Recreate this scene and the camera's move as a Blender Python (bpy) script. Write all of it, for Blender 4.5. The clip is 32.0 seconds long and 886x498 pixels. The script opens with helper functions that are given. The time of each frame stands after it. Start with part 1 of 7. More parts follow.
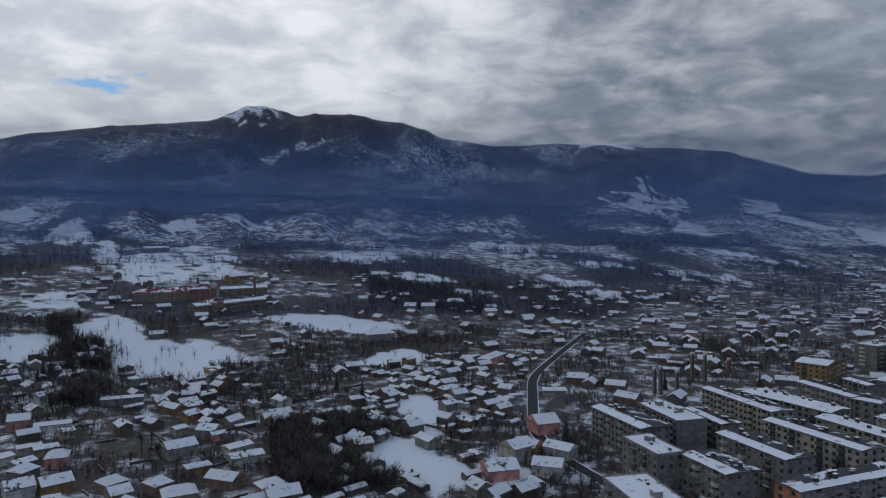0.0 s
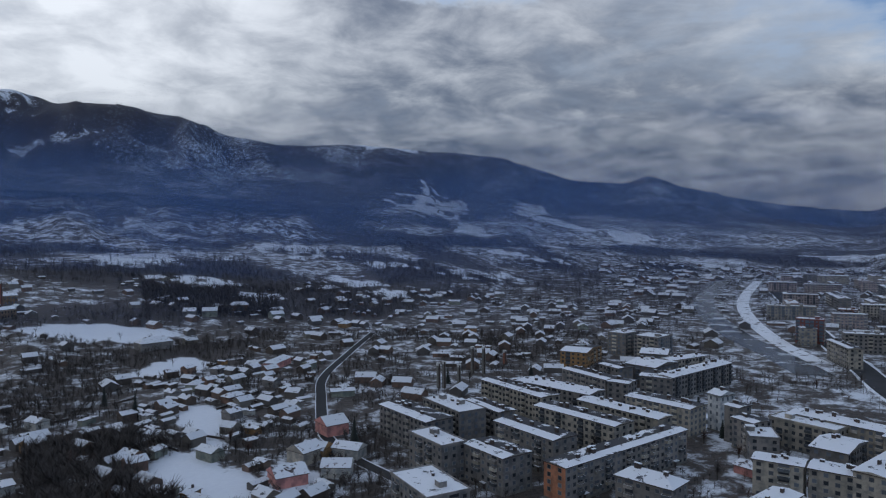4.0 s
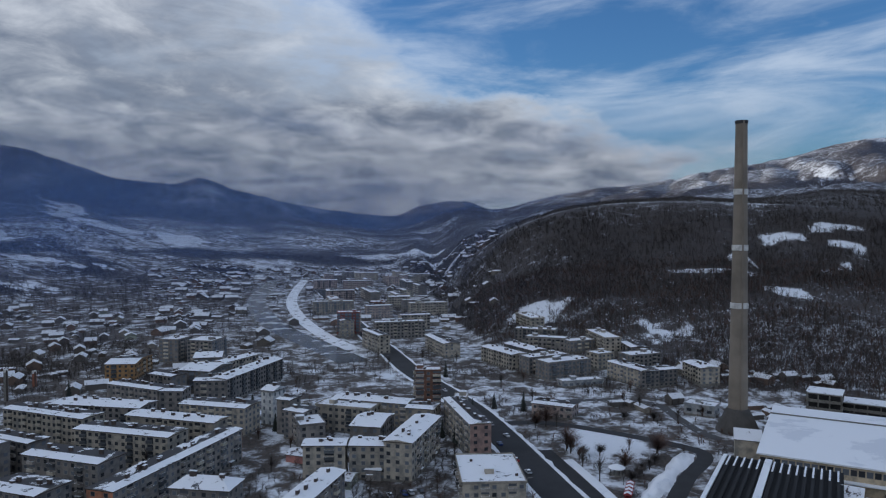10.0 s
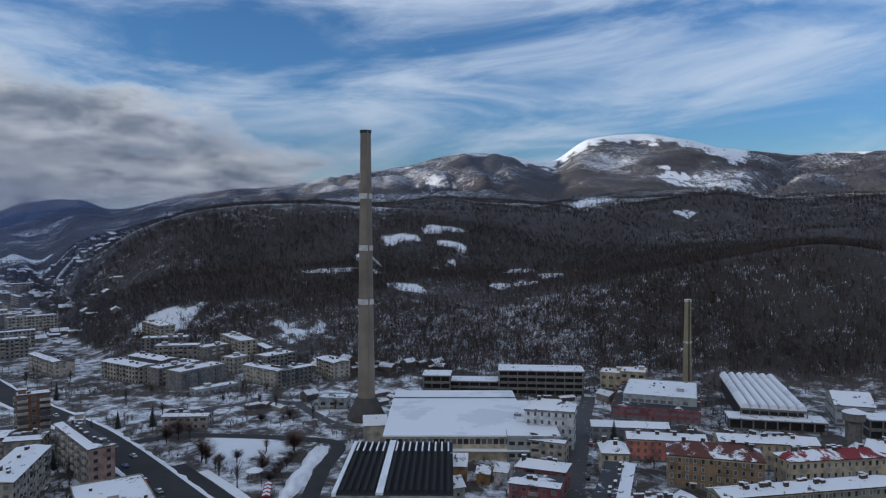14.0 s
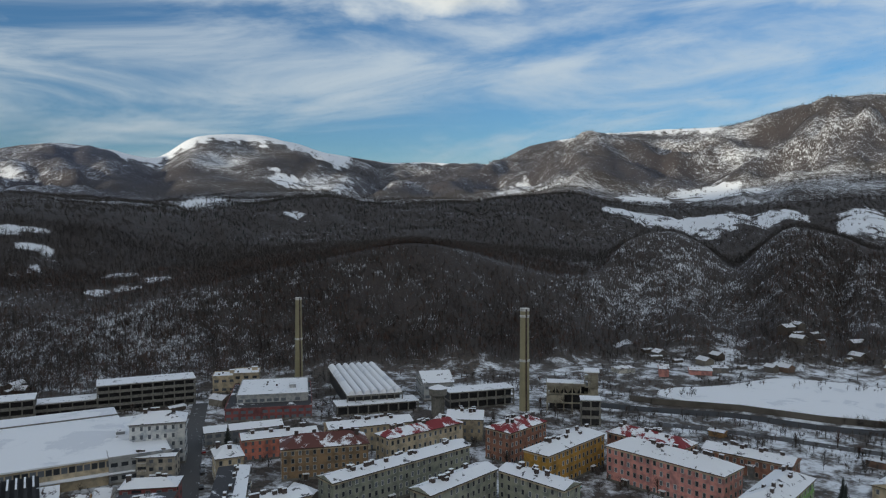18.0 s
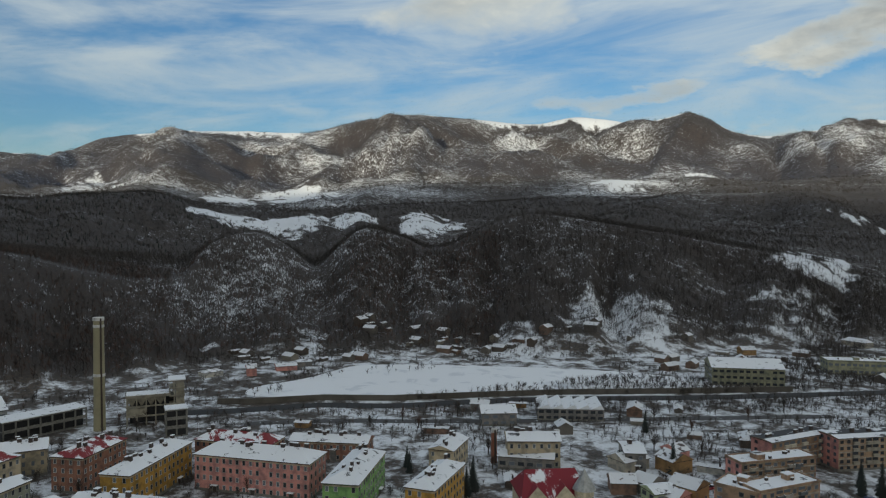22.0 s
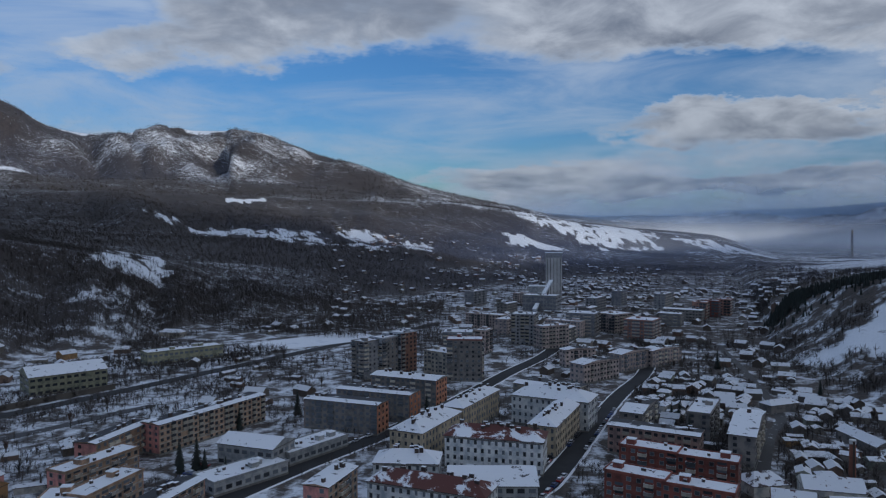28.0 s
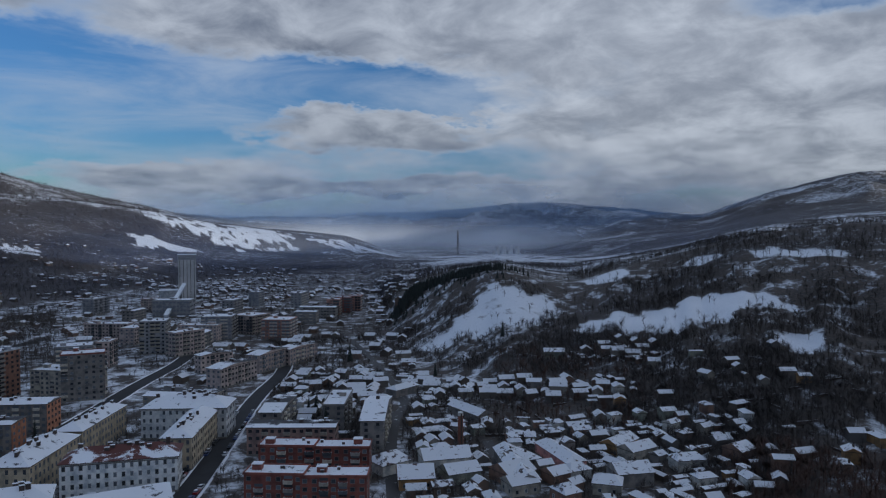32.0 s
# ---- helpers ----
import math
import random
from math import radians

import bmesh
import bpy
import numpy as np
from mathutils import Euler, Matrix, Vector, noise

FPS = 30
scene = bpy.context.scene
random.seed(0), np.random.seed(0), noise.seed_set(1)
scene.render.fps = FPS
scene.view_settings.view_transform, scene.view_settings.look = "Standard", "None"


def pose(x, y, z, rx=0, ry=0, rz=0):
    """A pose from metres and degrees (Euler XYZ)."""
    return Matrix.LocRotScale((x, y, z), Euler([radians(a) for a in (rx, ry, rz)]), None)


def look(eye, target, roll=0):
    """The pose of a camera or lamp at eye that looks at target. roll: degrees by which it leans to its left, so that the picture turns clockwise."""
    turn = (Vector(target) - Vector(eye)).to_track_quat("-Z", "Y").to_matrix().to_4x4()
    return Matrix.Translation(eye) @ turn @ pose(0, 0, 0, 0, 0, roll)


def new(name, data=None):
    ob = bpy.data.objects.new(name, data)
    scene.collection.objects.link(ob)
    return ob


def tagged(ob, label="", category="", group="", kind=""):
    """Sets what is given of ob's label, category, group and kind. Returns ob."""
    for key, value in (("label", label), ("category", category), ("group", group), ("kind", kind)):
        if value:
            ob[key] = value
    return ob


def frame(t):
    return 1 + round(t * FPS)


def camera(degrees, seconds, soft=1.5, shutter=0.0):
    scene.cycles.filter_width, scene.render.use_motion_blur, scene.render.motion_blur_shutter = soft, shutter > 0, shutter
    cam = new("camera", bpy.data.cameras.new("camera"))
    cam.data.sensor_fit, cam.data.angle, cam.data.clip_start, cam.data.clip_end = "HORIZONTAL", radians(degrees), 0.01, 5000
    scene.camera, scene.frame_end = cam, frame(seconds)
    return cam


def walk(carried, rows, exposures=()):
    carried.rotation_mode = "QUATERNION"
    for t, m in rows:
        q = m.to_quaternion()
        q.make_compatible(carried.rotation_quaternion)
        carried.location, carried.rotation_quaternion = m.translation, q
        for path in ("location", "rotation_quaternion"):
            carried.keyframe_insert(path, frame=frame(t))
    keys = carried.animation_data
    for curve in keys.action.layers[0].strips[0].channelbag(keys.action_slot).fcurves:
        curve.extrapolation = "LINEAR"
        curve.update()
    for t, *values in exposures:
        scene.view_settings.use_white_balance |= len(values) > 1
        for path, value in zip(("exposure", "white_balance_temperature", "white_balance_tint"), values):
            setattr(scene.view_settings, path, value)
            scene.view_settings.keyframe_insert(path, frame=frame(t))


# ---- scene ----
cam = camera(64.4, 32.0, soft=1.2)
# seconds, heading clockwise from north, tilt, lean
TURNS = [
    (0.0, -0.00, -1.78, -0.35),
    (0.5, 1.95, -1.77, -0.34),
    (1.0, 3.94, -1.76, -0.31),
    (1.5, 5.97, -1.76, -0.30),
    (2.0, 8.08, -1.78, -0.28),
    (2.5, 10.18, -1.79, -0.24),
    (3.0, 12.34, -1.78, -0.22),
    (3.5, 14.70, -1.79, -0.19),
    (5.5, 25.06, -1.79, -0.12),
    (6.0, 27.84, -1.83, -0.05),
    (6.5, 30.67, -1.82, -0.04),
    (7.0, 33.60, -1.80, -0.05),
    (7.5, 36.64, -1.77, 0.02),
    (8.0, 39.62, -1.75, 0.04),
    (8.5, 42.75, -1.71, 0.05),
    (9.0, 45.91, -1.68, 0.04),
    (9.5, 49.15, -1.65, 0.04),
    (10.0, 52.46, -1.64, 0.04),
    (10.5, 55.76, -1.60, 0.06),
    (11.0, 59.21, -1.58, 0.08),
    (11.5, 62.93, -1.55, 0.01),
    (12.0, 66.63, -1.56, -0.00),
    (12.5, 70.35, -1.54, -0.02),
    (13.0, 74.06, -1.52, -0.02),
    (13.5, 77.84, -1.51, -0.02),
    (14.0, 81.61, -1.49, -0.02),
    (14.5, 85.38, -1.48, -0.00),
    (16.5, 100.76, -1.45, -0.05),
    (17.0, 104.66, -1.45, -0.05),
    (17.5, 108.54, -1.44, -0.01),
    (18.0, 112.48, -1.45, -0.03),
    (18.5, 116.41, -1.44, -0.02),
    (19.0, 120.34, -1.41, -0.03),
    (19.5, 124.33, -1.40, -0.04),
    (20.0, 128.41, -1.40, -0.08),
    (20.5, 132.62, -1.40, -0.04),
    (21.0, 136.81, -1.41, -0.03),
    (21.5, 141.02, -1.40, -0.01),
    (22.0, 145.27, -1.39, -0.03),
    (22.5, 149.55, -1.36, -0.08),
    (23.0, 153.81, -1.34, -0.11),
    (23.5, 158.10, -1.34, -0.08),
    (24.0, 162.36, -1.33, -0.10),
    (24.5, 166.63, -1.36, -0.10),
    (25.0, 170.79, -1.39, -0.15),
    (25.5, 175.10, -1.42, -0.17),
    (27.5, 192.58, -1.51, -0.19),
    (28.0, 196.95, -1.55, -0.16),
    (28.5, 201.31, -1.57, -0.16),
    (29.0, 205.69, -1.58, -0.14),
    (29.5, 209.84, -1.60, -0.12),
    (30.0, 213.90, -1.58, -0.17),
    (30.5, 217.77, -1.59, -0.12),
    (31.0, 220.92, -1.59, -0.14),
    (31.5, 223.74, -1.57, -0.14),
    (32.0, 225.92, -1.56, -0.11),
]
EYE = 95.0
walk(cam, [(t, pose(0, 0, EYE, 90 + tilt, -lean, -heading)) for t, heading, tilt, lean in TURNS],
     [(0, -0.24, 6150, 9), (5, -0.1, 5950, 9), (10, 0.03, 6000, 9), (17, 0.05, 6050, 9), (18.7, -0.03, 7250, 1), (22, -0.1, 7250, 1), (25.5, -0.12, 7250, 1), (27.5, -0.46, 5700, 9), (32, -0.54, 5650, 9)])

# ---- sky and sun ----
# a low winter sun behind the northern range: the valley lies in its shade, the southern range and the slopes down the valley in the light
SUN_HEADING, SUN_HEIGHT = 341.0, 3.8


def bearing(heading, height=0.0):
    a, e = radians(heading), radians(height)
    return Vector((math.sin(a) * math.cos(e), math.cos(a) * math.cos(e), math.sin(e)))


class Nodes:
    """A node tree with short calls: sockets or plain values as arguments."""

    def __init__(self, tree):
        self.tree = tree
        tree.nodes.clear()

    def put(self, kind, ins=(), out=0, operation=None, use_clamp=False, interpolation_type=None, attribute_name=None):
        n = self.tree.nodes.new(kind)
        if operation:
            n.operation = operation
        if use_clamp:
            n.use_clamp = True
        if interpolation_type:
            n.interpolation_type = interpolation_type
        if attribute_name:
            n.attribute_name = attribute_name
        for key, value in dict(ins).items():
            if isinstance(value, bpy.types.NodeSocket):
                self.tree.links.new(value, n.inputs[key])
            else:
                n.inputs[key].default_value = value
        return n.outputs[out] if n.outputs else n

    def math(self, op, a, b=0.0, c=0.0, clamp=False):
        return self.put("ShaderNodeMath", {0: a, 1: b, 2: c}, operation=op, use_clamp=clamp)

    def vec(self, op, a, b=(0, 0, 0), out=0, s=1.0):
        ins = {0: a, 1: b}
        if op == "SCALE":
            ins = {0: a, 3: s}
        return self.put("ShaderNodeVectorMath", ins, out, operation=op)

    def noise(self, v, scale, detail=4.0, rough=0.55, warp=0.0, out=0):
        return self.put("ShaderNodeTexNoise", {"Vector": v, "Scale": scale, "Detail": detail, "Roughness": rough, "Distortion": warp}, out)

    def ramp(self, x, lo, hi, a=0.0, b=1.0):
        return self.put("ShaderNodeMapRange", {0: x, 1: lo, 2: hi, 3: a, 4: b}, interpolation_type="SMOOTHSTEP")

    def mix(self, f, a, b, blend="MIX"):
        n = self.tree.nodes.new("ShaderNodeMix")
        n.data_type, n.blend_type = "RGBA", blend
        for k, value in ((0, f), (6, a), (7, b)):
            if isinstance(value, bpy.types.NodeSocket):
                self.tree.links.new(value, n.inputs[k])
            else:
                n.inputs[k].default_value = value if k == 0 else (*value, 1)
        return n.outputs[2]


def sky():
    world = bpy.data.worlds.new("winter_sky")
    scene.world = world
    world.use_nodes = True
    n = Nodes(world.node_tree)
    d = n.put("ShaderNodeTexCoord")
    air = n.tree.nodes.new("ShaderNodeTexSky")
    air.sky_type, air.sun_disc = "NISHITA", False
    air.sun_elevation, air.sun_rotation = radians(SUN_HEIGHT), radians(SUN_HEADING)
    air.altitude, air.air_density, air.dust_density, air.ozone_density = 600, 1.0, 0.0, 3.0
    blue = air.outputs[0]
    sep = n.tree.nodes.new("ShaderNodeSeparateXYZ")
    n.tree.links.new(d, sep.inputs[0])
    # the cloud deck, flattened towards the horizon as a level layer is
    high = n.math("ADD", n.math("MAXIMUM", sep.outputs[2], 0.0), 0.26)
    flat = n.put("ShaderNodeCombineXYZ", {0: n.math("DIVIDE", sep.outputs[0], high), 1: n.math("DIVIDE", sep.outputs[1], high), 2: 0.0})
    bulk = n.noise(flat, 0.85, 6, 0.55, 0.25)
    fine = n.noise(flat, 4.6, 6, 0.58, 0.3)
    drawn = n.put("ShaderNodeCombineXYZ", {0: sep.outputs[0], 1: sep.outputs[1], 2: n.math("MULTIPLY", n.math("ADD", sep.outputs[2], n.math("MULTIPLY", n.math("ADD", sep.outputs[0], sep.outputs[1]), 0.05)), 5.0)})
    wisp = n.noise(drawn, 2.6, 6, 0.6, 0.5)
    field = n.math("ADD", n.math("MULTIPLY", bulk, 0.6), n.math("ADD", n.math("MULTIPLY", fine, 0.16), n.math("MULTIPLY", wisp, 0.24)))
    # closed deck towards the sun's quarter and the north, broken elsewhere
    north = n.vec("DOT_PRODUCT", d, bearing(358), out=1)
    west = n.vec("DOT_PRODUCT", d, bearing(262, 25), out=1)
    bias = n.math("ADD", n.ramp(north, 0.45, 0.95, 0.0, 0.24), n.ramp(west, 0.35, 1.0, 0.0, 0.16))
    # single banks and gaps: heading, height, half width, half depth, weight
    heading = n.math("MULTIPLY", n.math("ARCTAN2", sep.outputs[0], sep.outputs[1]), 57.2958)
    heading = n.math("ADD", heading, n.math("MULTIPLY", n.math("LESS_THAN", heading, -60.0), 360.0))
    height = n.math("MULTIPLY", n.math("ARCSINE", sep.outputs[2]), 57.2958)
    heading = n.math("ADD", heading, n.math("MULTIPLY", n.math("SUBTRACT", n.noise(flat, 0.9, 5, 0.6), 0.5), 34.0))
    height = n.math("ADD", height, n.math("MULTIPLY", n.math("SUBTRACT", n.noise(flat, 1.4, 6, 0.65), 0.5), 9.0))
    for a, e, w, h, k in ((74, 17, 22, 7, -0.28), (46, 9, 15, 7, 0.14), (88, 9, 14, 4, -0.14), (54, 5.5, 15, 3.6, 0.16), (62, 4.0, 8, 1.3, 0.16), (103, 15, 13, 5, -0.20), (99, 11.5, 9, 1.1, 0.14), (112, 18.5, 8, 1.6, 0.10),
                          (79, 16, 9, 2.2, 0.16), (95, 9, 5, 1.2, 0.18), (125, 11, 14, 4, -0.10), (148, 18, 7, 2.6, 0.17), (157, 10.5, 6, 0.8, 0.14), (176, 12.8, 6, 1.2, 0.19),
                          (184, 16.5, 8, 3, 0.19), (203, 18, 24, 5, 0.19), (229, 18.5, 20, 5, 0.22), (246, 10, 13, 5, 0.20), (200, 10, 24, 3.2, -0.20), (250, 16.5, 5, 1.6, -0.26),
                          (217, 8.2, 9, 1.0, 0.24), (226, 11.5, 12, 1.6, -0.16), (222, 3.8, 16, 0.9, 0.24), (204, 3.6, 12, 0.8, 0.16), (234, 6, 10, 1.6, -0.10), (334, 11, 3, 0.6, -0.24), (14, 18.5, 9, 1.0, -0.18)):
        q = n.math("ADD", n.math("POWER", n.math("DIVIDE", n.math("SUBTRACT", heading, a if a < 300 else a - 360), w), 2.0), n.math("POWER", n.math("DIVIDE", n.math("SUBTRACT", height, e), h), 2.0))
        bias = n.math("ADD", bias, n.math("MULTIPLY", n.ramp(q, 0.0, 2.6, 1.0, 0.0), k * 0.8))
    veil = n.noise(drawn, 2.9, 7, 0.58, 0.5)
    cover = n.math("MAXIMUM", n.ramp(n.math("ADD", field, bias), 0.45, 0.63), n.ramp(veil, 0.35, 0.69, 0.0, 0.76))
    glow = n.vec("DOT_PRODUCT", d, bearing(335, 16), out=1)
    light = n.math("ADD", n.ramp(glow, 0.80, 1.0, 0.0, 0.55), n.ramp(n.math("ADD", n.math("MULTIPLY", fine, 0.55), n.math("MULTIPLY", bulk, 0.45)), 0.36, 0.66, 0.0, 0.62))
    light = n.math("ADD", light, n.ramp(n.vec("DOT_PRODUCT", d, bearing(140), out=1), 0.0, 0.7, 0.0, 0.12))
    light = n.math("ADD", light, n.ramp(n.vec("DOT_PRODUCT", d, bearing(243, 14), out=1), 0.90, 1.0, 0.0, 0.30))
    shade = n.mix(n.math("MULTIPLY", light, 1.0, clamp=True), (0.17, 0.19, 0.235), (0.98, 0.97, 0.96))
    thin = n.mix(n.ramp(n.math("ADD", field, bias), 0.50, 0.70), (0.62, 0.68, 0.76), shade)
    clear = n.put("ShaderNodeBackground", {"Color": n.mix(1.0, blue, (0.95, 1.02, 1.24), "MULTIPLY"), "Strength": 0.195})
    deck = n.put("ShaderNodeBackground", {"Color": thin, "Strength": n.math("ADD", 0.74, n.math("ADD", n.math("MULTIPLY", n.math("MINIMUM", n.math("MAXIMUM", sep.outputs[2], 0.0), 0.32), 1.15), n.ramp(sep.outputs[2], 0.34, 0.62, 0.0, 1.15)))})
    both = n.put("ShaderNodeMixShader", {0: n.math("MULTIPLY", cover, n.ramp(sep.outputs[2], 0.34, 0.75, 0.94, 0.5)), 1: clear, 2: deck})
    n.put("ShaderNodeOutputWorld", {0: both})


sky()
sun = new("sun", bpy.data.lights.new("sun", "SUN"))
sun.data.energy, sun.data.angle, sun.data.color = 5.0, radians(1.2), (1.0, 0.91, 0.78)
sun.matrix_world = look((0, 0, 900), Vector((0, 0, 900)) - bearing(SUN_HEADING, SUN_HEIGHT))

# ---- materials ----
MATS = {}


def surface(name, base, dark=None, rough=0.8, scale=0.6, grain=14.0, bump=0.3, metal=0.0, spread=0.10, attr=None):
    """Paint, stone or metal with stains at a large scale, grain at a small one, and a tint of its own for each object."""
    if name in MATS:
        return MATS[name]
    m = bpy.data.materials.new(name)
    m.use_nodes = True
    n = Nodes(m.node_tree)
    v = n.put("ShaderNodeTexCoord", out=3)
    big, small = n.noise(v, scale, 5, 0.6), n.noise(v, grain, 3, 0.6)
    dark = dark or tuple(c * 0.62 for c in base)
    col = n.mix(n.ramp(big, 0.38, 0.68), base, dark)
    col = n.mix(n.math("MULTIPLY", small, 0.35), col, tuple(c * 0.55 for c in base))
    own = n.put("ShaderNodeObjectInfo", out=5)
    hsv = n.put("ShaderNodeHueSaturation", {"Color": col, "Value": n.ramp(own, 0, 1, 1 - spread, 1 + spread), "Hue": 0.5, "Saturation": 1.0, "Fac": 1.0})
    b = n.put("ShaderNodeBump", {"Height": small, "Strength": bump, "Distance": 0.05})
    s = n.put("ShaderNodeBsdfPrincipled", {"Base Color": hsv, "Roughness": rough, "Metallic": metal, "Normal": b})
    n.put("ShaderNodeOutputMaterial", {0: s})
    MATS[name] = m
    return m


def snowy(name, under, melt=0.42, scale=0.22, tone=0.82):
    """Snow, with holes of its own shape through which the surface below shows."""
    if name in MATS:
        return MATS[name]
    m = bpy.data.materials.new(name)
    m.use_nodes = True
    n = Nodes(m.node_tree)
    v = n.put("ShaderNodeTexCoord", out=3)
    own = n.put("ShaderNodeObjectInfo", out=5)
    v = n.vec("ADD", v, n.put("ShaderNodeCombineXYZ", {0: n.math("MULTIPLY", own, 91.0), 1: n.math("MULTIPLY", own, 47.0), 2: 0.0}))
    big, small = n.noise(v, scale, 6, 0.62, 0.4), n.noise(v, 3.0, 4, 0.6)
    hole = n.ramp(n.math("ADD", n.math("MULTIPLY", big, 0.85), n.math("MULTIPLY", small, 0.15)), melt - 0.02, melt + 0.02, 1.0, 0.0)
    white = n.mix(small, (tone, tone * 1.01, tone * 1.03), (tone * 0.86, tone * 0.88, tone * 0.92))
    col = n.mix(hole, white, under)
    b = n.put("ShaderNodeBump", {"Height": n.math("SUBTRACT", big, hole), "Strength": 0.35, "Distance": 0.2})
    s = n.put("ShaderNodeBsdfPrincipled", {"Base Color": col, "Roughness": 0.75, "Normal": b})
    n.put("ShaderNodeOutputMaterial", {0: s})
    MATS[name] = m
    return m


def glass(name, tint):
    if name in MATS:
        return MATS[name]
    m = bpy.data.materials.new(name)
    m.use_nodes = True
    n = Nodes(m.node_tree)
    own = n.put("ShaderNodeObjectInfo", out=5)
    col = n.mix(n.ramp(own, 0.2, 0.95), tint, tuple(c * 4 + 0.01 for c in tint))
    s = n.put("ShaderNodeBsdfPrincipled", {"Base Color": col, "Roughness": 0.12})
    n.put("ShaderNodeOutputMaterial", {0: s})
    MATS[name] = m
    return m


WALLS = {
    "grey": (0.205, 0.185, 0.165), "cream": (0.34, 0.30, 0.24), "white": (0.62, 0.62, 0.60), "ochre": (0.30, 0.17, 0.07), "brick": (0.17, 0.085, 0.055),
    "pink": (0.50, 0.24, 0.20), "brown": (0.22, 0.13, 0.09), "red": (0.21, 0.065, 0.062), "brownstone": (0.24, 0.155, 0.085), "beige": (0.42, 0.34, 0.23),
    "greygreen": (0.24, 0.245, 0.19), "salmon": (0.55, 0.19, 0.13), "palegrey": (0.40, 0.42, 0.44), "brickred": (0.25, 0.115, 0.075), "yellow": (0.46, 0.25, 0.05),
    "teal": (0.06, 0.36, 0.28), "green": (0.17, 0.31, 0.10), "palegreen": (0.42, 0.47, 0.28), "orange": (0.30, 0.195, 0.125), "concrete": (0.32, 0.32, 0.31),
    "olive": (0.26, 0.25, 0.165), "orangedark": (0.30, 0.15, 0.09), "towergrey": (0.24, 0.235, 0.235), "towerred": (0.22, 0.085, 0.065), "palepink": (0.40, 0.32, 0.28),
    "redpale": (0.32, 0.17, 0.13), "darkred": (0.22, 0.07, 0.05), "greyred": (0.26, 0.17, 0.14), "terracotta": (0.40, 0.17, 0.09), "rose": (0.56, 0.25, 0.21)}


def wall_paint(key):
    c = WALLS[key]
    k = 1.2
    return surface("wall_" + key, tuple(v * k for v in c), tuple(v * k * f for v, f in zip(c, (0.42, 0.47, 0.54))), scale=0.3, grain=2.2, bump=0.2, spread=0.16)


ROOF_SNOW = snowy("roof_snow", (0.05, 0.05, 0.055), 0.39, 0.3, 0.78)
ROOF_MELT = snowy("roof_snow_melting", (0.026, 0.025, 0.028), 0.57, 0.13)
ROOF_RED = snowy("red_roof_snow", (0.20, 0.018, 0.022), 0.50, 0.14)
ROOF_BROWN = snowy("brown_roof_snow", (0.10, 0.030, 0.022), 0.54, 0.10)
PANE = glass("window_glass", (0.036, 0.040, 0.046))
FRAME_WHITE = surface("window_frame_paint", (0.25, 0.24, 0.225), grain=8, spread=0.35)
FRAME_LIGHT = surface("pale_window_frame", (0.46, 0.45, 0.42), grain=8, spread=0.4)
CONCRETE = surface("raw_concrete", (0.20, 0.19, 0.168))
TIMBER = surface("dark_timber", (0.07, 0.05, 0.04))
SOOT = surface("sooty_brick", (0.075, 0.055, 0.048))

# ---- the lie of the land: height by heading and distance from the middle of the town ----
def curve(points):
    """A smooth closed curve over the compass through (heading, value) pairs."""
    p = sorted((a % 360, v) for a, v in points)
    a = np.array([q[0] for q in p])
    v = np.array([q[1] for q in p], float)
    a3, v3 = np.concatenate([a - 360, a, a + 360]), np.tile(v, 3)
    g = np.gradient(v3, a3)
    s = np.diff(v3) / np.maximum(np.diff(a3), 1e-6)
    lim = 2.2 * np.minimum(np.abs(np.append(s, s[-1])), np.abs(np.insert(s, 0, s[0])))
    flat = np.append(s, s[-1]) * np.insert(s, 0, s[0]) <= 0
    g = np.where(flat, 0, np.clip(g, -lim, lim))

    def at(heading):
        x = np.asarray(heading, float) % 360
        i = np.clip(np.searchsorted(a3, x, side="right") - 1, 0, len(a3) - 2)
        w = a3[i + 1] - a3[i]
        t = (x - a3[i]) / w
        return ((2 * t ** 3 - 3 * t ** 2 + 1) * v3[i] + (t ** 3 - 2 * t ** 2 + t) * w * g[i]
                + (3 * t ** 2 - 2 * t ** 3) * v3[i + 1] + (t ** 3 - t ** 2) * w * g[i + 1])
    return at


def rise(points):
    """Distance and height curves from (heading, distance, degrees above the eye's level)."""
    return curve([(a, r) for a, r, e in points]), curve([(a, EYE + r * math.tan(radians(e))) for a, r, e in points])


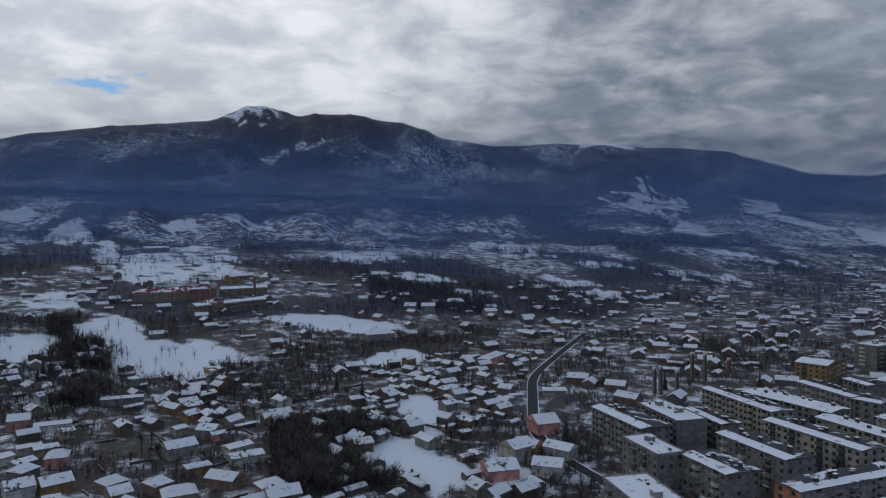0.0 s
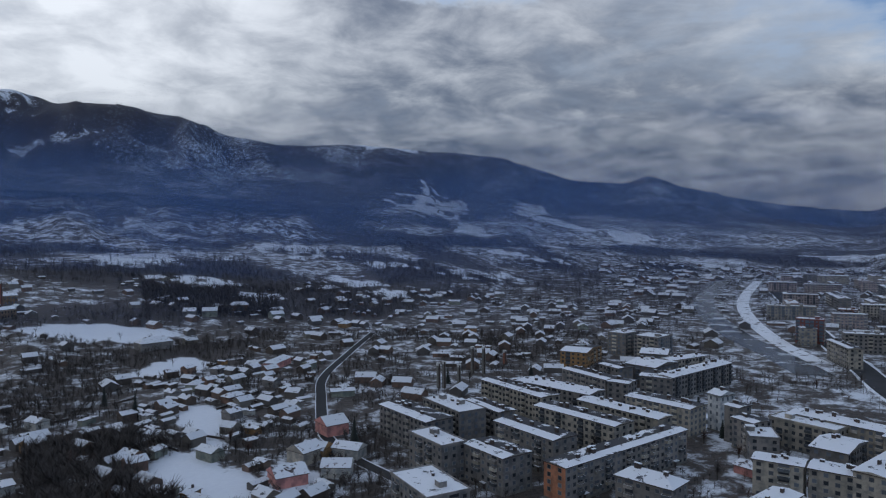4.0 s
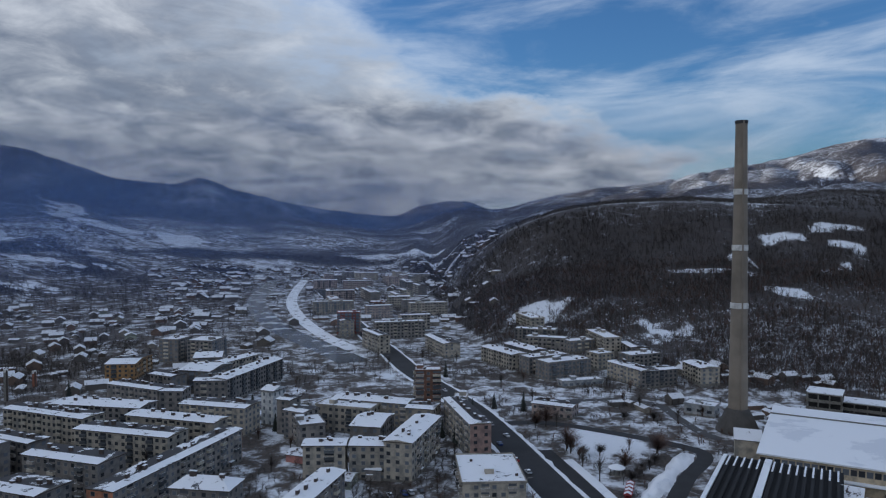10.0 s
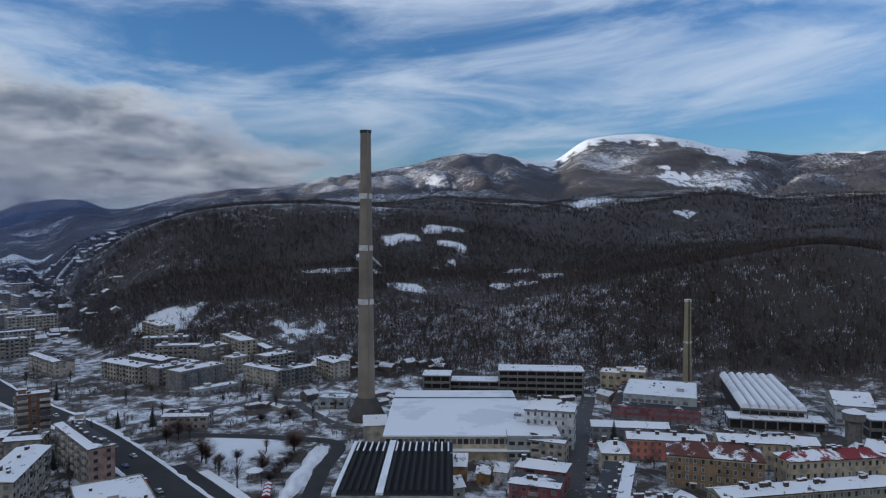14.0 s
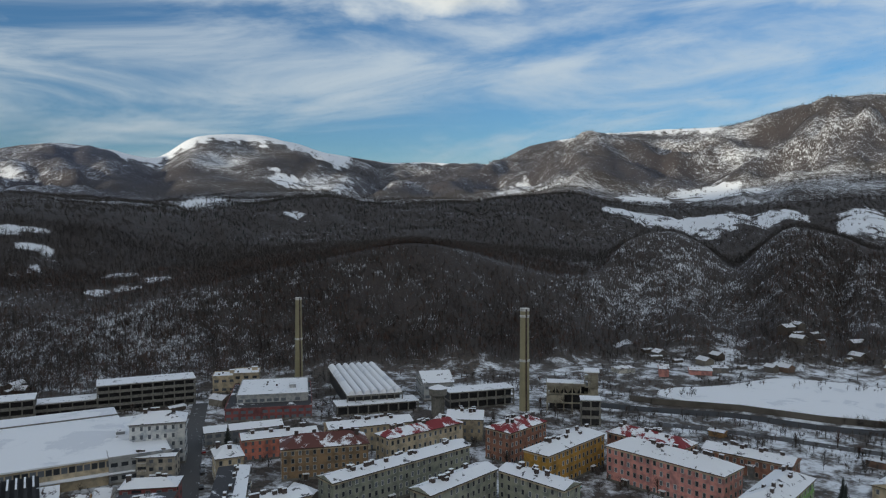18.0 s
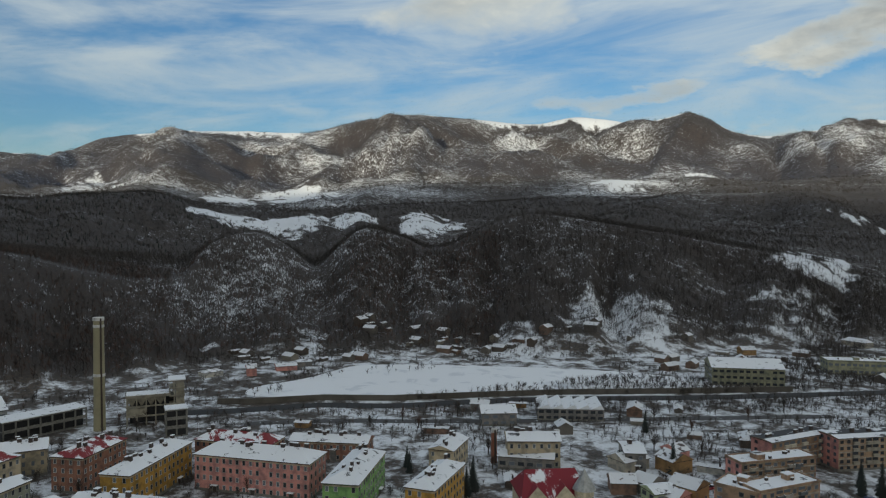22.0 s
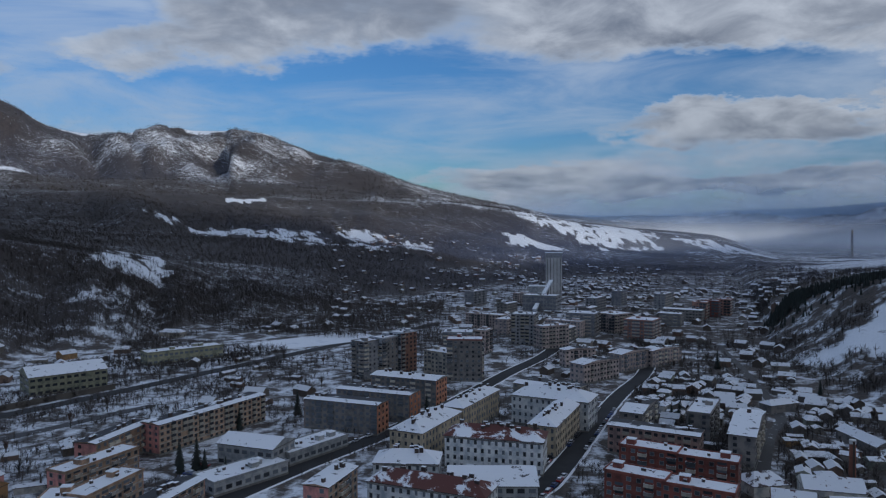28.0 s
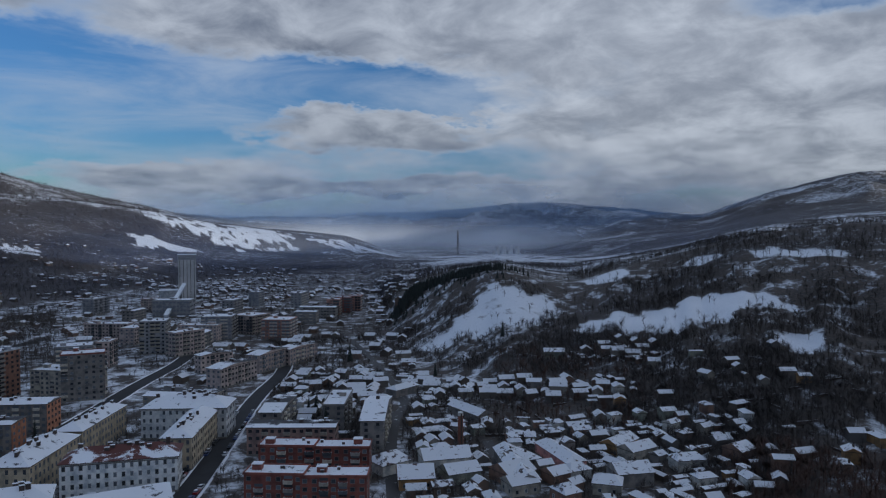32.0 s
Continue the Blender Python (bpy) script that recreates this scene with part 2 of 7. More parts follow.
FOOT = curve([(315, 300), (330, 330), (345, 400), (0, 520), (15, 760), (30, 1100), (42, 1700), (48, 1800), (52, 900), (56, 560), (65, 470), (75, 425), (90, 440),
              (105, 470), (118, 480), (130, 540), (145, 530), (160, 560), (172, 640), (185, 800), (200, 1150), (212, 1500), (219, 1500), (222, 600),
              (230, 420), (240, 320), (250, 260), (262, 220), (290, 260)])
NEAR = rise([(315, 560, -6.5), (330, 620, -6.5), (345, 680, -6.1), (0, 760, -6.0), (15, 1000, -4.6), (30, 1500, -3.1), (42, 2000, -2.2), (48, 2000, -2.2),
             (52, 1050, -4.9), (56, 720, -6.0), (65, 650, -5.5), (75, 640, -5.5), (80, 620, -6.3), (84, 620, -6.4), (91.7, 630, -4.9), (97.4, 640, -3.5),
             (100, 640, -3.0), (105, 640, -1.9), (110, 650, -1.0), (114, 650, -1.6), (117.4, 660, -2.7), (121.5, 680, -3.6), (124.6, 720, -3.6),
             (127, 800, -0.9), (130.2, 830, 0.0), (133, 830, -1.2), (135, 800, -3.0), (137, 800, -1.0), (139, 820, 0.3), (142, 820, -0.4), (144.5, 800, -1.5),
             (147.2, 800, -0.4), (150, 820, 0.9), (153, 830, 1.45), (157, 840, 0.9), (162, 860, 0.0), (167, 900, -1.0), (172, 940, -1.9), (180, 1050, -2.6),
             (190, 1200, -3.2), (203, 1500, -3.1), (213, 1800, -2.8), (219, 1750, -3.0), (222.5, 760, -5.4), (225, 700, -4.6), (228, 660, -3.7), (230.5, 640, -3.3),
             (233, 640, -3.9), (236, 640, -4.4), (240, 660, -3.2), (243, 680, -2.3), (250, 700, -0.4), (258, 720, 0.5), (275, 650, -1.0), (295, 560, -4)])
MID = rise([(315, 1800, 2.0), (335, 1900, 2.6), (352, 2000, 2.4), (5, 2100, 2.0), (20, 2300, 1.4), (30, 2500, 0.7), (41, 2700, -0.1), (47, 2800, -0.7),
            (50, 2400, -1.0), (52, 1500, -4.0), (54.4, 1060, -2.7), (56.9, 1020, -0.8), (60, 1000, 0.8), (64, 1000, 1.8), (70, 1000, 2.15), (75, 1000, 2.0),
            (84, 1050, 1.5), (92.5, 1200, 1.3), (97, 1350, 2.0), (103, 1500, 2.65), (108, 1500, 2.2), (113.8, 1500, 2.3), (118, 1500, 2.7), (122.5, 1500, 3.0), (126, 1550, 2.2),
            (131, 1600, 1.7), (136, 1600, 1.9), (142, 1650, 2.2), (148, 1700, 2.4), (155, 1800, 2.8), (165, 1900, 2.9), (175, 1950, 2.8), (185, 2000, 2.6), (193, 2100, 2.3),
            (198, 2200, 2.1), (203, 2300, 1.5), (208, 2350, 0.5), (213, 2400, -0.1), (219, 2500, -1.0), (223, 2700, -1.95), (228, 2700, -1.95), (232, 2700, -1.95), (236, 2300, -2.1),
            (243, 1700, -1.4), (250, 1600, 0.2), (258, 1700, 1.3), (285, 1700, 2.0)])
# headings 300 to 324.5 lie out of view, lowered to let sunlight through
SKYLINE = rise([(300, 2700, 1.6), (312, 2700, 1.8), (320, 2800, 2.4), (324.5, 2900, 4.6), (328, 2950, 6.25), (332.5, 3000, 7.2), (338, 3000, 7.9), (342.3, 3050, 8.45), (343.7, 3080, 9.05), (345.2, 3100, 9.45), (347, 3080, 9.2), (348.6, 3050, 8.85), (352, 3000, 9.1),
                (356, 3000, 8.5), (0.8, 3050, 7.1), (5, 3100, 6.5), (10, 3200, 6.6), (14, 3250, 6.3), (20, 3300, 5.75), (24, 3350, 4.9), (28.3, 3500, 3.6), (31.5, 3700, 3.4), (33.6, 3800, 3.75),
                (36, 3900, 2.9), (41.2, 4100, 1.85), (45.5, 4300, 1.2), (48.4, 4400, 1.05), (51, 4400, 2.0), (54, 4400, 2.15), (56.5, 4300, 1.5), (60.5, 4000, 2.4), (68.4, 3700, 3.4),
                (74.7, 3500, 4.4), (78, 3400, 5.1), (84, 3400, 6.3), (90, 3400, 5.5), (93.3, 3500, 7.2), (97.3, 3600, 7.5), (100.5, 3500, 6.9), (103.3, 3300, 6.2), (107.5, 3500, 5.6),
                (111, 3800, 5.55), (116, 3400, 5.45), (119.5, 3400, 6.8), (123.8, 3400, 7.5), (129, 3400, 7.8), (133.7, 3200, 7.8), (138.3, 3200, 8.8), (143, 3200, 9.35),
                (147.6, 3200, 9.05), (152.7, 3200, 8.6), (155.9, 3200, 9.05), (158.5, 3200, 8.7), (161.4, 3200, 8.1), (164.5, 3200, 8.95), (168, 3200, 7.35), (171, 3200, 7.0), (175.1, 3200, 7.5),
                (181.5, 3200, 7.65), (186, 3200, 6.35), (193, 2900, 4.2), (198, 2950, 2.9), (203, 3400, 1.8), (206, 4300, 1.3), (211, 4600, 1.1), (218.4, 4700, 1.35), (226, 4700, 1.6), (233.5, 4700, 2.2), (240, 4700, 1.7),
                (246, 4500, 1.15), (248.4, 4300, 1.9), (254, 4000, 3.45), (256.4, 3900, 3.9), (262, 3800, 3.6), (285, 3300, 2.4)])
DIP = curve([(315, 0.02), (50, 0.02), (54, 0.25), (80, 0.05), (88, 0.1), (95, 0.22), (122, 0.30), (130, 0.35), (155, 0.30), (175, 0.12), (195, 0.05), (218, 0.05), (224, 0.3), (240, 0.1), (262, 0.1)])

HOLLOW = curve([(315, 0.0), (40, 0.0), (60, 0.12), (128, 0.12), (142, 0.03), (205, 0.0), (262, 0.05)])
RIBS = curve([(315, 1.0), (40, 0.8), (52, 0.4), (62, 0.6), (80, 0.9), (130, 1.1), (185, 1.1), (200, 0.6), (222, 0.4), (262, 0.5)])

CALM = curve([(60, 1.0), (84, 1.0), (89, 0.25), (104, 0.25), (109, 1.0), (200, 1.0), (315, 1.0)])


def lattice(ix, iy, seed):
    h = (ix.astype(np.int64) * 374761393 + iy.astype(np.int64) * 668265263 + seed * 1442695041) & 0xFFFFFFFF
    h = ((h ^ (h >> 13)) * 1274126177) & 0xFFFFFFFF
    return ((h ^ (h >> 16)) & 0xFFFFFF) / float(0xFFFFFF)


def value_noise(x, y, seed=0):
    ix, iy = np.floor(x), np.floor(y)
    fx, fy = x - ix, y - iy
    fx, fy = fx * fx * (3 - 2 * fx), fy * fy * (3 - 2 * fy)
    a, b = lattice(ix, iy, seed), lattice(ix + 1, iy, seed)
    c, d = lattice(ix, iy + 1, seed), lattice(ix + 1, iy + 1, seed)
    return (a + (b - a) * fx) * (1 - fy) + (c + (d - c) * fx) * fy


def fbm(x, y, octaves=4, seed=0):
    total, amp, norm = 0.0, 1.0, 0.0
    for o in range(octaves):
        total = total + amp * value_noise(x * 2 ** o + 17.3 * o, y * 2 ** o - 9.1 * o, seed + o)
        norm += amp
        amp *= 0.5
    return total / norm


def land(x, y):
    """Height of the ground, and how far up the slope from the valley floor (0 floor, 1 near crest, 2 middle ridge, 3 skyline)."""
    x, y = np.asarray(x, float), np.asarray(y, float)
    r = np.hypot(x, y)
    a = np.degrees(np.arctan2(x, y))
    foot = FOOT(a)
    r1, z1, r2, z2, r3, z3 = NEAR[0](a), NEAR[1](a), MID[0](a), MID[1](a), SKYLINE[0](a), SKYLINE[1](a)
    dip = DIP(a)
    rd, zd = r1 + 0.35 * (r2 - r1), z1 + (z2 - z1) * 0.25 - dip * np.maximum(z1, 10)
    re, ze = r2 + 0.3 * (r3 - r2), z2 + (z3 - z2) * 0.18 - HOLLOW(a) * z2
    # spurs that run down from the crests, with narrow ravines between them
    drift = fbm(x / 700, y / 700, 3, 17) * 1.5
    spur = np.abs(2 * value_noise(a * 0.22 + drift * 1.5, r / 1300.0 + 3, 19) - 1) + 0.42 * np.abs(2 * value_noise(a * 0.55 + drift * 2.6, r / 600.0, 23) - 1)
    long_spur = (spur - 0.62) * RIBS(a)
    knots = [(0 * r, 0 * r), (foot, 0 * r), (r1, z1), (rd, zd), (r2, z2), (re, ze), (r3, z3), (r3 + 400, z3 * 0.75), (r3 + 2500, z3 * 0.2)]
    z, up = np.zeros_like(r), np.zeros_like(r)
    for k in range(len(knots) - 1):
        (ra, za), (rb, zb) = knots[k], knots[k + 1]
        u = np.clip((r - ra) / np.maximum(rb - ra, 1), 0, 1)
        on = (r >= ra) & ((r < rb) | (k == len(knots) - 2))
        s = u * u * (3 - 2 * u)
        mixed = 0.45 * u + 0.55 * s
        if k == 1:
            mixed = 0.5 * u + 0.5 * u * u
        bell = 4 * u * (1 - u)
        span = np.abs(zb - za)
        swell = 1 - np.abs(2 * fbm(x / 300.0 + 5, y / 300.0, 3, 3) - 1) * 1.6
        knoll = fbm(x / 85.0, y / 85.0, 3, 8) - 0.5
        rough = (swell - 0.45) * bell * np.where(k >= 4, np.minimum(0.24 * span, 95), np.minimum(0.16 * span, 42)) + knoll * np.minimum(0.16 * span, 26) * bell + (fbm(x / 26, y / 26, 2, 11) - 0.5) * np.minimum(span * 0.05, 5) * np.sqrt(bell)
        rough = rough + long_spur * bell * [0, 0.30, 0.1, 0.2, 0.3, 0.36, 0, 0][k] * np.minimum(np.maximum(span, 60 if k in (3, 4) else 0), 230)
        if k == 5:
            rough = rough * CALM(a)
        if k == 0:
            rough = 0
        z = np.where(on, za + (zb - za) * mixed + rough, z)
        up = np.where(on, [0, 0, 1, 1.5, 2, 2.5, 3, 3.2, 3.5][k] + (0 if k == 0 else u * [0, 1, 0.5, 0.5, 0.5, 0.5, 0.2, 0.3][k]), up)
    return z, up


def level(x, y):
    if math.hypot(x, y) < float(FOOT(math.degrees(math.atan2(x, y)))):
        return 0.0
    return float(land(np.array([x]), np.array([y]))[0][0])


def mesh_object(name, verts, faces, materials=(), smooth=False):
    me = bpy.data.meshes.new(name)
    me.from_pydata(verts, [], faces)
    for m in materials:
        me.materials.append(m)
    if smooth:
        me.polygons.foreach_set("use_smooth", [True] * len(me.polygons))
    return new(name, me)


CLEARINGS = []


def clearing(heading, distance, half_width, half_depth, turn=0.0, ragged=0.5, full=1.0):
    """An open snow field among the woods: an oval with a ragged edge, in metres across and along the line of sight."""
    b = bearing(heading)
    CLEARINGS.append((b.x * distance, b.y * distance, radians(-heading + turn), half_width, half_depth, ragged, full))


def open_snow(x, y):
    """How open the ground is: 1 in the middle of a field, 0 in the woods."""
    best = np.zeros_like(x)
    jag = 0.75 * (fbm(x / 48, y / 48, 5, 31) - 0.5) + 0.6 * (fbm(x / 15, y / 15, 3, 37) - 0.5)
    hedge = np.clip((np.abs(fbm(x / 95, y / 95, 3, 91) - 0.5) - 0.022) * 40, 0, 1)
    far = np.hypot(x, y)
    hedge = hedge * np.where(far < 1700, np.clip((np.abs(fbm(x / 42, y / 42, 2, 93) - 0.5) - 0.03) * 30, 0.2, 1), 1.0)
    hedge = np.where((far < 2750) & (far > 690), hedge, 1.0)
    for cx, cy, turn, w, d, ragged, full in CLEARINGS:
        c, s = math.cos(turn), math.sin(turn)
        u, v = (x - cx) * c + (y - cy) * s, -(x - cx) * s + (y - cy) * c
        best = np.maximum(best, full * np.clip((1 - np.hypot(u / w, v / d) + ragged * jag * 2.6) * 4, 0, 1))
    return best * hedge


def ground_material():
    m = bpy.data.materials.new("winter_ground")
    m.use_nodes = True
    n = Nodes(m.node_tree)
    v = n.put("ShaderNodeTexCoord", out=3)
    cover = n.put("ShaderNodeAttribute", attribute_name="cover")
    sep = n.tree.nodes.new("ShaderNodeSeparateColor")
    n.tree.links.new(cover, sep.inputs[0])
    wear = n.math("SUBTRACT", sep.outputs[2], 0.5)
    big, mid, small = n.noise(v, 0.012, 6, 0.62, 0.3), n.noise(v, 0.075, 6, 0.65, 0.4), n.noise(v, 0.42, 6, 0.7)
    # in the woods the snow shows in streaks that run up the slopes between the trunks
    place = n.tree.nodes.new("ShaderNodeSeparateXYZ")
    n.tree.links.new(v, place.inputs[0])
    turn = n.math("ARCTAN2", place.outputs[0], place.outputs[1])
    out = n.math("SQRT", n.math("ADD", n.math("POWER", place.outputs[0], 2.0), n.math("POWER", place.outputs[1], 2.0)))
    low_streak = n.noise(n.put("ShaderNodeCombineXYZ", {0: n.math("MULTIPLY", turn, 800.0), 1: n.math("MULTIPLY", out, 0.22), 2: 0.0}), 0.75, 5, 0.72)
    high_streak = n.noise(n.put("ShaderNodeCombineXYZ", {0: n.math("MULTIPLY", turn, 2300.0), 1: n.math("MULTIPLY", out, 0.20), 2: 0.0}), 0.50, 5, 0.72)
    upper = n.ramp(out, 1100.0, 1700.0)
    streak = n.math("ADD", n.math("MULTIPLY", high_streak, upper), n.math("MULTIPLY", low_streak, n.math("SUBTRACT", 1.0, upper)))
    patch = n.math("ADD", n.math("MULTIPLY", big, 0.16), n.math("ADD", n.math("MULTIPLY", mid, 0.32), n.math("MULTIPLY", streak, 0.52)))
    sheet = n.math("ADD", n.math("MULTIPLY", big, 0.22), n.math("ADD", n.math("MULTIPLY", mid, 0.58), n.math("MULTIPLY", small, 0.20)))
    patch = n.math("ADD", n.math("MULTIPLY", patch, sep.outputs[0]), n.math("MULTIPLY", sheet, n.math("SUBTRACT", 1.0, sep.outputs[0])))
    # snow lies through woods in flecks, on the town's ground in larger sheets
    bare = n.ramp(n.math("ADD", patch, wear), 0.475, 0.60)
    snow = n.mix(small, (0.76, 0.78, 0.81), (0.60, 0.62, 0.66))
    earth = n.mix(n.ramp(small, 0.35, 0.65), (0.026, 0.022, 0.02), (0.085, 0.066, 0.052))
    # under and between the trees: leaf litter and twigs, which far off read as the wood itself
    twigs = n.mix(n.ramp(n.math("ADD", n.math("MULTIPLY", streak, 0.6), n.math("MULTIPLY", mid, 0.4)), 0.36, 0.64), (0.014, 0.011, 0.011), (0.050, 0.038, 0.033))
    earth = n.mix(sep.outputs[0], earth, twigs)
    col = n.mix(bare, snow, earth)
    b = n.put("ShaderNodeBump", {"Height": n.math("ADD", small, n.math("MULTIPLY", mid, 2.0)), "Strength": 0.5, "Distance": 0.8})
    s = n.put("ShaderNodeBsdfPrincipled", {"Base Color": col, "Roughness": 0.85, "Normal": b})
    n.put("ShaderNodeOutputMaterial", {0: s})
    return m


def build_ground():
    heads = np.concatenate([np.arange(-36, 262.01, 0.3), np.arange(264, 323.9, 2.0)])
    dists = np.concatenate([[0.0, 60], np.arange(110, 420, 10), 420 * 1.0145 ** np.arange(0, 172)])
    dists = dists[dists < 4960]
    A, R = np.meshgrid(np.radians(heads), dists, indexing="ij")
    X, Y = np.sin(A) * R, np.cos(A) * R
    Z, up = land(X, Y)
    na, nr = X.shape
    idx = np.arange(na * nr).reshape(na, nr)
    nxt = np.roll(idx, -1, axis=0)
    quads = np.stack([idx[:, :-1], nxt[:, :-1], nxt[:, 1:], idx[:, 1:]], -1).reshape(-1, 4)[:, ::-1]
    me = bpy.data.meshes.new("ground")
    me.vertices.add(na * nr)
    me.vertices.foreach_set("co", np.stack([X, Y, Z], -1).ravel())
    me.loops.add(quads.size)
    me.loops.foreach_set("vertex_index", quads.ravel())
    me.polygons.add(len(quads))
    me.polygons.foreach_set("loop_start", np.arange(0, quads.size, 4))
    me.polygons.foreach_set("loop_total", np.full(len(quads), 4))
    me.update(calc_edges=True)
    me.polygons.foreach_set("use_smooth", np.ones(len(quads), bool))
    wood = woodland(X, Y, Z, up)
    head = np.degrees(A) % 360
    gardens = ((head > 300) | (head < 36) | (head > 210)) & (up < 1.2)
    north = (head > 300) | (head < 56)
    face = (head > 50) & (head < 190) & (up < 1.02)
    # more litter on the middle slopes also darkens them in place of cloud shade
    litter_and_shade = np.where(north & (up > 1.4), 0.122, np.where(face, np.where(head < 116, 0.117, np.where(head < 124, 0.124, np.where(head < 142, 0.122, 0.112))), np.where(up > 1.98, 0.10, 0.14))) + np.where(north | (up > 1.98), 0.25, 0.15) * (fbm(X / 240, Y / 240, 5, 51) - 0.5)
    wear = np.where(up < 0.35, np.where((head > 56) & (head < 190) & (R > 430), 0.075, np.where((head > 24) & (head < 125), 0.064, 0.06)), 0.0)
    wear = np.where((head > 188) & (head < 224) & (up >= 0.02) & (up < 1.9), 0.095, wear)
    wear = np.where((head > 138) & (head < 192) & (R < 620) & (up < 0.35), 0.04, wear)
    wear = np.where(gardens, np.where((head > 228) & (head < 270), 0.098, 0.087), wear)
    wear = np.where(north & (up >= 1.2), 0.055, wear)
    wear = np.where((head > 200) & (head < 264) & (up > 2.2), 0.06, wear)
    wear = np.mean([np.roll(wear, k, axis=0) for k in range(-6, 7)], axis=0)
    wear = np.where(R < 190, 0.07, wear)
    wear = wear * (1 - wood) + litter_and_shade * wood
    wear = wear * (1 - open_snow(X, Y)) - 0.16 * open_snow(X, Y)
    col = me.color_attributes.new("cover", "FLOAT_COLOR", "POINT")
    col.data.foreach_set("color", np.stack([wood, np.clip(up / 3, 0, 1), wear + 0.5, 0 * wood + 1], -1).ravel())
    me.materials.append(ground_material())
    tagged(new("ground", me), "snowy valley floor rising into wooded mountain slopes", "ground", kind="structure")


def woodland(x, y, z, up):
    """How wooded the ground is, 0 to 1."""
    a = np.degrees(np.arctan2(x, y)) % 360
    a = a + (fbm(x / 160, y / 160, 3, 63) - 0.5) * 18
    streak = fbm(x / 130, y / 130, 4, 21)
    soft = lambda v: np.clip(v, 0, 1)
    w = soft((up - 0.03) * 5)
    farm = np.maximum(soft((a - 296) / 8), soft((54 - a) / 8)) * soft((1.95 - up) * 6)
    hill = soft((a - 213) / 7) * soft((304 - a) / 8) * soft((2.05 - up) * 6)
    valley = soft((a - 194) / 8) * soft((224 - a) / 7) * soft((2.45 - up) * 6)
    distant = soft((a - 203) / 5) * soft((262 - a) / 8) * soft((up - 2.4) * 6)
    for zone, cut in ((farm, 0.44), (hill, 0.50), (valley, 0.34), (distant, 0.30)):
        w = w * (1 - zone) + zone * w * soft((streak - cut) * 6)
    return w * (1 - open_snow(x, y))


# ---- open snow fields: heading, distance, half width and depth ----
clearing(332.1, 1267, 37, 147, ragged=0.55)
clearing(334.5, 1047, 20, 171, ragged=0.55)
clearing(337.5, 943, 47, 137, ragged=0.55)
clearing(341.6, 1012, 42, 162, ragged=0.55)
clearing(344.6, 1475, 42, 44, ragged=0.55)
clearing(334.4, 586, 26, 56, ragged=0.55)
clearing(339.0, 510, 49, 56, ragged=0.3)
clearing(330.8, 712, 24, 47, ragged=0.55)
clearing(329.0, 547, 22, 33, ragged=0.55)
clearing(351.1, 628, 63, 34, ragged=0.25)
clearing(356.1, 512, 25, 34, ragged=0.55)
clearing(358.1, 362, 13, 48, ragged=0.6)
clearing(4.8, 272, 11, 24, ragged=0.6)
clearing(359.7, 265, 12, 17, ragged=0.55)
clearing(353.9, 1084, 76, 91, ragged=0.55)
clearing(4.4, 1287, 47, 85, ragged=0.55)
clearing(358.0, 904, 58, 43, ragged=0.55)
clearing(9.8, 968, 47, 38, ragged=0.55)
clearing(19.3, 1155, 46, 55, ragged=0.55)
clearing(23.7, 1502, 84, 54, ragged=0.55)
clearing(15.9, 2305, 105, 281, ragged=0.9)
clearing(19.7, 1821, 56, 109, ragged=0.9)
clearing(24.2, 2405, 54, 244, ragged=0.8)
clearing(27.4, 2162, 87, 39, ragged=0.55)
clearing(31.3, 2120, 51, 108, ragged=0.55)
clearing(328.8, 1519, 30, 36, ragged=0.55)
clearing(1.6, 821, 40, 34, ragged=0.55)
clearing(13.4, 914, 51, 33, ragged=0.55)
clearing(12.5, 3213, 178, 81, ragged=0.3)
clearing(348.1, 2618, 126, 31, ragged=1, full=0.28)
clearing(0.8, 2495, 140, 268, ragged=1, full=0.12)
clearing(345.3, 3040, 110, 150, ragged=0.9, full=0.5)
clearing(25.4, 1529, 74, 64, ragged=0.55)
clearing(12.8, 1164, 56, 38, ragged=0.55)
clearing(21.2, 1166, 56, 73, ragged=0.55)
clearing(32.6, 2170, 52, 84, ragged=0.55)
clearing(93.7, 1616, 40, 169, ragged=0.55)
clearing(100.7, 1229, 20, 33, ragged=0.55)
clearing(61.0, 640, 33, 30, ragged=0.8)
clearing(69.7, 565, 24, 32, ragged=0.8)
clearing(80.7, 2464, 81, 169, ragged=1, full=0.28)
clearing(103.2, 2302, 111, 179, ragged=1, full=0.28)
clearing(99.9, 2376, 59, 135, ragged=1)
clearing(65.1, 315, 20, 18, ragged=0.55)
clearing(129.7, 1375, 124, 90, ragged=0.35)
clearing(143.2, 1287, 46, 85, ragged=0.8)
clearing(128.4, 1880, 59, 218, ragged=0.55)
clearing(134.1, 1984, 86, 178, ragged=0.55)
clearing(138.4, 1377, 42, 45, ragged=0.55)
clearing(134.6, 594, 26, 51, ragged=1, full=0.28)
clearing(127.0, 590, 9, 14, ragged=0.55)
clearing(93.8, 1548, 42, 134, ragged=0.55)
clearing(118.3, 2349, 83, 238, ragged=1, full=0.28)
clearing(104.1, 2252, 74, 141, ragged=1, full=0.28)
clearing(144.5, 1349, 58, 125, ragged=0.9)
clearing(151.8, 1132, 16, 307, ragged=0.55)
clearing(159.1, 637, 36, 61, ragged=1, full=0.28)
clearing(150.8, 569, 23, 39, ragged=1, full=0.28)
clearing(172.7, 922, 43, 36, ragged=0.55)
clearing(172.7, 730, 38, 61, ragged=1, full=0.28)
clearing(179.7, 1529, 117, 46, ragged=0.55)
